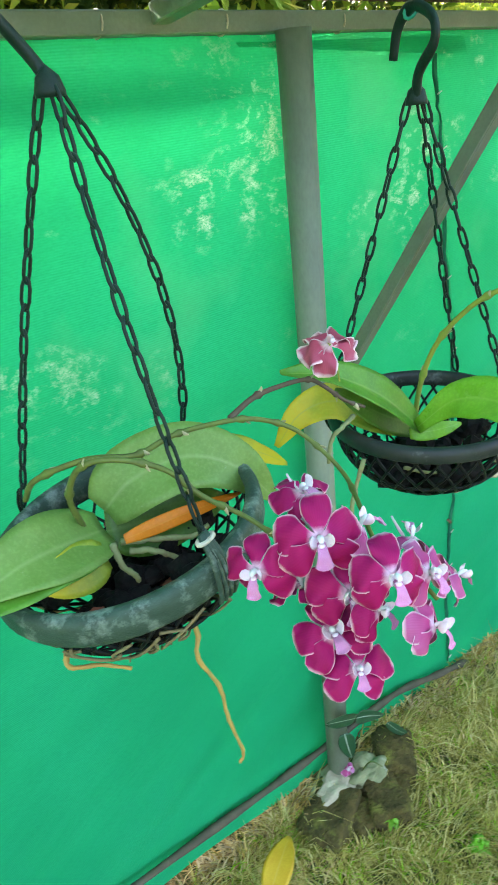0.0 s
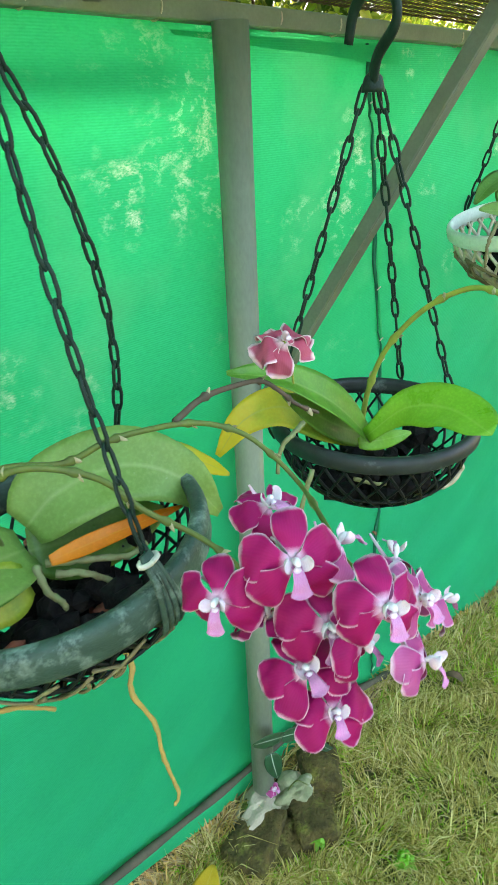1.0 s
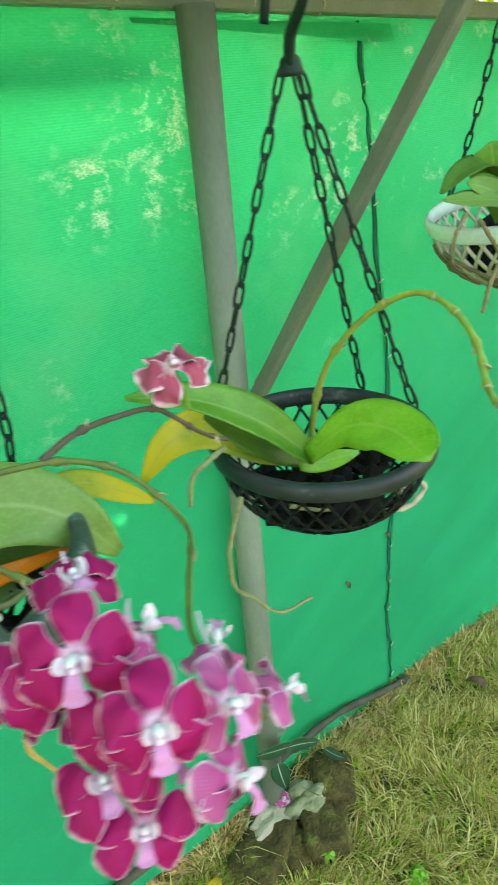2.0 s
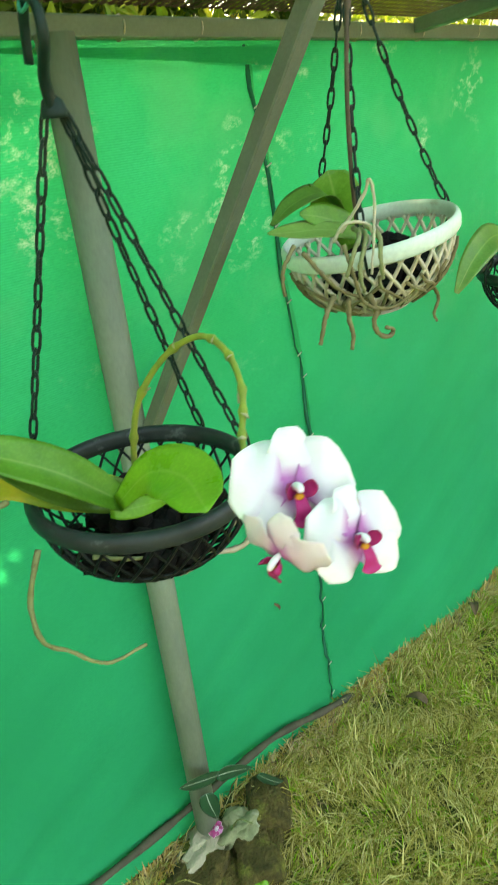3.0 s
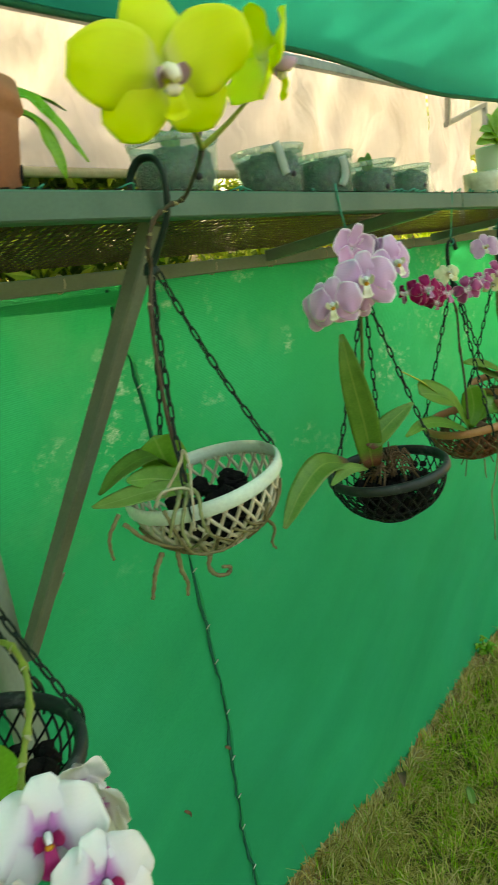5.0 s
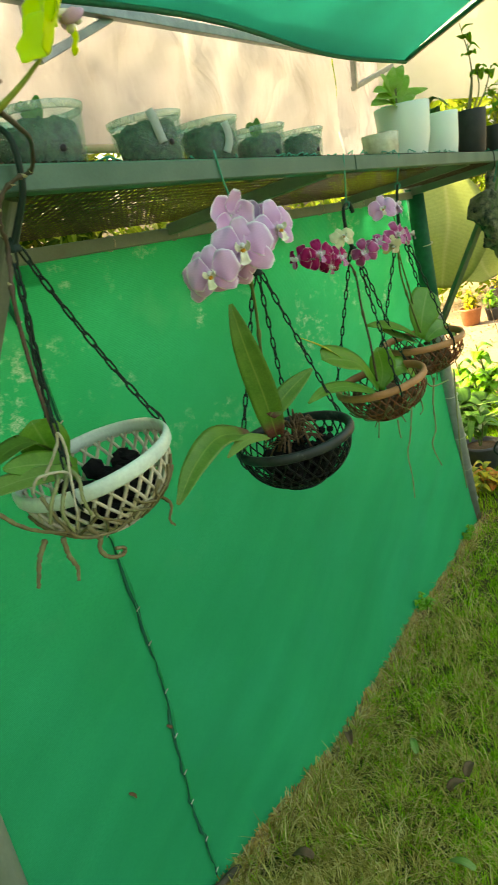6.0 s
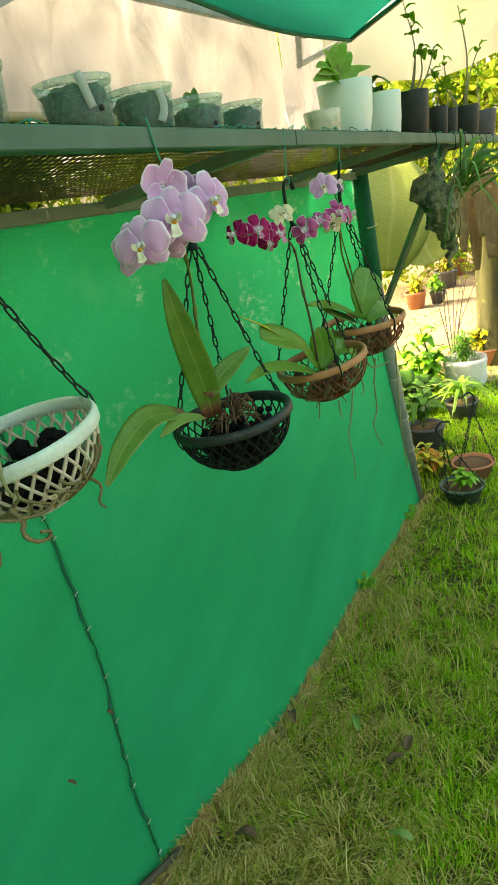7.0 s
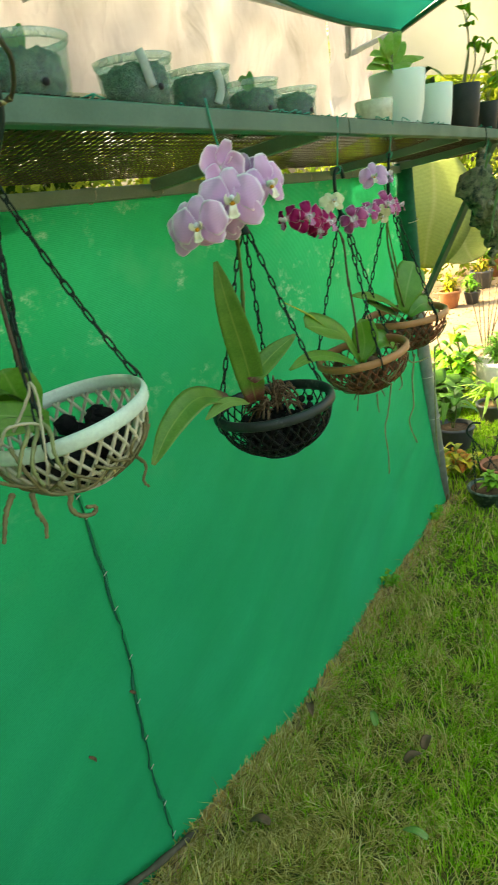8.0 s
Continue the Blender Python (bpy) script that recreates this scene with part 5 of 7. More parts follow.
leaf(o1, [(0.211, 0.455, 1.231), (0.174, 0.44, 1.243), (0.141, 0.425, 1.249), (0.115, 0.415, 1.249)], 0.044, L_GREEN, (-0.3, -0.6, 0.8), 0.2)
leaf(o1, [(0.211, 0.445, 1.225), (0.184, 0.435, 1.231), (0.156, 0.425, 1.242)], 0.034, L_YELLOWING, (-0.3, -0.8, 0.5), 0.15)
leaf(o1, [(0.226, 0.47, 1.225), (0.269, 0.465, 1.218), (0.319, 0.455, 1.216)], 0.05, L_DEEP, (-0.2, -0.8, 0.5), 0.2)
leaf(o1, [(0.225, 0.44, 1.233), (0.27, 0.44, 1.23), (0.324, 0.44, 1.224)], 0.012, L_ORANGE, (-0.3, -0.8, 0.4), 0.1, "narrow dying orange leaf")
spike(o1, [(0.209, 0.465, 1.239), (0.199, 0.45, 1.273), (0.204, 0.435, 1.298), (0.22, 0.42, 1.303), (0.245, 0.405, 1.291), (0.26, 0.39, 1.271), (0.278, 0.37, 1.255), (0.283, 0.345, 1.245), (0.276, 0.31, 1.236), (0.278, 0.29, 1.219), (0.266, 0.28, 1.204)], 0.0022, STEM_GREEN, (0.12, 0.22, 0.36, 0.46, 0.55, 0.66))
spike(o1, [(0.186, 0.5, 1.257), (0.192, 0.485, 1.276), (0.219, 0.46, 1.289), (0.247, 0.445, 1.286), (0.269, 0.435, 1.294), (0.29, 0.425, 1.297), (0.316, 0.41, 1.297), (0.337, 0.395, 1.288), (0.348, 0.38, 1.274), (0.353, 0.36, 1.257), (0.32, 0.315, 1.266), (0.299, 0.285, 1.268), (0.296, 0.262, 1.266), (0.301, 0.246, 1.25)], 0.0022, STEM_GREEN, (0.1, 0.24, 0.33, 0.45, 0.52, 0.62, 0.72))
spike(o1, [(0.306, 0.417, 1.299), (0.33, 0.42, 1.305), (0.356, 0.42, 1.305), (0.376, 0.415, 1.304), (0.387, 0.41, 1.296), (0.401, 0.405, 1.282), (0.417, 0.4, 1.272)], 0.0022, STEM_BROWN, (0.2, 0.5, 0.75, 0.9), "thin browning side branch")
roots(o1, [[(0.26, 0.44, 1.147), (0.264, 0.435, 1.129), (0.258, 0.43, 1.11), (0.272, 0.43, 1.07), (0.276, 0.43, 1.028), (0.285, 0.43, 0.982), (0.28, 0.43, 0.971)], [(0.177, 0.44, 1.183), (0.168, 0.44, 1.172), (0.166, 0.435, 1.163), (0.186, 0.435, 1.151), (0.206, 0.435, 1.133)]], 0.0022, ROOT_YELLOW)
roots(o1, [[(0.226, 0.45, 1.225), (0.245, 0.44, 1.223), (0.27, 0.43, 1.217), (0.285, 0.43, 1.219)], [(0.218, 0.445, 1.23), (0.217, 0.435, 1.219), (0.223, 0.43, 1.209), (0.224, 0.43, 1.204)], [(0.229, 0.445, 1.219), (0.241, 0.435, 1.218), (0.254, 0.43, 1.208), (0.262, 0.43, 1.197)]], 0.0026, ROOT)
flower(o1, K_MAGENTA, (0.245, 0.27, 1.305), (-0.5, -0.75, 0.45), 0.042, 0, "", 0, 0)
flower(o1, K_MAGENTA, (0.222, 0.29, 1.289), (-0.8, -0.45, 0.35), 0.038, 10, "", 1, 10)
flower(o1, K_MAGENTA, (0.251, 0.258, 1.276), (-0.35, -0.85, 0.45), 0.042, -12, "", 2, 5)
flower(o1, K_MAGENTA, (0.249, 0.23, 1.303), (-0.35, -0.8, 0.5), 0.038, -5, "", 3, 8)
flower(o1, K_MAGENTA, (0.246, 0.25, 1.238), (-0.2, -0.6, 0.75), 0.036, -15, "", 4, 0)
flower(o1, K_PALE, (0.276, 0.232, 1.289), (0.0, -0.8, 0.55), 0.036, -10, "", 5, 8)
flower(o1, K_PALE, (0.27, 0.224, 1.267), (0.3, -0.75, 0.3), 0.034, -20, "", 6, 15)
flower(o1, K_MAGENTA, (0.263, 0.3, 1.31), (-0.1, -0.3, 0.9), 0.036, 15, "", 7, 15)
flower(o1, K_PALE, (0.27, 0.268, 1.301), (0.5, -0.2, 0.7), 0.036, 0, "", 8, 20)
flower(o1, K_PALE, (0.288, 0.252, 1.293), (0.4, 0.2, 0.9), 0.03, 30, "", 9, 30)
flower(o1, K_MAGENTA, (0.245, 0.285, 1.27), (0.1, 0.3, 0.6), 0.036, 0, "", 10, 0)
flower(o1, K_PALE, (0.306, 0.238, 1.267), (0.8, -0.4, 0.3), 0.03, 0, "", 11, 15)
flower(o1, K_MAGENTA, (0.242, 0.262, 1.256), (-0.3, -0.4, 0.85), 0.04, 20, "", 12, 0)
flower(o1, K_MAGENTA, (0.256, 0.245, 1.272), (0.2, -0.7, 0.3), 0.034, 0, "", 13, 10)
flower(o1, K_FADED, (0.384, 0.40, 1.332), (-0.25, -0.40, 0.88), 0.046, 25, "wilting dull crimson flower with white edges", 40, 14)
basket_roots(o1, M1, 0.095, 0.078, 18, 31, ROOT_BROWN, 0.0012, -3.2, 0.2)
# pedicels join the flowers to the spikes
spike(o1, [(0.248, 0.2745, 1.3023), (0.2485, 0.2822, 1.3067), (0.249, 0.286, 1.307)], 0.0010, P_MAGENTA_PALE)
spike(o1, [(0.2269, 0.2927, 1.2869), (0.2264, 0.3014, 1.2909), (0.226, 0.306, 1.291)], 0.0010, P_MAGENTA_PALE)
spike(o1, [(0.2531, 0.263, 1.2734), (0.254, 0.2705, 1.2777), (0.255, 0.274, 1.278)], 0.0010, P_MAGENTA_PALE)
spike(o1, [(0.2511, 0.2348, 1.3), (0.252, 0.2424, 1.3045), (0.253, 0.246, 1.305)], 0.0010, P_MAGENTA_PALE)
spike(o1, [(0.2472, 0.2537, 1.2334), (0.2486, 0.2618, 1.2387), (0.25, 0.266, 1.24)], 0.0010, P_MAGENTA_PALE)
spike(o1, [(0.276, 0.2369, 1.2856), (0.278, 0.2445, 1.2903), (0.28, 0.248, 1.291)], 0.0010, P_MAGENTA_PALE)
spike(o1, [(0.2679, 0.2292, 1.2649), (0.271, 0.2366, 1.269), (0.274, 0.24, 1.269)], 0.0010, P_MAGENTA_PALE)
spike(o1, [(0.2636, 0.3019, 1.3043), (0.2653, 0.3109, 1.3102), (0.267, 0.316, 1.312)], 0.0010, P_MAGENTA_PALE)
spike(o1, [(0.2666, 0.2694, 1.2962), (0.2703, 0.2787, 1.3016), (0.274, 0.284, 1.303)], 0.0010, P_MAGENTA_PALE)
spike(o1, [(0.2856, 0.2508, 1.2876), (0.2888, 0.2614, 1.2933), (0.292, 0.268, 1.295)], 0.0010, P_MAGENTA_PALE)
spike(o1, [(0.2441, 0.2823, 1.2647), (0.2466, 0.2937, 1.2703), (0.249, 0.301, 1.272)], 0.0010, P_MAGENTA_PALE)
spike(o1, [(0.3009, 0.2405, 1.2651), (0.3055, 0.2493, 1.269), (0.31, 0.254, 1.269)], 0.0010, P_MAGENTA_PALE)
spike(o1, [(0.2438, 0.2644, 1.2508), (0.2449, 0.2732, 1.2564), (0.246, 0.278, 1.258)], 0.0010, P_MAGENTA_PALE)
spike(o1, [(0.2545, 0.2503, 1.2697), (0.2572, 0.2577, 1.2739), (0.26, 0.261, 1.274)], 0.0010, P_MAGENTA_PALE)
spike(o1, [(0.383, 0.4, 1.332), (0.3895, 0.4, 1.3165), (0.392, 0.4, 1.301)], 0.0012, STEM_LIME)

# basket 2: white orchid
o2 = orchid(M2 @ Vector((0, 0, -0.03)), "white orchid with crimson lips arching out of the black basket")
leaf(o2, [(0.517, 0.43, 1.209), (0.475, 0.435, 1.251), (0.43, 0.445, 1.281), (0.38, 0.45, 1.299)], 0.034, L_GREEN, (-0.35, -0.45, 0.85), 0.35)
leaf(o2, [(0.546, 0.455, 1.189), (0.495, 0.46, 1.219), (0.459, 0.475, 1.241), (0.431, 0.49, 1.234), (0.41, 0.5, 1.207)], 0.036, L_YELLOWING, (-0.3, -0.75, 0.6), 0.2, "drooping leaf turned yellow")
leaf(o2, [(0.513, 0.427, 1.209), (0.526, 0.398, 1.239), (0.529, 0.36, 1.247), (0.512, 0.318, 1.245)], 0.044, L_BRIGHT, (-0.45, -0.55, 0.7), 0.12, "", paddle)
leaf(o2, [(0.507, 0.43, 1.204), (0.525, 0.415, 1.206), (0.548, 0.405, 1.207)], 0.016, L_BRIGHT, (-0.3, -0.8, 0.5), 0.2)
leaf(o2, [(0.546, 0.45, 1.19), (0.49, 0.45, 1.225), (0.441, 0.455, 1.263)], 0.030, L_DEEP, (-0.3, -0.7, 0.4), 0.3)
spike(o2, [(0.551, 0.46, 1.19), (0.551, 0.452, 1.236), (0.553, 0.435, 1.278), (0.56, 0.405, 1.314), (0.565, 0.37, 1.333), (0.561, 0.34, 1.329), (0.544, 0.31, 1.316), (0.518, 0.285, 1.3), (0.506, 0.265, 1.295), (0.506, 0.25, 1.286), (0.515, 0.24, 1.272), (0.524, 0.23, 1.262)], 0.0026, STEM_LIME, (0.1, 0.2, 0.3, 0.4, 0.47, 0.54, 0.58, 0.62, 0.68, 0.74))
roots(o2, [[(0.436, 0.43, 1.248), (0.414, 0.42, 1.251), (0.401, 0.42, 1.244), (0.396, 0.42, 1.225)], [(0.447, 0.43, 1.204), (0.432, 0.43, 1.169), (0.432, 0.43, 1.132), (0.45, 0.43, 1.109), (0.475, 0.43, 1.078), (0.513, 0.43, 1.07)]], 0.0022, ROOT)
roots(o2, [[(0.571, 0.4, 1.144), (0.594, 0.39, 1.141), (0.609, 0.385, 1.155), (0.596, 0.39, 1.168), (0.582, 0.39, 1.159)], [(0.527, 0.41, 1.144), (0.545, 0.4, 1.141), (0.553, 0.39, 1.155)]], 0.0028, ROOT_PALE)
roots(o2, [[(0.476, 0.41, 1.19), (0.497, 0.405, 1.179), (0.524, 0.4, 1.167)]], 0.0020, ROOT)
flower(o2, K_WHITE, (0.496, 0.227, 1.302), (-0.35, -0.8, 0.35), 0.058, -6, "", 50, 0)
flower(o2, K_WHITE, (0.504, 0.197, 1.282), (-0.2, -0.85, 0.35), 0.053, -8, "", 51, 0)
flower(o2, K_WHITE, (0.541, 0.254, 1.271), (0.75, 0.45, 0.05), 0.05, 0, "", 52, 5)
flower(o2, K_BLUSH, (0.470, 0.214, 1.284), (-0.92, -0.05, -0.40), 0.048, -12, "blush flower seen from the side", 53, 14)
flower(o2, K_WHITE, (0.532, 0.262, 1.285), (0.2, 0.95, 0.1), 0.046, 0, "", 54, 5)

# basket 3: plant with the lime-yellow flowers
o3 = orchid(M3 @ Vector((0, 0, -0.03)), "orchid with lime-yellow flowers on a tall spike in the white basket")
leaf(o3, [(0.850, 0.475, 1.350), (0.815, 0.47, 1.382), (0.773, 0.47, 1.380), (0.740, 0.468, 1.367)], 0.026, L_DEEP, (-0.1, -0.35, 0.9), 0.30)
leaf(o3, [(0.853, 0.47, 1.325), (0.838, 0.47, 1.355), (0.830, 0.47, 1.378), (0.824, 0.472, 1.402)], 0.050, L_GREEN, (-0.6, -0.8, 0.1), 0.10, "", paddle)
leaf(o3, [(0.836, 0.445, 1.345), (0.783, 0.45, 1.356), (0.75, 0.45, 1.360), (0.717, 0.45, 1.365)], 0.028, L_DULL, (-0.3, -0.45, 0.85), 0.15, "pale dull leaf lying over the rim")
leaf(o3, [(0.85, 0.455, 1.342), (0.805, 0.46, 1.362), (0.769, 0.46, 1.372)], 0.030, L_GREEN, (-0.3, -0.7, 0.4), 0.15)
spike(o3, [(0.838, 0.45, 1.347), (0.826, 0.446, 1.40), (0.823, 0.446, 1.46), (0.826, 0.446, 1.525), (0.836, 0.446, 1.569), (0.822, 0.43, 1.587), (0.824, 0.42, 1.61), (0.836, 0.41, 1.622), (0.844, 0.395, 1.627), (0.803, 0.34, 1.638), (0.743, 0.28, 1.635), (0.682, 0.222, 1.63)], 0.0021, STEM_BROWN, (0.28, 0.34, 0.40, 0.45, 0.50, 0.55, 0.60, 0.66, 0.72), "", 0.15)
spike(o3, [(0.682, 0.222, 1.63), (0.658, 0.205, 1.635), (0.622, 0.18, 1.636)], 0.0019, STEM_LIME)
spike(o3, [(0.682, 0.222, 1.63), (0.692, 0.21, 1.64), (0.703, 0.2, 1.652)], 0.0019, STEM_LIME)
spike(o3, [(0.669, 0.212, 1.634), (0.673, 0.212, 1.638), (0.681, 0.212, 1.642)], 0.0018, STEM_BROWN)
roots(o3, [[(0.788, 0.43, 1.354), (0.801, 0.415, 1.383), (0.804, 0.41, 1.397), (0.804, 0.405, 1.382), (0.796, 0.4, 1.352), (0.792, 0.4, 1.319)], [(0.765, 0.42, 1.351), (0.769, 0.41, 1.366), (0.794, 0.405, 1.362), (0.8, 0.405, 1.353)]], 0.0018, ROOT_PALE)
roots(o3, [[(0.737, 0.44, 1.352), (0.723, 0.44, 1.338), (0.72, 0.44, 1.328), (0.721, 0.44, 1.312)], [(0.766, 0.41, 1.349), (0.771, 0.405, 1.326), (0.791, 0.41, 1.295), (0.829, 0.42, 1.273)], [(0.923, 0.42, 1.278), (0.937, 0.42, 1.26), (0.929, 0.42, 1.245), (0.935, 0.42, 1.234)], [(0.881, 0.41, 1.294), (0.864, 0.41, 1.28), (0.841, 0.415, 1.274), (0.812, 0.42, 1.282)], [(0.725, 0.42, 1.35), (0.741, 0.415, 1.33), (0.768, 0.42, 1.31), (0.798, 0.42, 1.295)]], 0.0022, ROOT_BROWN)
roots(o3, [[(0.815, 0.42, 1.292), (0.825, 0.42, 1.275), (0.822, 0.42, 1.263), (0.83, 0.42, 1.25), (0.843, 0.42, 1.243), (0.853, 0.42, 1.244), (0.852, 0.42, 1.249), (0.842, 0.42, 1.253)], [(0.763, 0.42, 1.304), (0.754, 0.42, 1.294), (0.748, 0.42, 1.283), (0.741, 0.42, 1.265)], [(0.783, 0.42, 1.296), (0.784, 0.42, 1.276), (0.789, 0.42, 1.26), (0.786, 0.42, 1.247)]], 0.0029, ROOT_BROWN)
roots(o3, [[(0.815, 0.43, 1.352), (0.80, 0.412, 1.352), (0.784, 0.402, 1.342), (0.778, 0.402, 1.324), (0.786, 0.404, 1.304)], [(0.80, 0.425, 1.356), (0.786, 0.408, 1.354), (0.770, 0.402, 1.342), (0.764, 0.406, 1.322)], [(0.81, 0.42, 1.358), (0.806, 0.402, 1.350), (0.800, 0.396, 1.333), (0.806, 0.398, 1.312)]], 0.0026, ROOT)
basket_roots(o3, M3, 0.089, 0.082, 18, 33, ROOT_BROWN, 0.0019, hang=0)
flower(o3, K_YELLOW, (0.584, 0.15, 1.64), (-0.35, -0.85, -0.3), 0.08, 8, "", 70, -4)
flower(o3, K_YELLOW, (0.7, 0.18, 1.665), (0.8, -0.4, -0.2), 0.076, 0, "", 71, 16)
flower(o3, K_YELLOW, (0.657, 0.17, 1.719), (-0.2, -0.9, 0.2), 0.085, 0, "", 72, 0)

# basket 4: lilac orchid
o4 = orchid(M4 @ Vector((0, 0, -0.02)), "lilac orchid with a tall bronze-edged leaf in the black basket")
leaf(o4, [(1.19, 0.43, 1.252), (1.169, 0.425, 1.321), (1.148, 0.425, 1.393), (1.141, 0.43, 1.453)], 0.041, L_BRONZE, (-0.75, -0.6, 0.1), 0.30)
leaf(o4, [(1.175, 0.425, 1.286), (1.213, 0.41, 1.311), (1.27, 0.4, 1.328)], 0.030, L_BRONZE, (-0.2, -0.6, 0.8), 0.2)
leaf(o4, [(1.129, 0.43, 1.274), (1.037, 0.41, 1.306), (0.964, 0.395, 1.298), (0.912, 0.385, 1.274)], 0.034, L_BRONZE, (-0.35, -0.6, 0.7), 0.22, "drooping dull green leaf")
leaf(o4, [(1.152, 0.42, 1.263), (1.083, 0.405, 1.284), (1.02, 0.39, 1.286)], 0.020, L_DULL, (-0.2, -0.5, 0.8), 0.2)
spike(o4, [(1.231, 0.46, 1.245), (1.233, 0.46, 1.353), (1.227, 0.45, 1.435), (1.181, 0.42, 1.491), (1.147, 0.4, 1.534), (1.139, 0.4, 1.561)], 0.0026, STEM_GREEN, (0.3, 0.5, 0.7))
bm = bmesh.new()
rnd = random.Random(4)
heart = Vector((1.235, 0.43, 1.233))
for k in range(70):
    a, q = rnd.uniform(0, 6.283), rnd.random()
    p = heart + Vector((0.024 * math.cos(a) * q, 0.024 * math.sin(a) * q, rnd.uniform(-0.012, 0.018)))
    tube(bm, glide([p, p + Vector((math.cos(a) * 0.012, math.sin(a) * 0.012, rnd.uniform(0.0, 0.016))), p + Vector((math.cos(a) * 0.026, math.sin(a) * 0.026, rnd.uniform(-0.022, 0.004)))], 3), 0.0013, 4)
tagged(part("root_ball", bm, BARK, o4), "dry fibrous root ball", kind="stuff")
flower(o4, K_PINK, (1.069, 0.345, 1.524), (-0.82, -0.56, 0.12), 0.076, 0, "", 80, 0)
flower(o4, K_PINK, (1.181, 0.365, 1.535), (-0.31, -0.95, 0.1), 0.07, 8, "", 81, 4)
flower(o4, K_PINK, (1.029, 0.365, 1.503), (-0.95, -0.3, 0.05), 0.066, 5, "", 82, 4)
flower(o4, K_PINK, (1.073, 0.37, 1.5), (-0.82, -0.5, -0.15), 0.06, -8, "", 83, 6)
flower(o4, K_PINK, (1.038, 0.385, 1.498), (-0.98, -0.1, -0.05), 0.066, 12, "", 84, 4)
flower(o4, K_PINK, (1.129, 0.395, 1.56), (0.35, 0.85, 0.12), 0.064, 15, "", 85, 6)
flower(o4, K_PINK, (1.188, 0.4, 1.549), (0.75, 0.5, 0.1), 0.056, 0, "", 86, 4)

# baskets 5 and 6: small purple orchids
o5 = orchid(M5 @ Vector((0, 0, -0.02)), "small purple orchid with fresh leaves in the terracotta basket")
leaf(o5, [(1.605, 0.455, 1.194), (1.526, 0.45, 1.265), (1.436, 0.445, 1.299), (1.375, 0.44, 1.315)], 0.054, L_GREEN, (-0.5, -0.6, 0.6), 0.25, "", paddle)
leaf(o5, [(1.58, 0.45, 1.195), (1.433, 0.43, 1.25), (1.339, 0.42, 1.273), (1.26, 0.41, 1.277)], 0.026, L_GREEN, (-0.4, -0.6, 0.7), 0.2)
leaf(o5, [(1.612, 0.455, 1.191), (1.624, 0.45, 1.228), (1.612, 0.45, 1.276)], 0.054, L_GREEN, (-0.7, -0.7, 0.2), 0.2, "", paddle)
leaf(o5, [(1.619, 0.455, 1.195), (1.678, 0.44, 1.218), (1.753, 0.43, 1.173)], 0.052, L_GREEN, (-0.5, -0.5, 0.7), 0.25, "", paddle)
leaf(o5, [(1.485, 0.45, 1.282), (1.413, 0.45, 1.325), (1.327, 0.445, 1.364)], 0.008, L_YELLOWING, (-0.4, -0.5, 0.8), 0.25)
spike(o5, [(1.594, 0.45, 1.214), (1.576, 0.445, 1.295), (1.55, 0.44, 1.363), (1.521, 0.43, 1.431), (1.463, 0.42, 1.461), (1.37, 0.41, 1.474), (1.304, 0.4, 1.484)], 0.0024, STEM_BROWN, (0.3, 0.5, 0.7))
roots(o5, [[(1.748, 0.45, 1.106), (1.72, 0.45, 1.051), (1.697, 0.45, 1.02), (1.706, 0.45, 0.963), (1.704, 0.45, 0.913)], [(1.667, 0.45, 1.108), (1.668, 0.45, 1.082), (1.673, 0.45, 1.066)], [(1.802, 0.45, 1.114), (1.811, 0.45, 1.084), (1.791, 0.45, 1.078)]], 0.0018, ROOT)
basket_roots(o5, M5, 0.089, 0.078, 14, 35, ROOT_BROWN)
o6 = orchid(M6 @ Vector((0, 0, -0.02)), "small pink orchid with upright leaves in the brown basket")
leaf(o6, [(1.867, 0.46, 1.233), (1.886, 0.455, 1.285), (1.935, 0.455, 1.333)], 0.078, L_GREEN, (-0.7, -0.7, 0.1), 0.12, "", paddle)
leaf(o6, [(1.867, 0.46, 1.233), (1.711, 0.45, 1.292), (1.573, 0.445, 1.326)], 0.044, L_GREEN, (-0.3, -0.5, 0.8), 0.2)
leaf(o6, [(1.886, 0.455, 1.222), (1.945, 0.44, 1.236), (2.03, 0.43, 1.2)], 0.058, L_GREEN, (-0.5, -0.5, 0.7), 0.2, "", paddle)
leaf(o6, [(1.807, 0.45, 1.24), (1.697, 0.44, 1.277), (1.621, 0.44, 1.306)], 0.036, L_DEEP, (-0.5, -0.5, 0.7), 0.2)
spike(o6, [(1.884, 0.46, 1.229), (1.825, 0.455, 1.31), (1.776, 0.45, 1.389), (1.746, 0.44, 1.447), (1.647, 0.43, 1.458), (1.551, 0.42, 1.459)], 0.0024, STEM_GREEN, (0.3, 0.5, 0.7))
spike(o6, [(1.894, 0.47, 1.234), (1.864, 0.47, 1.341), (1.808, 0.46, 1.42), (1.798, 0.455, 1.477), (1.769, 0.45, 1.516)], 0.0020, STEM_GREEN, (0.3, 0.6))
roots(o6, [[(1.928, 0.46, 1.123), (1.903, 0.46, 1.068), (1.903, 0.46, 1.004), (1.87, 0.46, 0.973), (1.914, 0.46, 0.904)], [(2.102, 0.47, 1.096), (2.094, 0.47, 0.991), (2.091, 0.47, 0.864), (2.111, 0.47, 0.755)], [(1.819, 0.45, 1.167), (1.878, 0.45, 1.117), (1.995, 0.45, 1.097)]], 0.0022, ROOT)
basket_roots(o6, M6, 0.092, 0.078, 12, 36, ROOT_BROWN)
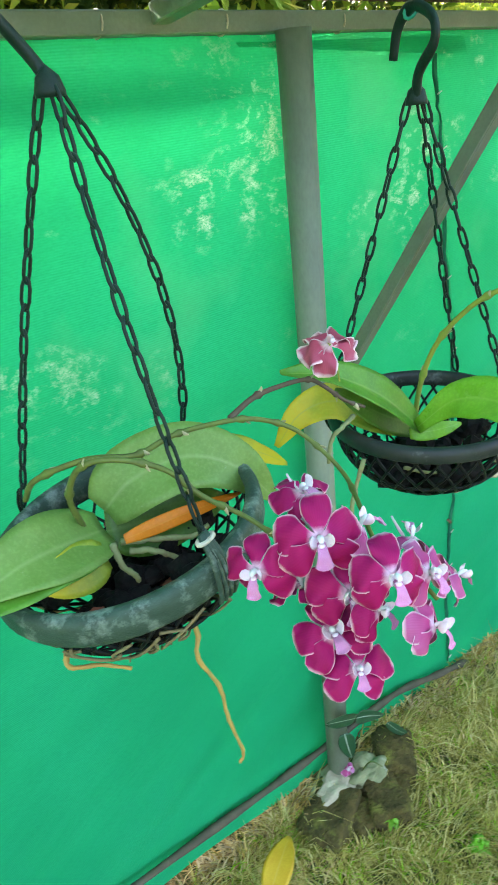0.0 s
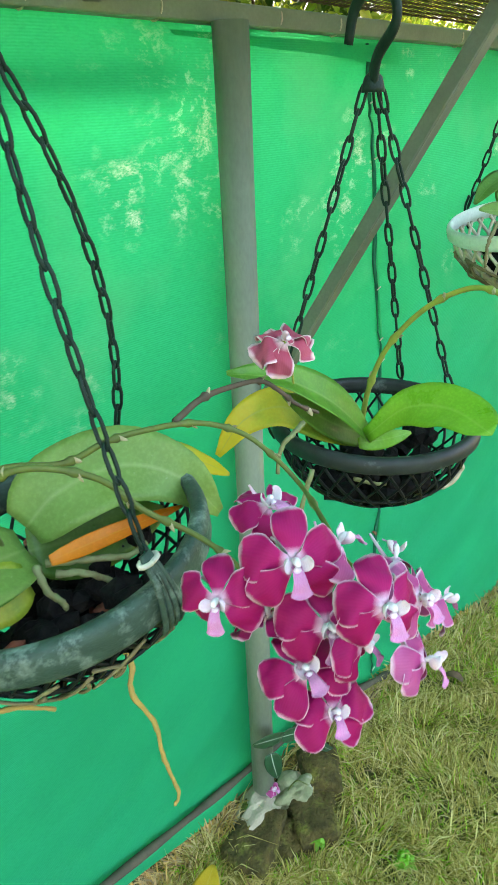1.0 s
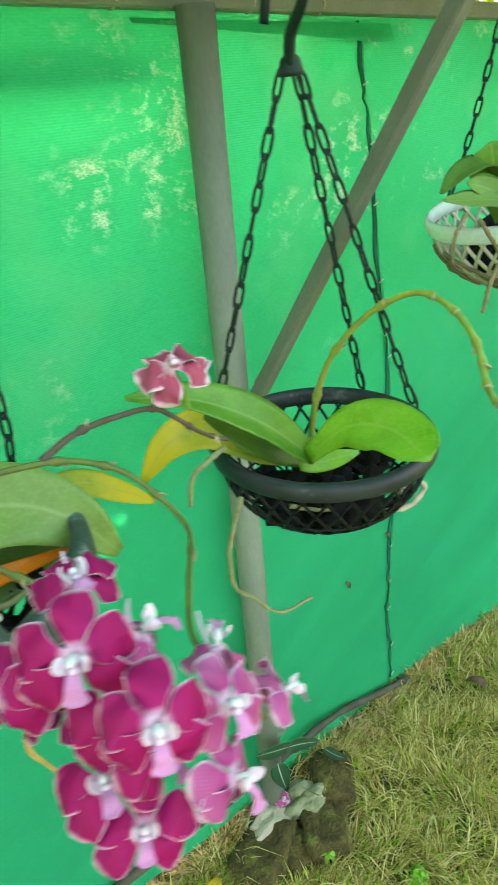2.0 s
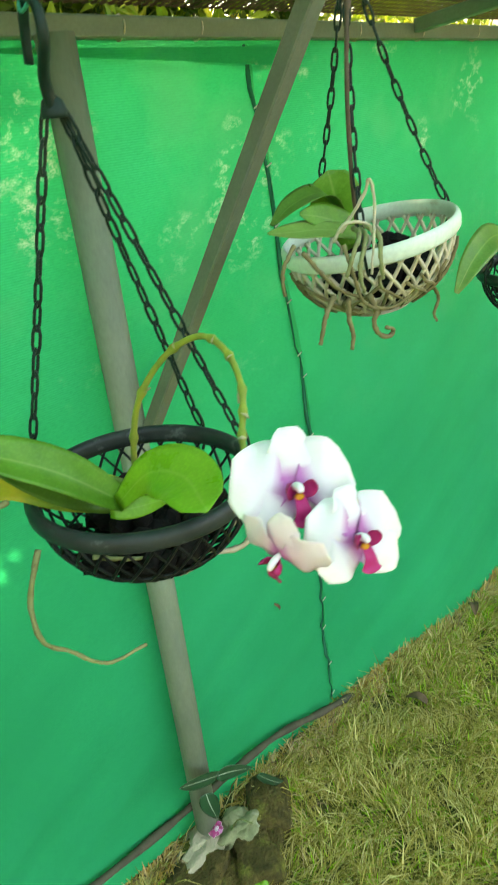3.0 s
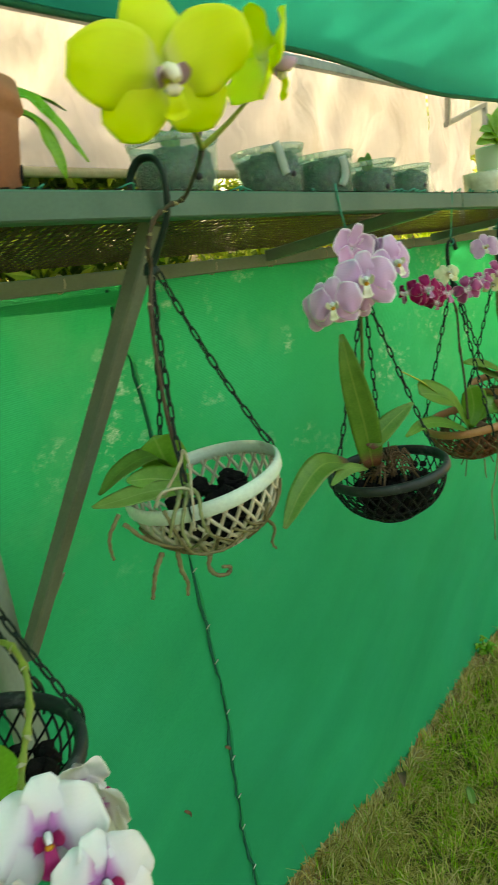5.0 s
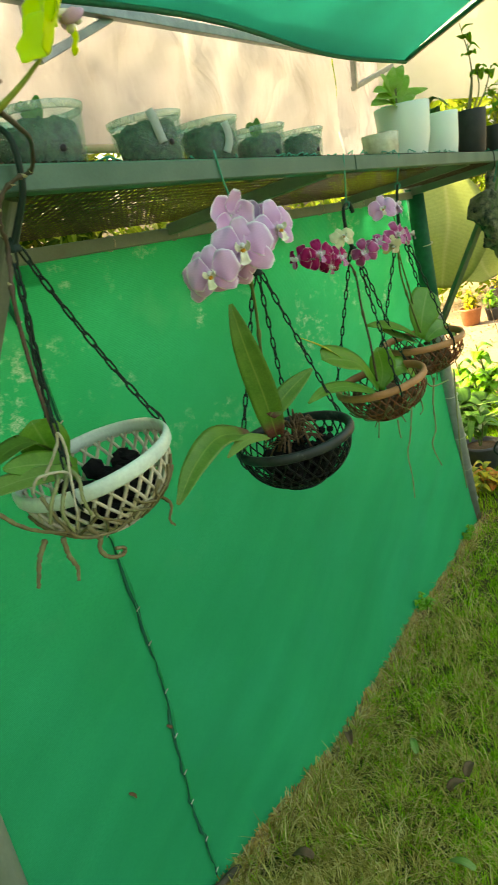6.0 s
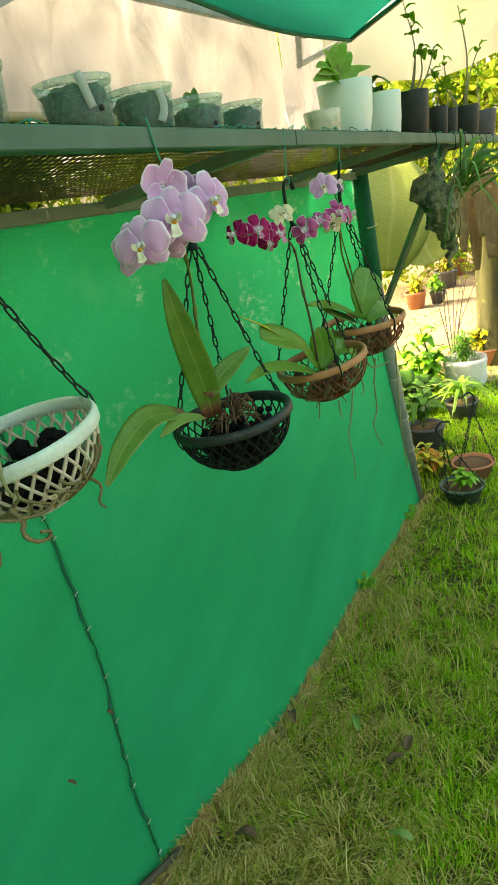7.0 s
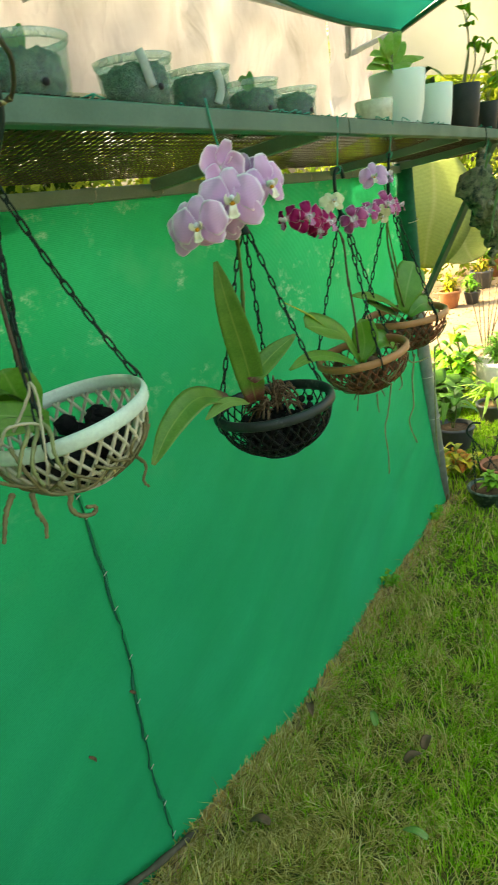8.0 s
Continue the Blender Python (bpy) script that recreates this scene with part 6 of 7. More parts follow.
flower(o5, K_MAGENTA, (1.281, 0.4, 1.487), (-0.9, 0.3, 0.1), 0.044, 0, "", 90, 4)
flower(o5, K_MAGENTA, (1.348, 0.4, 1.484), (-0.6, -0.75, 0.2), 0.05, 7, "", 91, 4)
flower(o5, K_MAGENTA, (1.424, 0.405, 1.469), (-0.45, -0.85, 0.1), 0.048, 14, "", 92, 4)
flower(o5, K_MAGENTA, (1.399, 0.41, 1.46), (-0.6, -0.5, -0.5), 0.04, 1, "", 93, 4)
flower(o5, K_CREAM, (1.495, 0.43, 1.496), (-0.5, -0.6, 0.4), 0.044, 8, "", 94, 4)
flower(o6, K_PALE, (1.551, 0.42, 1.461), (-0.8, -0.4, 0.2), 0.05, 15, "", 95, 4)
flower(o6, K_PALE, (1.639, 0.43, 1.471), (-0.6, -0.4, 0.6), 0.05, 2, "", 96, 4)
flower(o6, K_PALE, (1.735, 0.43, 1.472), (-0.5, -0.8, 0.2), 0.056, 9, "", 97, 4)
flower(o6, K_PALE, (1.825, 0.44, 1.463), (0.3, -0.8, 0.2), 0.046, 16, "", 98, 4)
flower(o6, K_CREAM, (1.724, 0.44, 1.452), (-0.5, -0.7, -0.3), 0.044, 3, "", 99, 4)
flower(o6, K_PINK, (1.724, 0.45, 1.525), (-0.8, -0.4, 0.2), 0.056, 10, "", 100, 4)
flower(o6, K_PINK, (1.808, 0.455, 1.525), (0.4, -0.6, 0.4), 0.056, 17, "", 101, 4)


# ---- things on the shelf ----
def shelf_z(x, y=0.56):
    u = (y - 0.477) / (0.894 - 0.477)
    return front_z(x) * (1 - u) + (back_z(x) + 0.014) * u - 0.004


def clear_pot(x, y, r0, r1, h, fill, lean=(0, 0), tag=None, seed=0, sprout=False):
    at = Vector((x, y, shelf_z(x, y)))
    ob = thing("clear_pot", at, "clear plastic pot packed with dark moss on the shelf", "pot", "clear pots on the shelf")
    m = Matrix.Translation(at) @ Matrix.Rotation(radians(lean[0]), 4, "X") @ Matrix.Rotation(radians(lean[1]), 4, "Y")
    bm = bmesh.new()
    lathe(bm, [(r0, 0.001), (r0 + (r1 - r0) * 0.92, h * 0.92), (r0 + (r1 - r0) * 0.92 - 0.0015, h * 0.92), (r0 - 0.0015, 0.003), (0, 0.003), (0, 0.001)], m, 32, True)
    part("cup", bm, CLEAR_POT, ob)
    bm = bmesh.new()
    lathe(bm, [(r1 * 0.975, h * 0.90), (r1 + 0.001, h * 0.925), (r1 + 0.0025, h), (r1, h + 0.001), (r1 - 0.002, h * 0.93)], m, 32, True)
    part("pot_rim", bm, CLEAR_RIM, ob, "milky plastic rim")
    bm = bmesh.new()
    rr = r0 + (r1 - r0) * fill - 0.008
    prof = [(0.0, 0.005), (r0 - 0.005, 0.005), (rr, h * fill * 0.92), (rr * 0.75, h * fill), (rr * 0.35, h * fill * 1.05), (0.0, h * fill * 1.02)]
    prof = [Vector((*a, 0)).lerp(Vector((*b, 0)), k / 4)[:2] for a, b in zip(prof, prof[1:]) for k in range(4)] + [prof[-1]]
    lathe(bm, prof, m, 40)
    for v in bm.verts:
        v.co += Vector((noise.noise(v.co * 90 + Vector((seed, 0, 0))), noise.noise(v.co * 90 + Vector((0, seed, 3))), noise.noise(v.co * 80))) * 0.0085 + Vector((noise.noise(v.co * 260), noise.noise(v.co * 260 + Vector((4, 0, 0))), noise.noise(v.co * 240))) * 0.0035
    part("moss_fill", bm, MOSS_FILL, ob, "dark green moss and charcoal")
    rnd = random.Random(seed)
    for k in range(3):
        a, zz = radians(-112 + 6 * (seed % 3) + 120 * k), h * rnd.uniform(0.42, 0.55)
        rad = r0 + (r1 - r0) * zz / h
        c = m @ Vector((rad * math.cos(a), rad * math.sin(a), zz))
        bm = bmesh.new()
        lathe(bm, [(0.0, 0.0012), (0.0036, 0.0014), (0.0042, 0.0006), (0.0042, -0.001), (0.0, -0.001)], Matrix.Translation(c) @ (m.to_3x3() @ Vector((math.cos(a), math.sin(a), 0))).to_track_quat("Z", "Y").to_matrix().to_4x4(), 12)
        part("drain_hole", bm, BLACK_PLASTIC, ob)
    if tag:
        bm = bmesh.new()
        tx = [m @ Vector(p) for p in tag]
        blade(bm, glide(tx, 4), 0.012, (-0.6, -0.8, 0.1), 0.0006, 0.0, lambda v: 1.0, 2)
        part("label_tag", bm, WHITE_TAG, ob, "blank pale plant tag")
    if sprout:
        for a in (0.4, 2.6):
            bm = bmesh.new()
            p = m @ Vector((0, 0, h * fill))
            blade(bm, glide([p, p + Vector((0.01 * math.cos(a), 0.01 * math.sin(a), 0.02)), p + Vector((0.02 * math.cos(a), 0.02 * math.sin(a), 0.036 if a < 1 else 0.02))], 4), 0.016, (-0.7, -0.7, 0.2), 0.001, 0.2)
            part("leaf", bm, L_DEEP, ob)
    return ob


clear_pot(1.012, 0.560, 0.047, 0.055, 0.088, 0.82, (0, 0), None, 1, True)
clear_pot(1.212, 0.565, 0.044, 0.051, 0.088, 0.88, (0, -2), [(-0.036, -0.042, 0.090), (-0.032, -0.044, 0.078), (-0.027, -0.044, 0.062), (-0.022, -0.044, 0.048)], 2)
clear_pot(1.362, 0.570, 0.042, 0.049, 0.088, 0.86, (0, -2), [(-0.020, -0.049, 0.078), (-0.016, -0.050, 0.064), (-0.016, -0.049, 0.050), (-0.022, -0.045, 0.036)], 3)
clear_pot(1.512, 0.572, 0.041, 0.047, 0.082, 0.80, (0, -1), None, 4, True)
clear_pot(1.662, 0.575, 0.040, 0.046, 0.080, 0.84, (0, 0), None, 5)

# terracotta orchid pot with holes, strap-leaved plant in it
tp = thing("terracotta_pot", (0.735, 0.575, shelf_z(0.735)), "round terracotta orchid pot with drilled side holes", "pot")
mt = Matrix.Translation(tp.location)
bm = bmesh.new()
lathe(bm, [(0.0, 0.006), (0.040, 0.006), (0.057, 0.085), (0.060, 0.118), (0.068, 0.119), (0.070, 0.096), (0.064, 0.092), (0.063, 0.086), (0.049, 0.0), (0.0, 0.0)], mt, 48)
part("body", bm, TERRACOTTA, tp)
for k in range(5):
    a = -1.92 + k * 1.257
    bm = bmesh.new()
    c = tp.location + Vector((0.0555 * math.cos(a), 0.0555 * math.sin(a), 0.040))
    lathe(bm, [(0.0, 0.0016), (0.0075, 0.0018), (0.0088, 0.0008), (0.0088, -0.004), (0.0, -0.004)], Matrix.Translation(c) @ Vector((math.cos(a), math.sin(a), -0.15)).to_track_quat("Z", "Y").to_matrix().to_4x4(), 16)
    part("side_hole", bm, CHARCOAL, tp, "dark drilled hole")
sp = thing("strap_leaf_plant", tp.location + Vector((0, 0, 0.10)), "strap-leaved plant growing in the terracotta pot", "plant")
for pts in ([(0.02, 0.0, -0.02), (0.08, 0.0, 0.02), (0.11, -0.01, 0.0), (0.14, -0.02, -0.045)], [(0.02, 0.01, 0.0), (0.07, 0.02, 0.03), (0.13, 0.03, 0.03), (0.17, 0.04, 0.022)], [(0.01, -0.01, 0.0), (0.08, -0.01, 0.0), (0.105, -0.01, -0.03), (0.115, -0.01, -0.06)], [(-0.01, 0, 0), (-0.06, 0.0, 0.06), (-0.11, 0.01, 0.08)]):
    leaf(sp, [sp.location + Vector(p) for p in pts], 0.022, L_BRIGHT, (-0.3, -0.5, 0.8), 0.25)


def planter(x, y, r0, r1, h, mat, label, name="planter", wob=0.0, soil=True):
    at = Vector((x, y, shelf_z(x, y) if y < 1 else 0))
    ob = thing(name, at, label, "pot")
    bm = bmesh.new()
    prof = [(0.0, 0.006), (r0 * 0.92, 0.008), (r1 - 0.004, h), (r1, h + 0.001), (r1 + 0.001, h - 0.002), (r0 + (r1 - r0) * 0.75, h * 0.5), (r0, h * 0.06), (r0 * 0.93, 0.0), (0.0, 0.0)]
    lathe(bm, prof, Matrix.Translation(at), 40)
    part("body", bm, mat, ob)
    if soil:
        bm = bmesh.new()
        lathe(bm, [(0.0, h * 0.86), (r1 * 0.6, h * 0.87), (r1 * 0.93, h * 0.85), (r1 * 0.9, h * 0.8)], Matrix.Translation(at), 24)
        for v in bm.verts:
            v.co.z += 0.003 * noise.noise(v.co * 120)
        part("soil", bm, CHARCOAL, ob)
    return ob


def leafy(at, label, n, height, width, mat, seed, name="leafy_plant", stem=STEM_GREEN, spread=0.5, leaf_len=None, category="plant", stems=1, group="", bare=0.25, slim=0.022):
    """A small plant: stems with leaves set round them."""
    rnd = random.Random(seed)
    at = Vector(at)
    ob = thing(name, at, label, category, group)
    L = leaf_len or height * 0.5
    for s in range(stems):
        a0 = rnd.uniform(0, 6.283)
        top = at + Vector((math.cos(a0) * spread * height * 0.5 * (s > 0), math.sin(a0) * spread * height * 0.5 * (s > 0), height * (1 if s == 0 else rnd.uniform(0.45, 0.8))))
        line = glide([at + Vector((0.01 * math.cos(a0), 0.01 * math.sin(a0), -0.01)), at.lerp(top, 0.5) + Vector((rnd.uniform(-1, 1), rnd.uniform(-1, 1), 0)) * height * 0.08, top], 6)
        bm = bmesh.new()
        tube(bm, line, lambda q: max(0.0012, height * slim * (1 - 0.6 * q)), 6)
        part("stem", bm, stem, ob)
        for k in range(n):
            q = bare + (1 - bare) * (k + 0.5) / n
            p = line[min(len(line) - 1, int(q * (len(line) - 1)))]
            a = k * 2.4 + rnd.uniform(-0.4, 0.4)
            d = Vector((math.cos(a), math.sin(a), 0))
            ll = L * rnd.uniform(0.7, 1.15) * (1.15 - 0.4 * q)
            bm = bmesh.new()
            blade(bm, glide([p, p + d * ll * 0.4 + Vector((0, 0, ll * rnd.uniform(0.2, 0.4))), p + d * ll + Vector((0, 0, ll * rnd.uniform(-0.35, 0.3)))], 4), width * rnd.uniform(0.8, 1.15), (d.x * -0.3, d.y * -0.3, 1), 0.0012, 0.2, None, 4, 0.05, k)
            part("leaf", bm, mat, ob)
    return ob


planter(2.02, 0.560, 0.032, 0.042, 0.074, MILKY_POT, "small milky plastic pot of seedling mix", "milky_pot")
planter(2.215, 0.575, 0.050, 0.068, 0.148, WHITE_POT, "white plastic planter on the shelf", "white_planter")
vp = thing("variegated_plant", (2.215, 0.575, shelf_z(2.215) + 0.12), "bushy plant with yellow-edged green leaves in the white planter", "plant")
for pts, w in [([(2.172, 0.575, 1.756), (2.144, 0.572, 1.79), (2.195, 0.575, 1.838)], 0.036), ([(2.163, 0.57, 1.754), (2.084, 0.56, 1.777), (1.994, 0.55, 1.768)], 0.034), ([(2.165, 0.57, 1.75), (2.051, 0.555, 1.751), (1.958, 0.545, 1.738)], 0.034), ([(2.185, 0.575, 1.751), (2.261, 0.57, 1.779), (2.394, 0.565, 1.796)], 0.034), ([(2.201, 0.58, 1.763), (2.256, 0.58, 1.804), (2.312, 0.585, 1.829)], 0.034), ([(2.179, 0.575, 1.766), (2.121, 0.57, 1.798), (2.092, 0.57, 1.813)], 0.034), ([(2.172, 0.57, 1.75), (2.206, 0.56, 1.759), (2.268, 0.555, 1.773)], 0.03), ([(2.197, 0.58, 1.785), (2.228, 0.58, 1.822), (2.283, 0.585, 1.85)], 0.032), ([(2.156, 0.565, 1.77), (2.068, 0.555, 1.763), (2.005, 0.55, 1.755)], 0.03)]:
    leaf(vp, pts, w, L_VARIEGATED, (-0.65, -0.55, 0.5), 0.15)
bm = bmesh.new()
tube(bm, glide([(2.184, 0.575, 1.736), (2.179, 0.575, 1.765), (2.186, 0.575, 1.798)], 5), 0.006, 8)
part("stem", bm, STEM_GREEN, vp)
planter(2.50, 0.585, 0.050, 0.060, 0.140, WHITE_POT, "plain white plastic planter on the shelf", "white_planter")
leafy((2.48, 0.60, shelf_z(2.5) + 0.115), "single dark green leaf above the white planter", 3, 0.05, 0.05, L_DEEP, 33, "leafy_plant", STEM_GREEN, 0.5, 0.07)
for i, (x, y, r, h, ph, n) in enumerate(((2.77, 0.575, 0.056, 0.155, 0.27, 5), (3.02, 0.56, 0.036, 0.115, 0.13, 5), (3.18, 0.565, 0.036, 0.115, 0.12, 5), (3.46, 0.57, 0.060, 0.135, 0.37, 6), (3.74, 0.56, 0.060, 0.125, 0.20, 6))):
    planter(x, y, r * 0.8, r, h, NURSERY if i < 4 else GREY_POT, "black plastic nursery pot on the shelf", "nursery_pot")
    leafy((x, y, shelf_z(x, y) + h * 0.85), "lanky desert-rose seedling in a black pot", 3, ph, 0.030, L_SEEDLING, 40 + i, "seedling", stuff_mat("grey_green_stem", (0.22, 0.24, 0.13), (0.16, 0.17, 0.09), 60, 400, 0.7), 0.75, 0.048, stems=4 if i in (0, 3) else 3, group="seedlings on the shelf", bare=0.80, slim=0.011)
# loose twine ends and a reel of green net left on the shelf's edge
bm = bmesh.new()
rnd = random.Random(9)
for k in range(60):
    x = rnd.uniform(0.0, 3.2)
    z = front_z(x) + 0.002
    p = Vector((x, 0.468 + rnd.uniform(-0.004, 0.02), z))
    tube(bm, glide([p, p + Vector((rnd.uniform(-0.012, 0.012), -0.004, rnd.uniform(0.002, 0.007))), p + Vector((rnd.uniform(-0.03, 0.03), rnd.uniform(-0.008, 0.01), 0.001))], 3), 0.0011, 4)
whole("twine_ends", bm, GREEN_TWINE, "loose green twine ends along the shelf edge", "twine", "stuff", "", True)

# weathered wood mount with a fern, hung beyond the baskets
mount = thing("wood_mount", (2.675, 0.5, 1.409), "weathered mossy wood mount hung from the shelf", "mount")
c = mount.location
rnd = random.Random(23)
for k, (a, b, r) in enumerate((((-0.07, 0.0, 0.05), (0.07, 0.0, -0.07), 0.046), ((-0.05, -0.02, -0.03), (0.06, -0.01, 0.05), 0.036), ((0.0, 0.01, 0.02), (0.03, 0.0, 0.15), 0.024), ((0.04, 0.0, -0.04), (0.14, 0.0, -0.14), 0.034), ((0.12, 0.0, -0.11), (0.145, 0.0, -0.22), 0.018), ((-0.06, -0.01, 0.03), (-0.04, 0.0, -0.07), 0.028), ((0.0, -0.02, -0.06), (0.10, -0.01, -0.08), 0.030))):
    a, b = c + Vector(a), c + Vector(b)
    bm = bmesh.new()
    line = glide([a, a.lerp(b, 0.35) + Vector((rnd.uniform(-1, 1), rnd.uniform(-1, 0), rnd.uniform(-1, 1))) * 0.022, a.lerp(b, 0.7) + Vector((rnd.uniform(-1, 1), rnd.uniform(-1, 0), rnd.uniform(-1, 1))) * 0.018, b], 8)
    tube(bm, line, lambda q: r * (1 - 0.45 * q) * (1 + 0.25 * math.sin(q * 17 + k)), 16)
    for v in bm.verts:
        v.co += Vector((noise.noise(v.co * 38), noise.noise(v.co * 38 + Vector((7, 0, 0))), noise.noise(v.co * 30 + Vector((0, 9, 0))))) * 0.014 + Vector((noise.noise(v.co * 110), 0, noise.noise(v.co * 110 + Vector((3, 3, 3))))) * 0.005
    part("wood_piece", bm, CORK, mount)
for k in range(16):
    p = c + Vector((rnd.uniform(-0.06, 0.12), -0.045, rnd.uniform(-0.09, 0.06)))
    bm = bmesh.new()
    tube(bm, glide([p, p + Vector((rnd.uniform(-0.04, 0.04), -0.015, rnd.uniform(-0.04, 0.03))), p + Vector((rnd.uniform(-0.06, 0.06), 0.0, rnd.uniform(-0.10, -0.02)))], 4), 0.0030, 5)
    part("root", bm, ROOT, mount)
bm = bmesh.new()
tube(bm, [c + Vector((0, 0, 0.05)), (c.x, 0.462, front_z(c.x) + 0.005)], 0.0014, 5)
tube(bm, [(c.x, 0.462, front_z(c.x) + 0.005), (c.x, 0.495, front_z(c.x) + 0.004)], 0.0014, 5)
part("twine", bm, GREEN_TWINE, mount)
fern = thing("strap_fern", c + Vector((0.12, -0.05, 0.04)), "narrow-leaved green fern on the wood mount", "fern")
rnd = random.Random(12)
for k in range(34):
    ll = rnd.uniform(0.16, 0.36)
    d = (SIDE * rnd.uniform(0.45, 1.0) + VIEW * rnd.uniform(-0.5, 0.5)).normalized() if k % 5 else (SIDE * rnd.uniform(-0.5, 0.2) - VIEW * 0.4).normalized()
    p = fern.location + SIDE * rnd.uniform(-0.05, 0.05) + Vector((0, 0, rnd.uniform(-0.04, 0.04)))
    rise = rnd.uniform(0.05, 0.5)
    leaf(fern, [p, p + d * ll * 0.5 + Vector((0, 0, ll * rise)), p + d * ll + Vector((0, 0, ll * (rise - rnd.uniform(0.25, 0.6))))], 0.009, L_DEEP if k % 3 else L_GREEN, (-0.4, -0.5, 0.8), 0.3)

# ---- at the foot of the post ----
footing = thing("post_footing", (0.80, 0.855, 0.0), "broken concrete footing round the foot of the post", "footing")
bm = bmesh.new()
lump(bm, (0.765, 0.850, 0.062), 0.046, 61, 4, (1.25, 0.85, 0.42), 0.5)
part("concrete", bm, CONCRETE, footing, "", False)
bm = bmesh.new()
lump(bm, (0.850, 0.822, 0.058), 0.046, 66, 4, (1.15, 0.80, 0.55), 0.5)
part("slab", bm, PALE_SLAB, footing, "pale lichened slab piece", False)
for i, (x, y, z, sq, turn) in enumerate(((0.712, 0.812, 0.022, (0.074, 0.052, 0.054), 22), (0.938, 0.815, 0.026, (0.060, 0.048, 0.052), 52), (0.838, 0.758, 0.018, (0.058, 0.046, 0.046), 64), (0.770, 0.770, 0.006, (0.044, 0.036, 0.040), 12), (0.885, 0.775, 0.006, (0.046, 0.038, 0.038), 35))):
    bm = bmesh.new()
    block(bm, (x, y, z), sq, turn, 70 + i, 0.24)
    whole("stone", bm, MOSSY_STONE, "mossy brown stone beside the post footing", "stone", "", "stones at the post", True, (x, y, 0))
sv = thing("silver_vein_creeper", (0.815, 0.835, 0.085), "dark creeper with silver-veined leaves at the post", "plant")
for a, b, c2, w in (((0.822, 0.825, 0.255), (0.774, 0.82, 0.289), (0.727, 0.818, 0.319), 0.03), ((0.822, 0.825, 0.255), (0.853, 0.82, 0.241), (0.903, 0.818, 0.204), 0.03), ((0.786, 0.825, 0.235), (0.788, 0.82, 0.202), (0.797, 0.818, 0.154), 0.034), ((0.925, 0.825, 0.155), (0.955, 0.82, 0.111), (1.003, 0.818, 0.05), 0.02)):
    leaf(sv, [a, b, c2], w * 1.15, L_SILVER, (-0.5, -0.8, 0.3), 0.15)
bm = bmesh.new()
tube(bm, glide([(0.815, 0.83, 0.03), (0.83, 0.815, 0.09), (0.84, 0.80, 0.12), (0.86, 0.785, 0.10)], 5), 0.0015, 5)
part("stem", bm, STEM_GREEN, sv)
fallen = orchid((0.801, 0.834, 0.098), "fallen faded magenta orchid flower on the concrete", "")
flower(fallen, K_PALE, (0.801, 0.834, 0.098), (-0.2, -0.5, 0.8), 0.040, 40, "", 77, 20)
yl = thing("fallen_leaf", (0.556, 0.772, 0.115), "fallen bright yellow leaf on the turf", "leaf")
c = yl.location
leaf(yl, [c + Vector((-0.07, -0.03, 0.0)), c + Vector((-0.02, -0.005, 0.014)), c + Vector((0.03, 0.025, 0.006))], 0.058, L_FALLEN_YELLOW, (0, -0.2, 1), 0.1)
for i, (x, y) in enumerate(((1.827, 0.444), (1.409, 0.734), (1.814, 0.80), (1.76, 0.46))):
    dl = thing("fallen_leaf", (x, y, 0.042), "dry brown fallen leaf on the turf", "leaf", "dry leaves on the turf")
    a = i * 1.9
    d = Vector((math.cos(a), math.sin(a), 0))
    leaf(dl, [dl.location - d * 0.025, dl.location + Vector((0, 0, 0.012)), dl.location + d * 0.03], 0.026, DEAD_LEAF, (0, 0, 1), 0.5)
for i, (x, y) in enumerate(((1.851, 0.610), (1.542, 0.377))):
    gl = thing("fallen_leaf", (x, y, 0.045), "pale green fallen leaf on the turf", "leaf", "pale leaves on the turf")
    d = Vector((math.cos(0.6 + i), math.sin(0.6 + i), 0))
    leaf(gl, [gl.location - d * 0.03, gl.location + Vector((0, 0, 0.010)), gl.location + d * 0.032], 0.022, L_DULL, (0, 0, 1), 0.4)
for i, (x, z) in enumerate([(1.255, 0.517), (1.108, 0.463)]):
    bit = thing("dry_leaf", (x, net_y(x, z) - 0.003, z), "scrap of dry brown leaf caught on the net", "leaf", "leaf scraps on the net")
    b = bit.location
    leaf(bit, [b + Vector((-0.008, 0.001, 0.010)), b + Vector((0, -0.004, 0)), b + Vector((0.007, 0.001, -0.012 - 0.006 * (i % 2)))], 0.007, DEAD_LEAF, (-0.2, -1, 0.1), 0.3)
for i, (x, y, h) in enumerate(((0.823, 0.722, 0.05), (2.555, 0.835, 0.09), (3.153, 0.831, 0.08), (0.908, 0.56, 0.03))):
    leafy((x, y, 0.005), "small bright green weed in the turf", 12, h, 0.014, L_BRIGHT, 90 + i, "weed", STEM_LIME, 0.8, 0.024, stems=4, group="weeds in the turf")

# ---- the garden beyond ----
def ground_pot(x, y, r0, r1, h, mat, label, name="garden_pot"):
    ob = thing(name, (x, y, 0.0), label, "pot", "garden pots")
    m = Matrix.Translation((x, y, 0.0))
    bm = bmesh.new()
    lathe(bm, [(0, 0.01), (r0 * 0.9, 0.01), (r1 * 0.93, h * 0.97), (r1 * 0.95, h), (r1 * 1.05, h), (r1 * 1.06, h * 0.9), (r1, h * 0.88), (r0, 0.0), (0, 0.0)], m, 28)
    part("body", bm, mat, ob)
    bm = bmesh.new()
    lathe(bm, [(0, h * 0.86), (r1 * 0.9, h * 0.84), (r1 * 0.85, h * 0.7)], m, 20)
    part("soil", bm, BARK, ob)
    return ob


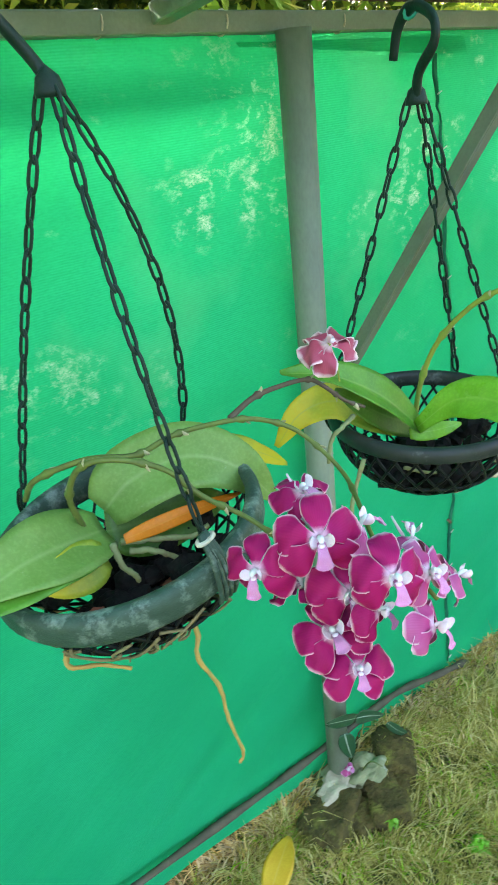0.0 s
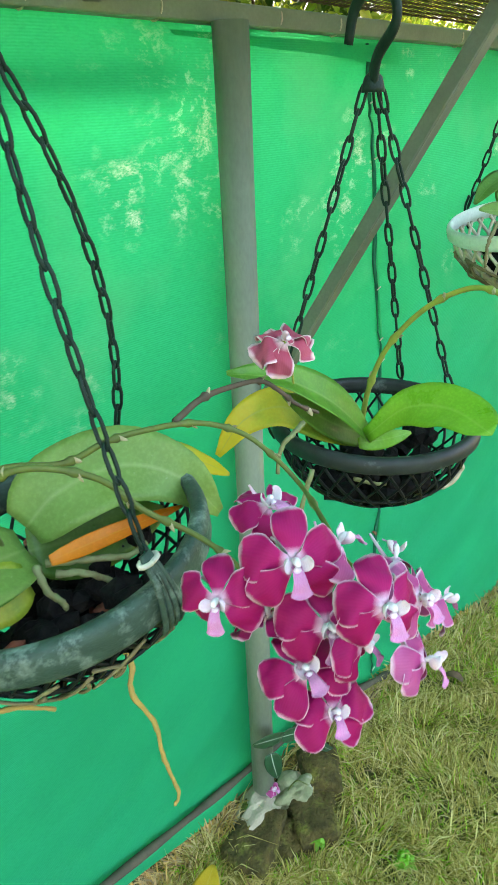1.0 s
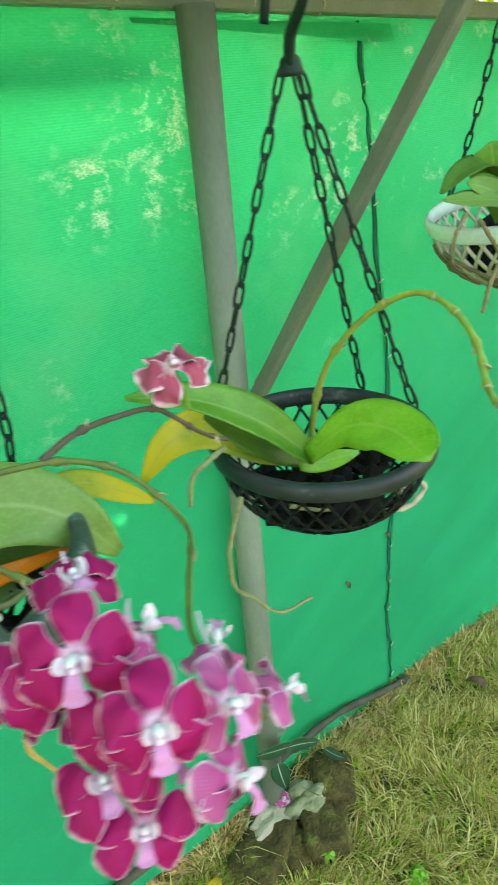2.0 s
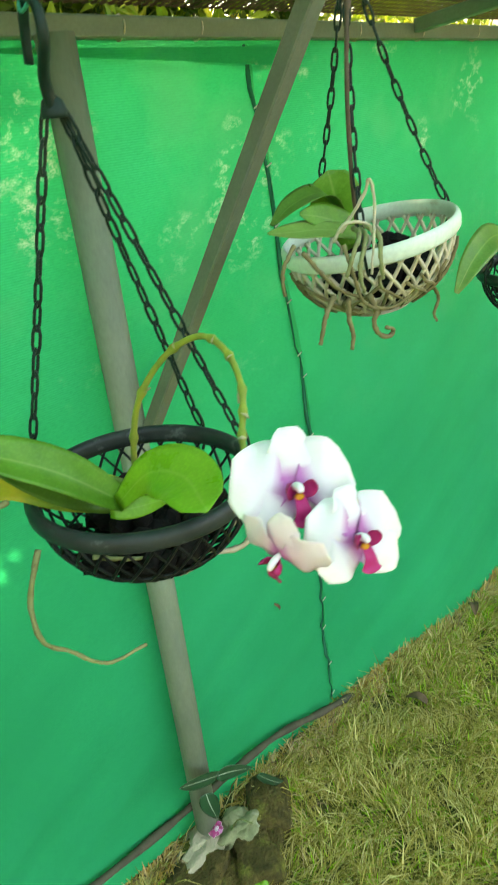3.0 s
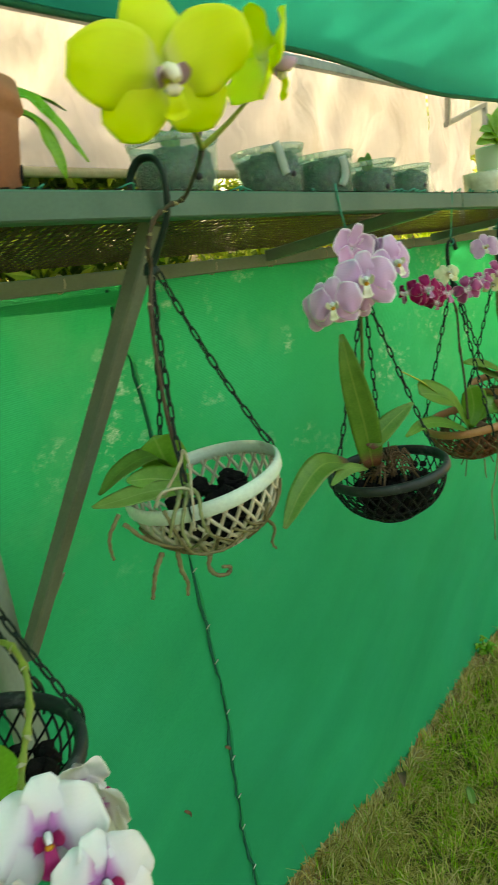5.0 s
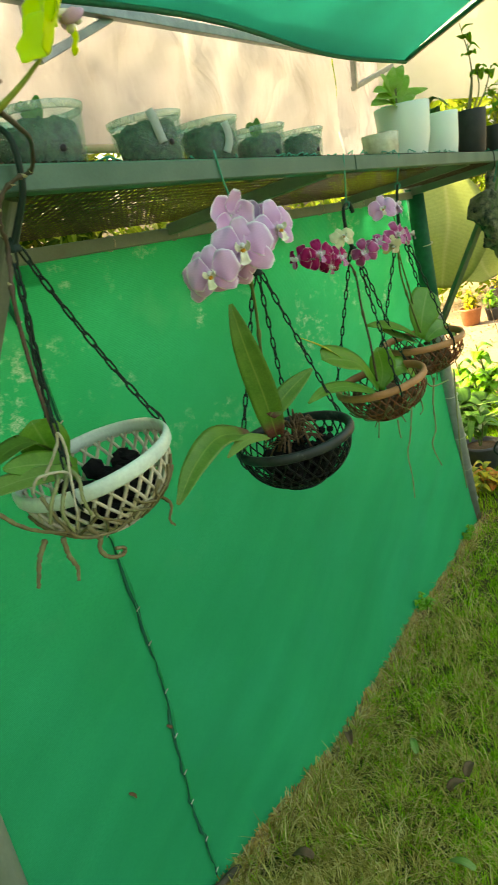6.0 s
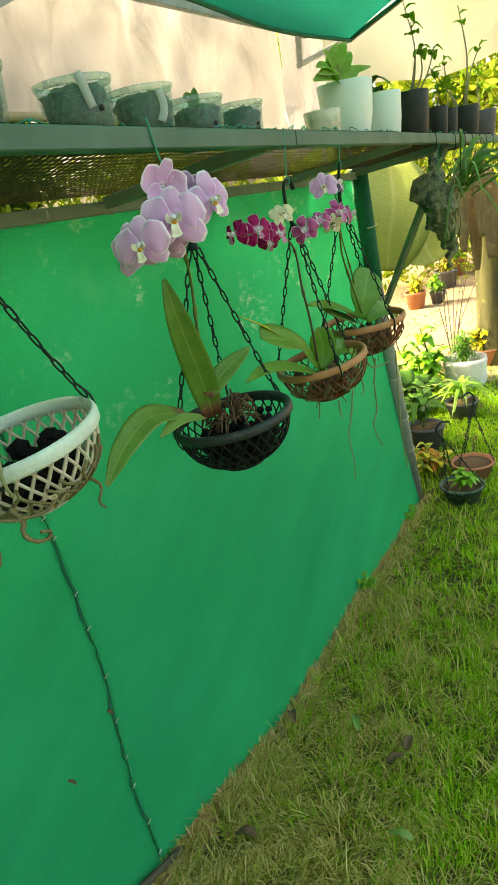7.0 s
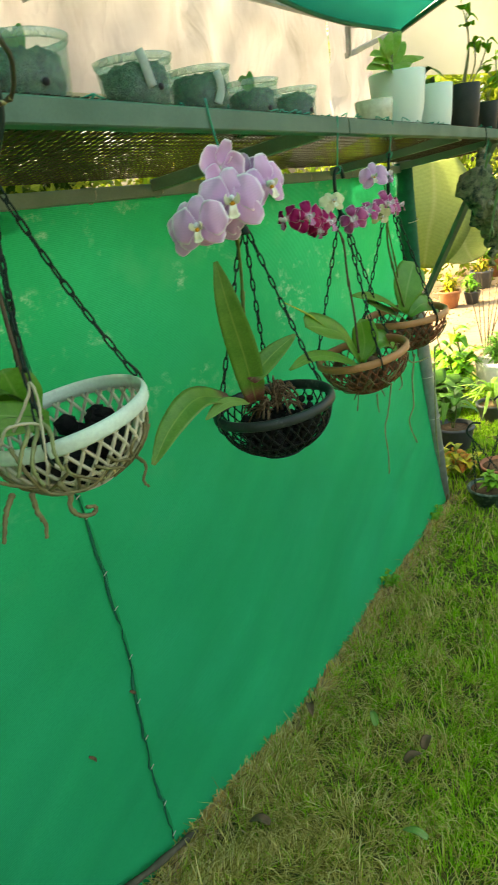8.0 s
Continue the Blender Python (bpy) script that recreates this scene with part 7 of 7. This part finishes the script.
def chain_set(x, y, z, r, apex, hook, ob):
    for k in range(3):
        a = 0.6 + k * 2.094
        bm = bmesh.new()
        chain_mesh(bm, Vector(apex), Vector((x + r * math.cos(a), y + r * math.sin(a), z)), Vector(), 0.016, 0.0016, 0.010, 0.004)
        part("chain", bm, CHAIN_MAT, ob)
    bm = bmesh.new()
    tube(bm, glide([apex, *hook], 5), 0.005, 6)
    part("hook", bm, CHAIN_MAT, ob)


gp = (3.409, 0.658, 0.0)
pot_a = ground_pot(gp[0], gp[1], 0.07, 0.10, 0.085, DARK_GREEN_PLASTIC, "green hanging pot set down on the turf", "hanging_pot")
chain_set(gp[0], gp[1], 0.085, 0.10, (gp[0] - 0.03, gp[1] + 0.07, 0.33), [(gp[0] - 0.05, gp[1] + 0.09, 0.37), (gp[0] - 0.04, gp[1] + 0.07, 0.41), (gp[0] + 0.0, gp[1] + 0.04, 0.40)], pot_a)
leafy((gp[0], gp[1], 0.07), "trailing bright green plant in the hanging pot", 9, 0.09, 0.035, L_BRIGHT, 101, "trailing_plant", STEM_GREEN, 1.2, 0.07, stems=3)
tpp = (3.683, 0.669, 0.0)
pot_b = ground_pot(tpp[0], tpp[1], 0.075, 0.105, 0.085, TERRACOTTA, "terracotta hanging pot set down on the turf", "hanging_pot")
chain_set(tpp[0], tpp[1], 0.085, 0.105, (tpp[0] + 0.02, tpp[1] - 0.01, 0.36), [(tpp[0] + 0.02, tpp[1] - 0.02, 0.42), (tpp[0] + 0.0, tpp[1], 0.45), (tpp[0] - 0.03, tpp[1] + 0.03, 0.43)], pot_b)
gy = (4.039, 1.011, 0.0)
ground_pot(gy[0], gy[1], 0.085, 0.108, 0.14, GREY_POT, "large dark grey garden pot with a young plant")
leafy((gy[0], gy[1], 0.12), "young broad-leaved plant in the grey pot", 7, 0.24, 0.06, L_GREEN, 102, "leafy_plant", STEM_GREEN, 0.5, 0.15, stems=2)
cr = (3.707, 0.913, 0.0)
leafy((cr[0], cr[1], 0.0), "croton with red leaves in the turf", 9, 0.13, 0.035, L_CROTON, 103, "croton", STEM_BROWN, 1.2, 0.08, stems=4)
leafy((cr[0] - 0.05, cr[1] - 0.02, 0.0), "low plant with yellow-green leaves beside the croton", 7, 0.18, 0.04, L_YELLOWING, 123, "leafy_plant", STEM_LIME, 1.2, 0.08, stems=4)
p2 = (4.554, 0.919, 0.0)
ground_pot(p2[0], p2[1], 0.075, 0.10, 0.11, GREY_POT, "grey-green pot with strap leaves")
leafy((p2[0], p2[1], 0.10), "spider plant with arching pale leaves in a pot", 14, 0.10, 0.025, L_VARIEGATED, 104, "spider_plant", STEM_GREEN, 0.9, 0.24, stems=2)
bag = (5.233, 1.049, 0.0)
bm = bmesh.new()
lathe(bm, [(0, 0), (0.13, 0.0), (0.15, 0.04), (0.145, 0.10), (0.15, 0.17), (0.145, 0.20), (0.13, 0.17), (0, 0.16)], Matrix.Translation((bag[0], bag[1], 0)), 40)
for v in bm.verts:
    v.co += Vector((noise.noise(v.co * 14), noise.noise(v.co * 14 + Vector((5, 0, 0))), 0.4 * noise.noise(v.co * 12))) * 0.022
whole("grow_bag", bm, WHITE_BAG, "crumpled white grow bag with an herb in it", "grow bag", "", "", True, (bag[0], bag[1], 0))
leafy((bag[0], bag[1], 0.15), "feathery herb growing in the white bag", 26, 0.24, 0.012, L_GREEN, 105, "herb", STEM_GREEN, 0.8, 0.12, stems=7)
pl = (5.11, 1.32, 0.0)
leafy((pl[0], pl[1], 0.0), "leafy shrub with yellow-green leaves", 11, 0.46, 0.085, L_BRIGHT, 106, "shrub", STEM_GREEN, 0.7, 0.15, stems=5)
leafy((pl[0] - 0.5, pl[1] - 0.05, 0.0), "low dark-leaved plant by the post", 9, 0.22, 0.11, L_DEEP, 107, "shrub", STEM_GREEN, 1.2, 0.2, stems=4)
for i, (x, y, r, h, mat) in enumerate(((8.1, 2.25, 0.12, 0.19, TERRACOTTA), (8.3, 2.05, 0.09, 0.14, GREY_POT), (5.75, 1.02, 0.12, 0.13, TERRACOTTA), (9.6, 1.55, 0.22, 0.17, TERRACOTTA), (9.3, 2.2, 0.14, 0.22, GREY_POT), (10.2, 2.3, 0.16, 0.25, TERRACOTTA))):
    ground_pot(x, y, r * 0.75, r, h, mat, "sunlit garden pot on bare soil")
    leafy((x, y, h * 0.8), "small shrub in a garden pot", 14, 0.22, 0.045, L_BRIGHT if i % 2 else L_YELLOWING, 110 + i, "potted_shrub", STEM_BROWN, 0.8, 0.09, stems=5, group="potted shrubs in the garden")
# thin bare shrub
tw = thing("bare_shrub", (5.6, 1.22, 0.0), "thin twiggy shrub with few leaves", "shrub")
rnd = random.Random(15)
for k in range(8):
    a = rnd.uniform(0, 6.283)
    q = Vector((math.cos(a), math.sin(a), 0))
    bm = bmesh.new()
    tube(bm, glide([Vector((5.6, 1.22, 0)), Vector((5.6, 1.22, 0.35)) + q * 0.06, Vector((5.6, 1.22, rnd.uniform(0.7, 1.25))) + q * rnd.uniform(0.1, 0.28)], 6), lambda s: 0.005 * (1 - 0.7 * s), 5)
    part("branch", bm, TRUNK, tw)

# banana plant
bn = thing("banana_plant", (4.6, 1.25, 0.0), "banana plant with broad torn leaves and dry hanging ones", "banana plant")
c = bn.location
bm = bmesh.new()
tube(bm, glide([(5.8, 0.953, -0.05), (5.8, 0.953, 0.8), (5.7, 0.929, 1.036), (5.4, 0.957, 1.403)], 6), lambda s: 0.13 - 0.05 * s, 14)
part("trunk", bm, BANANA_STEM, bn)
for pts, w, mt2 in (([(4.7, 1.295, 1.564), (4.55, 1.243, 1.343), (4.5, 1.269, 1.158), (4.5, 1.306, 0.961)], 0.46, L_BANANA), ([(4.9, 1.331, 1.493), (4.8, 1.195, 1.246), (4.75, 1.127, 1.039), (4.7, 1.067, 0.955)], 0.40, L_BANANA), ([(5.0, 1.359, 1.526), (4.9, 1.444, 1.477), (4.9, 1.515, 1.349), (4.9, 1.559, 1.139)], 0.42, L_BANANA), *[([Vector(p) + Vector((0.05 * q, -0.09 * q + 0.03 * (i % 2), 0.10 * math.sin(q * 5 + i))) for p in pts], 0.085, DRY_BANANA) for i, pts in enumerate(([(4.9, 0.879, 1.485), (4.9, 0.874, 1.258), (4.9, 0.872, 0.989)], [(5.1, 0.822, 1.466), (5.1, 0.815, 1.231), (5.1, 0.812, 0.917)], [(5.0, 0.738, 1.425), (5.0, 0.73, 1.228), (5.0, 0.739, 0.994)])) for q in (-0.6, 0.5)]):
    leaf(bn, pts, w, mt2, (-0.8, -0.5, 0.25), 0.22, "", lambda v: max(0.1, math.sin(math.pi * min(1, 0.1 + 0.86 * v)) ** 0.5), 0.004, 8)


# trees and hedges: trunk, limbs and a crown of many leaves
def leaf_cloud(name, blobs, n, size, mat, parent, seed, label=""):
    """Many small pointed leaves, scattered through uneven clumps."""
    rs = np.random.RandomState(seed)
    bl = np.array(blobs)
    w = bl[:, 3] ** 2
    pick = bl[rs.choice(len(blobs), n, p=w / w.sum())]

    def unit(v):
        return v / np.linalg.norm(v, axis=1, keepdims=True)

    d = unit(rs.normal(size=(n, 3)))
    p = pick[:, :3] + d * (pick[:, 3] * rs.uniform(0.45, 1.0, n) ** 0.6)[:, None] * np.array((1, 1, 0.8))
    a = unit(rs.normal(size=(n, 3)))
    b = unit(np.cross(a, rs.normal(size=(n, 3))))
    s = (size * rs.uniform(0.6, 1.3, n))[:, None]
    up = np.cross(a, b) * s * 0.12
    vs = np.stack([p - a * s, p + b * s * 0.36 + up, p + a * s, p - b * s * 0.36 + up], 1).reshape(-1, 3)
    k = np.arange(n)[:, None] * 4
    fs = np.concatenate([k + np.array((0, 1, 2)), k + np.array((0, 2, 3))], 0).tolist()
    me = bpy.data.meshes.new(name)
    at = base_of(parent) if parent else Vector()
    me.from_pydata((vs - np.array(at)).tolist(), [], fs)
    me.materials.append(mat)
    ob = new(name, me)
    if parent:
        ob.parent = parent
    return tagged(ob, label) if label else ob


def tree(x, y, h, spread, seed, n, size, mat, label, low=0.5, name="tree"):
    rnd = random.Random(seed)
    ob = thing(name, (x, y, 0), label, "tree", "trees beyond the net")
    bm = bmesh.new()
    top = Vector((x + rnd.uniform(-0.2, 0.2), y, h * 0.7))
    tube(bm, glide([(x, y, -0.05), (x + rnd.uniform(-0.08, 0.08), y, h * 0.35), top], 8), lambda s: h * 0.028 * (1 - 0.65 * s), 10)
    part("trunk", bm, TRUNK, ob)
    blobs = []
    for k in range(9):
        a, q = k * 2.4, rnd.uniform(low, 0.95)
        e = Vector((x + math.cos(a) * spread * rnd.uniform(0.4, 1), y + math.sin(a) * spread * rnd.uniform(0.4, 1), h * q))
        s = Vector((x, y, h * 0.35)).lerp(top, rnd.uniform(0.2, 1))
        bm = bmesh.new()
        tube(bm, glide([s, s.lerp(e, 0.5) + Vector((0, 0, 0.1)), e], 5), lambda t: h * 0.010 * (1 - 0.7 * t), 6)
        part("limb", bm, TRUNK, ob)
        blobs.append((e.x, e.y, e.z, spread * rnd.uniform(0.28, 0.5)))
        f = s.lerp(e, 0.6)
        blobs.append((f.x, f.y, f.z, spread * rnd.uniform(0.2, 0.36)))
    leaf_cloud("crown", blobs, n, size, mat, ob, seed)
    return ob


tree(-1.6, 6.2, 3.6, 1.5, 201, 3200, 0.055, TREE_LEAF, "leafy tree close behind the green net", 0.35)
tree(0.6, 6.6, 3.9, 1.6, 202, 3200, 0.055, TREE_LEAF, "leafy tree close behind the green net", 0.35)
tree(2.2, 7.0, 3.8, 1.5, 203, 2400, 0.06, TREE_LEAF, "leafy tree beyond the tarpaulin", 0.4)
# Extra tree, its crown out of view, put here to block sun from the net
tree(0.85, 6.4, 5.3, 1.8, 206, 9000, 0.060, TREE_LEAF, "unseen tall tree added to shade the net", 0.70)
tree(-4.5, 4.0, 4.5, 2.0, 205, 6000, 0.07, TREE_LEAF, "garden tree behind the net", 0.3)
# Only its top shows; the unseen lower rows are added to block sun
back_hedge = thing("hedge", (0.2, 1.9, 0), "dense leafy hedge behind the net, hidden rows added to block sun", "hedge", "", "stuff")
leaf_cloud("foliage", [(-2.2 + 0.28 * k, 1.95 + 0.2 * math.sin(k * 1.7), 0.35 + 0.30 * (k % 4), 0.46) for k in range(22)], 73000, 0.058, TREE_LEAF, back_hedge, 303)
leaf_cloud("foliage", [(-2.2 + 0.26 * k, 2.0 + 0.25 * math.sin(k * 2.3), 1.50 + 0.22 * (k % 3), 0.40) for k in range(24)], 12000, 0.034, LIME_LEAF, back_hedge, 304)
leaf_cloud("foliage", [(-2.1 + 0.26 * k, 2.15 + 0.2 * math.sin(k * 1.9), 1.50 + 0.26 * (k % 3), 0.36) for k in range(17)], 22500, 0.036, TREE_LEAF, back_hedge, 306)
leaf_cloud("foliage", [(-2.2 + 0.28 * k, 1.9 + 0.15 * math.sin(k * 1.3), 0.62 + 0.12 * (k % 2), 0.34) for k in range(22)], 27000, 0.05, TREE_LEAF, back_hedge, 305)
leaf_cloud("foliage", [(-2.2 + 0.2 * k, 2.05 + 0.1 * math.sin(k * 2.9), 1.96 + 0.06 * (k % 2), 0.30) for k in range(22)], 20000, 0.036, TREE_LEAF, back_hedge, 307)
bm = bmesh.new()
for k in range(14):
    x = -2.0 + 0.34 * k
    tube(bm, glide([(x, 2.0, -0.03), (x + 0.05, 1.98, 0.8), (x - 0.04 + 0.1 * math.sin(k), 2.0, 1.9)], 5), lambda s: 0.018 * (1 - 0.7 * s), 6)
part("stems", bm, TRUNK, back_hedge)
hedge = thing("hedge", (10.5, 3.0, 0), "sunlit yellow-green shrubs along the far edge of the garden", "hedge", "", "stuff")
leaf_cloud("foliage", [(9.0 + 0.55 * k, 3.4 - 0.42 * k, 0.55 + 0.25 * math.sin(k * 2), 0.75) for k in range(12)] + [(10.2 + 0.6 * k, 4.2 - 0.45 * k, 1.4 + 0.3 * math.sin(k * 3), 0.9) for k in range(10)], 14000, 0.07, LIME_LEAF, hedge, 301)
lime = thing("lime_shrub", (5.6, 1.75, 0), "tall yellow-green shrub glowing in the sun", "shrub")
bm = bmesh.new()
tube(bm, glide([(5.6, 1.9, 0), (5.65, 1.85, 0.8), (5.6, 1.6, 1.6)], 6), 0.03, 8)
part("trunk", bm, TRUNK, lime)
leaf_cloud("crown", [(5.6, 1.7, 1.7, 0.4), (5.7, 1.3, 1.95, 0.35), (5.6, 0.9, 1.85, 0.3), (5.8, 2.1, 1.5, 0.4)], 1800, 0.075, LIME_LEAF, lime, 302)
for k, (x, y, h) in enumerate(((15, 4, 5.5), (17, 0.5, 5), (17, 12, 6), (19, -4, 6), (11, 16, 5.5), (4, 17, 6), (-4, 16, 6))):
    tree(x, y, h, 2.6, 400 + k, 3500, 0.14, TREE_LEAF if k % 2 else LIME_LEAF, "distant leafy garden tree in full sun", 0.3)

# ---- grass ----
def grass(name, n, x0, x1, y0, y1, length, width, mat, seed, keep, label, flat=0.5):
    """Blades, each a bent tapering strip, leaning in tufts."""
    rs = np.random.RandomState(seed)
    vs, fs = [], []
    px, py = rs.uniform(x0, x1, n), rs.uniform(y0, y1, n)
    for x, y, r in zip(px, py, rs.uniform(0, 1, n)):
        if r > keep(x, y):
            continue
        clump = noise.noise(Vector((x * 15, y * 15, 21))) + 0.6 * noise.noise(Vector((x * 34, y * 34, 5)))
        if r > keep(x, y) * min(1.0, max(0.16, 0.62 + 1.1 * clump)):
            continue
        z = ground_z(x, y) - 0.004
        tuft = noise.noise(Vector((x * 5, y * 5, seed))) * 3.2 + noise.noise(Vector((x * 17, y * 17, seed + 3))) * 1.6
        a = tuft * 2 + rs.normal() * 0.8
        ll = length * rs.uniform(0.5, 1.3)
        lean = min(0.95, max(0.1, flat + rs.normal() * 0.22))
        d = np.array((math.cos(a), math.sin(a)))
        s = np.array((-d[1], d[0])) * width * rs.uniform(0.6, 1.3)
        i = len(vs)
        h1, h2 = ll * 0.55 * (1 - lean * 0.55), ll * (1 - lean) * 0.9 + 0.004
        m1, m2 = d * ll * 0.45 * lean, d * ll * lean
        vs += [(x - s[0], y - s[1], z), (x + s[0], y + s[1], z), (x + m1[0] - s[0] * 0.8, y + m1[1] - s[1] * 0.8, z + h1), (x + m1[0] + s[0] * 0.8, y + m1[1] + s[1] * 0.8, z + h1), (x + m2[0], y + m2[1], z + h2)]
        fs += [(i, i + 1, i + 3, i + 2), (i + 2, i + 3, i + 4)]
    me = bpy.data.meshes.new(name)
    me.from_pydata(vs, [], fs)
    me.materials.append(mat)
    return tagged(new(name, me), label, "grass", "", "stuff")


def dry(x, y):
    near_net = smooth01(y, 0.25, 0.85)
    k = 0.70 * (1 - smooth01(x, 1.1, 1.7)) + 0.66 * near_net * (1 - 0.30 * smooth01(x, 1.4, 2.2)) - 0.12 * smooth01(x, 1.5, 2.2) + 0.42 * noise.noise(Vector((x * 3.3, y * 3.3, 8)))
    return min(1, max(0.06, 0.15 + k))


def turf(x, y, gap=0.03):
    if y > net_y(max(-1, min(3.3, x)), 0.05) - gap and x < 3.4:
        return 0.0
    if (x - 0.815) ** 2 / 0.026 + (y - 0.80) ** 2 / 0.0075 < 1:
        return 0.0
    return 1.0


grass("leaf_litter", 5000, 5.3, 11.0, 0.2, 3.2, 0.05, 0.009, G_LITTER, 16, lambda x, y: 1.0, "fallen leaves scattered over the bare soil", 0.93)
grass("straw_litter", 20000, 0.2, 3.4, 0.72, 0.91, 0.08, 0.0020, G_LITTER, 6, lambda x, y: turf(x, y, 0.008) * (1.3 - 1.25 * smooth01(net_y(x, 0.05) - y, 0.012, 0.07)), "dry straw litter along the foot of the net", 0.93)
grass("dry_grass", 16000, 0.2, 3.4, 0.70, 0.91, 0.075, 0.0018, G_SUNLIT, 17, lambda x, y: turf(x, y, 0.006) * (1.1 - 1.1 * smooth01(net_y(x, 0.05) - y, 0.015, 0.08)), "matted straw along the foot of the net, coloured as sunlit", 0.82)
grass("grass", 80000, 0.3, 2.6, -0.15, 0.92, 0.062, 0.0015, G_GREEN, 1, lambda x, y: turf(x, y) * (1.05 - 0.8 * dry(x, y)), "short green lawn grass", 0.55)
grass("dry_grass", 105000, 0.3, 2.6, -0.15, 0.92, 0.085, 0.0012, G_STRAW, 2, lambda x, y: turf(x, y) * (0.10 + 0.9 * dry(x, y)), "straw-coloured dry matted grass", 0.78)
grass("dry_grass", 12000, 0.3, 3.2, -0.1, 0.90, 0.13, 0.0015, G_STRAW, 7, lambda x, y: turf(x, y) * (0.25 + 0.75 * dry(x, y)), "long pale straw blades lying over the lawn", 0.86)
grass("grass", 30000, -2.6, 6.0, -3.0, -0.15, 0.08, 0.0022, G_GREEN, 8, lambda x, y: 1.0 - 0.5 * dry(x, y), "short green lawn grass", 0.55)
grass("dry_grass", 26000, -2.6, 6.0, -3.0, -0.15, 0.09, 0.0020, G_STRAW, 9, lambda x, y: 0.3 + 0.7 * dry(x, y), "straw-coloured dry matted grass", 0.75)
grass("grass", 26000, -2.6, 0.3, -0.15, 0.88, 0.07, 0.0018, G_GREEN, 10, lambda x, y: turf(x, y) * (1.0 - 0.5 * dry(x, y)), "short green lawn grass", 0.55)
grass("grass", 130000, 2.6, 5.8, -0.6, 1.6, 0.055, 0.0024, G_GREEN, 3, lambda x, y: turf(x, y) * (1.0 - 0.6 * dry(x, y)) * (1 - smooth01(x, 4.8, 5.8)), "short green lawn grass", 0.5)
grass("dry_grass", 34000, 2.6, 5.6, -0.6, 1.4, 0.05, 0.0010, G_STRAW, 4, lambda x, y: turf(x, y) * dry(x, y) * 0.8 * (1 - smooth01(x, 4.6, 5.6)), "straw-coloured dry matted grass", 0.75)
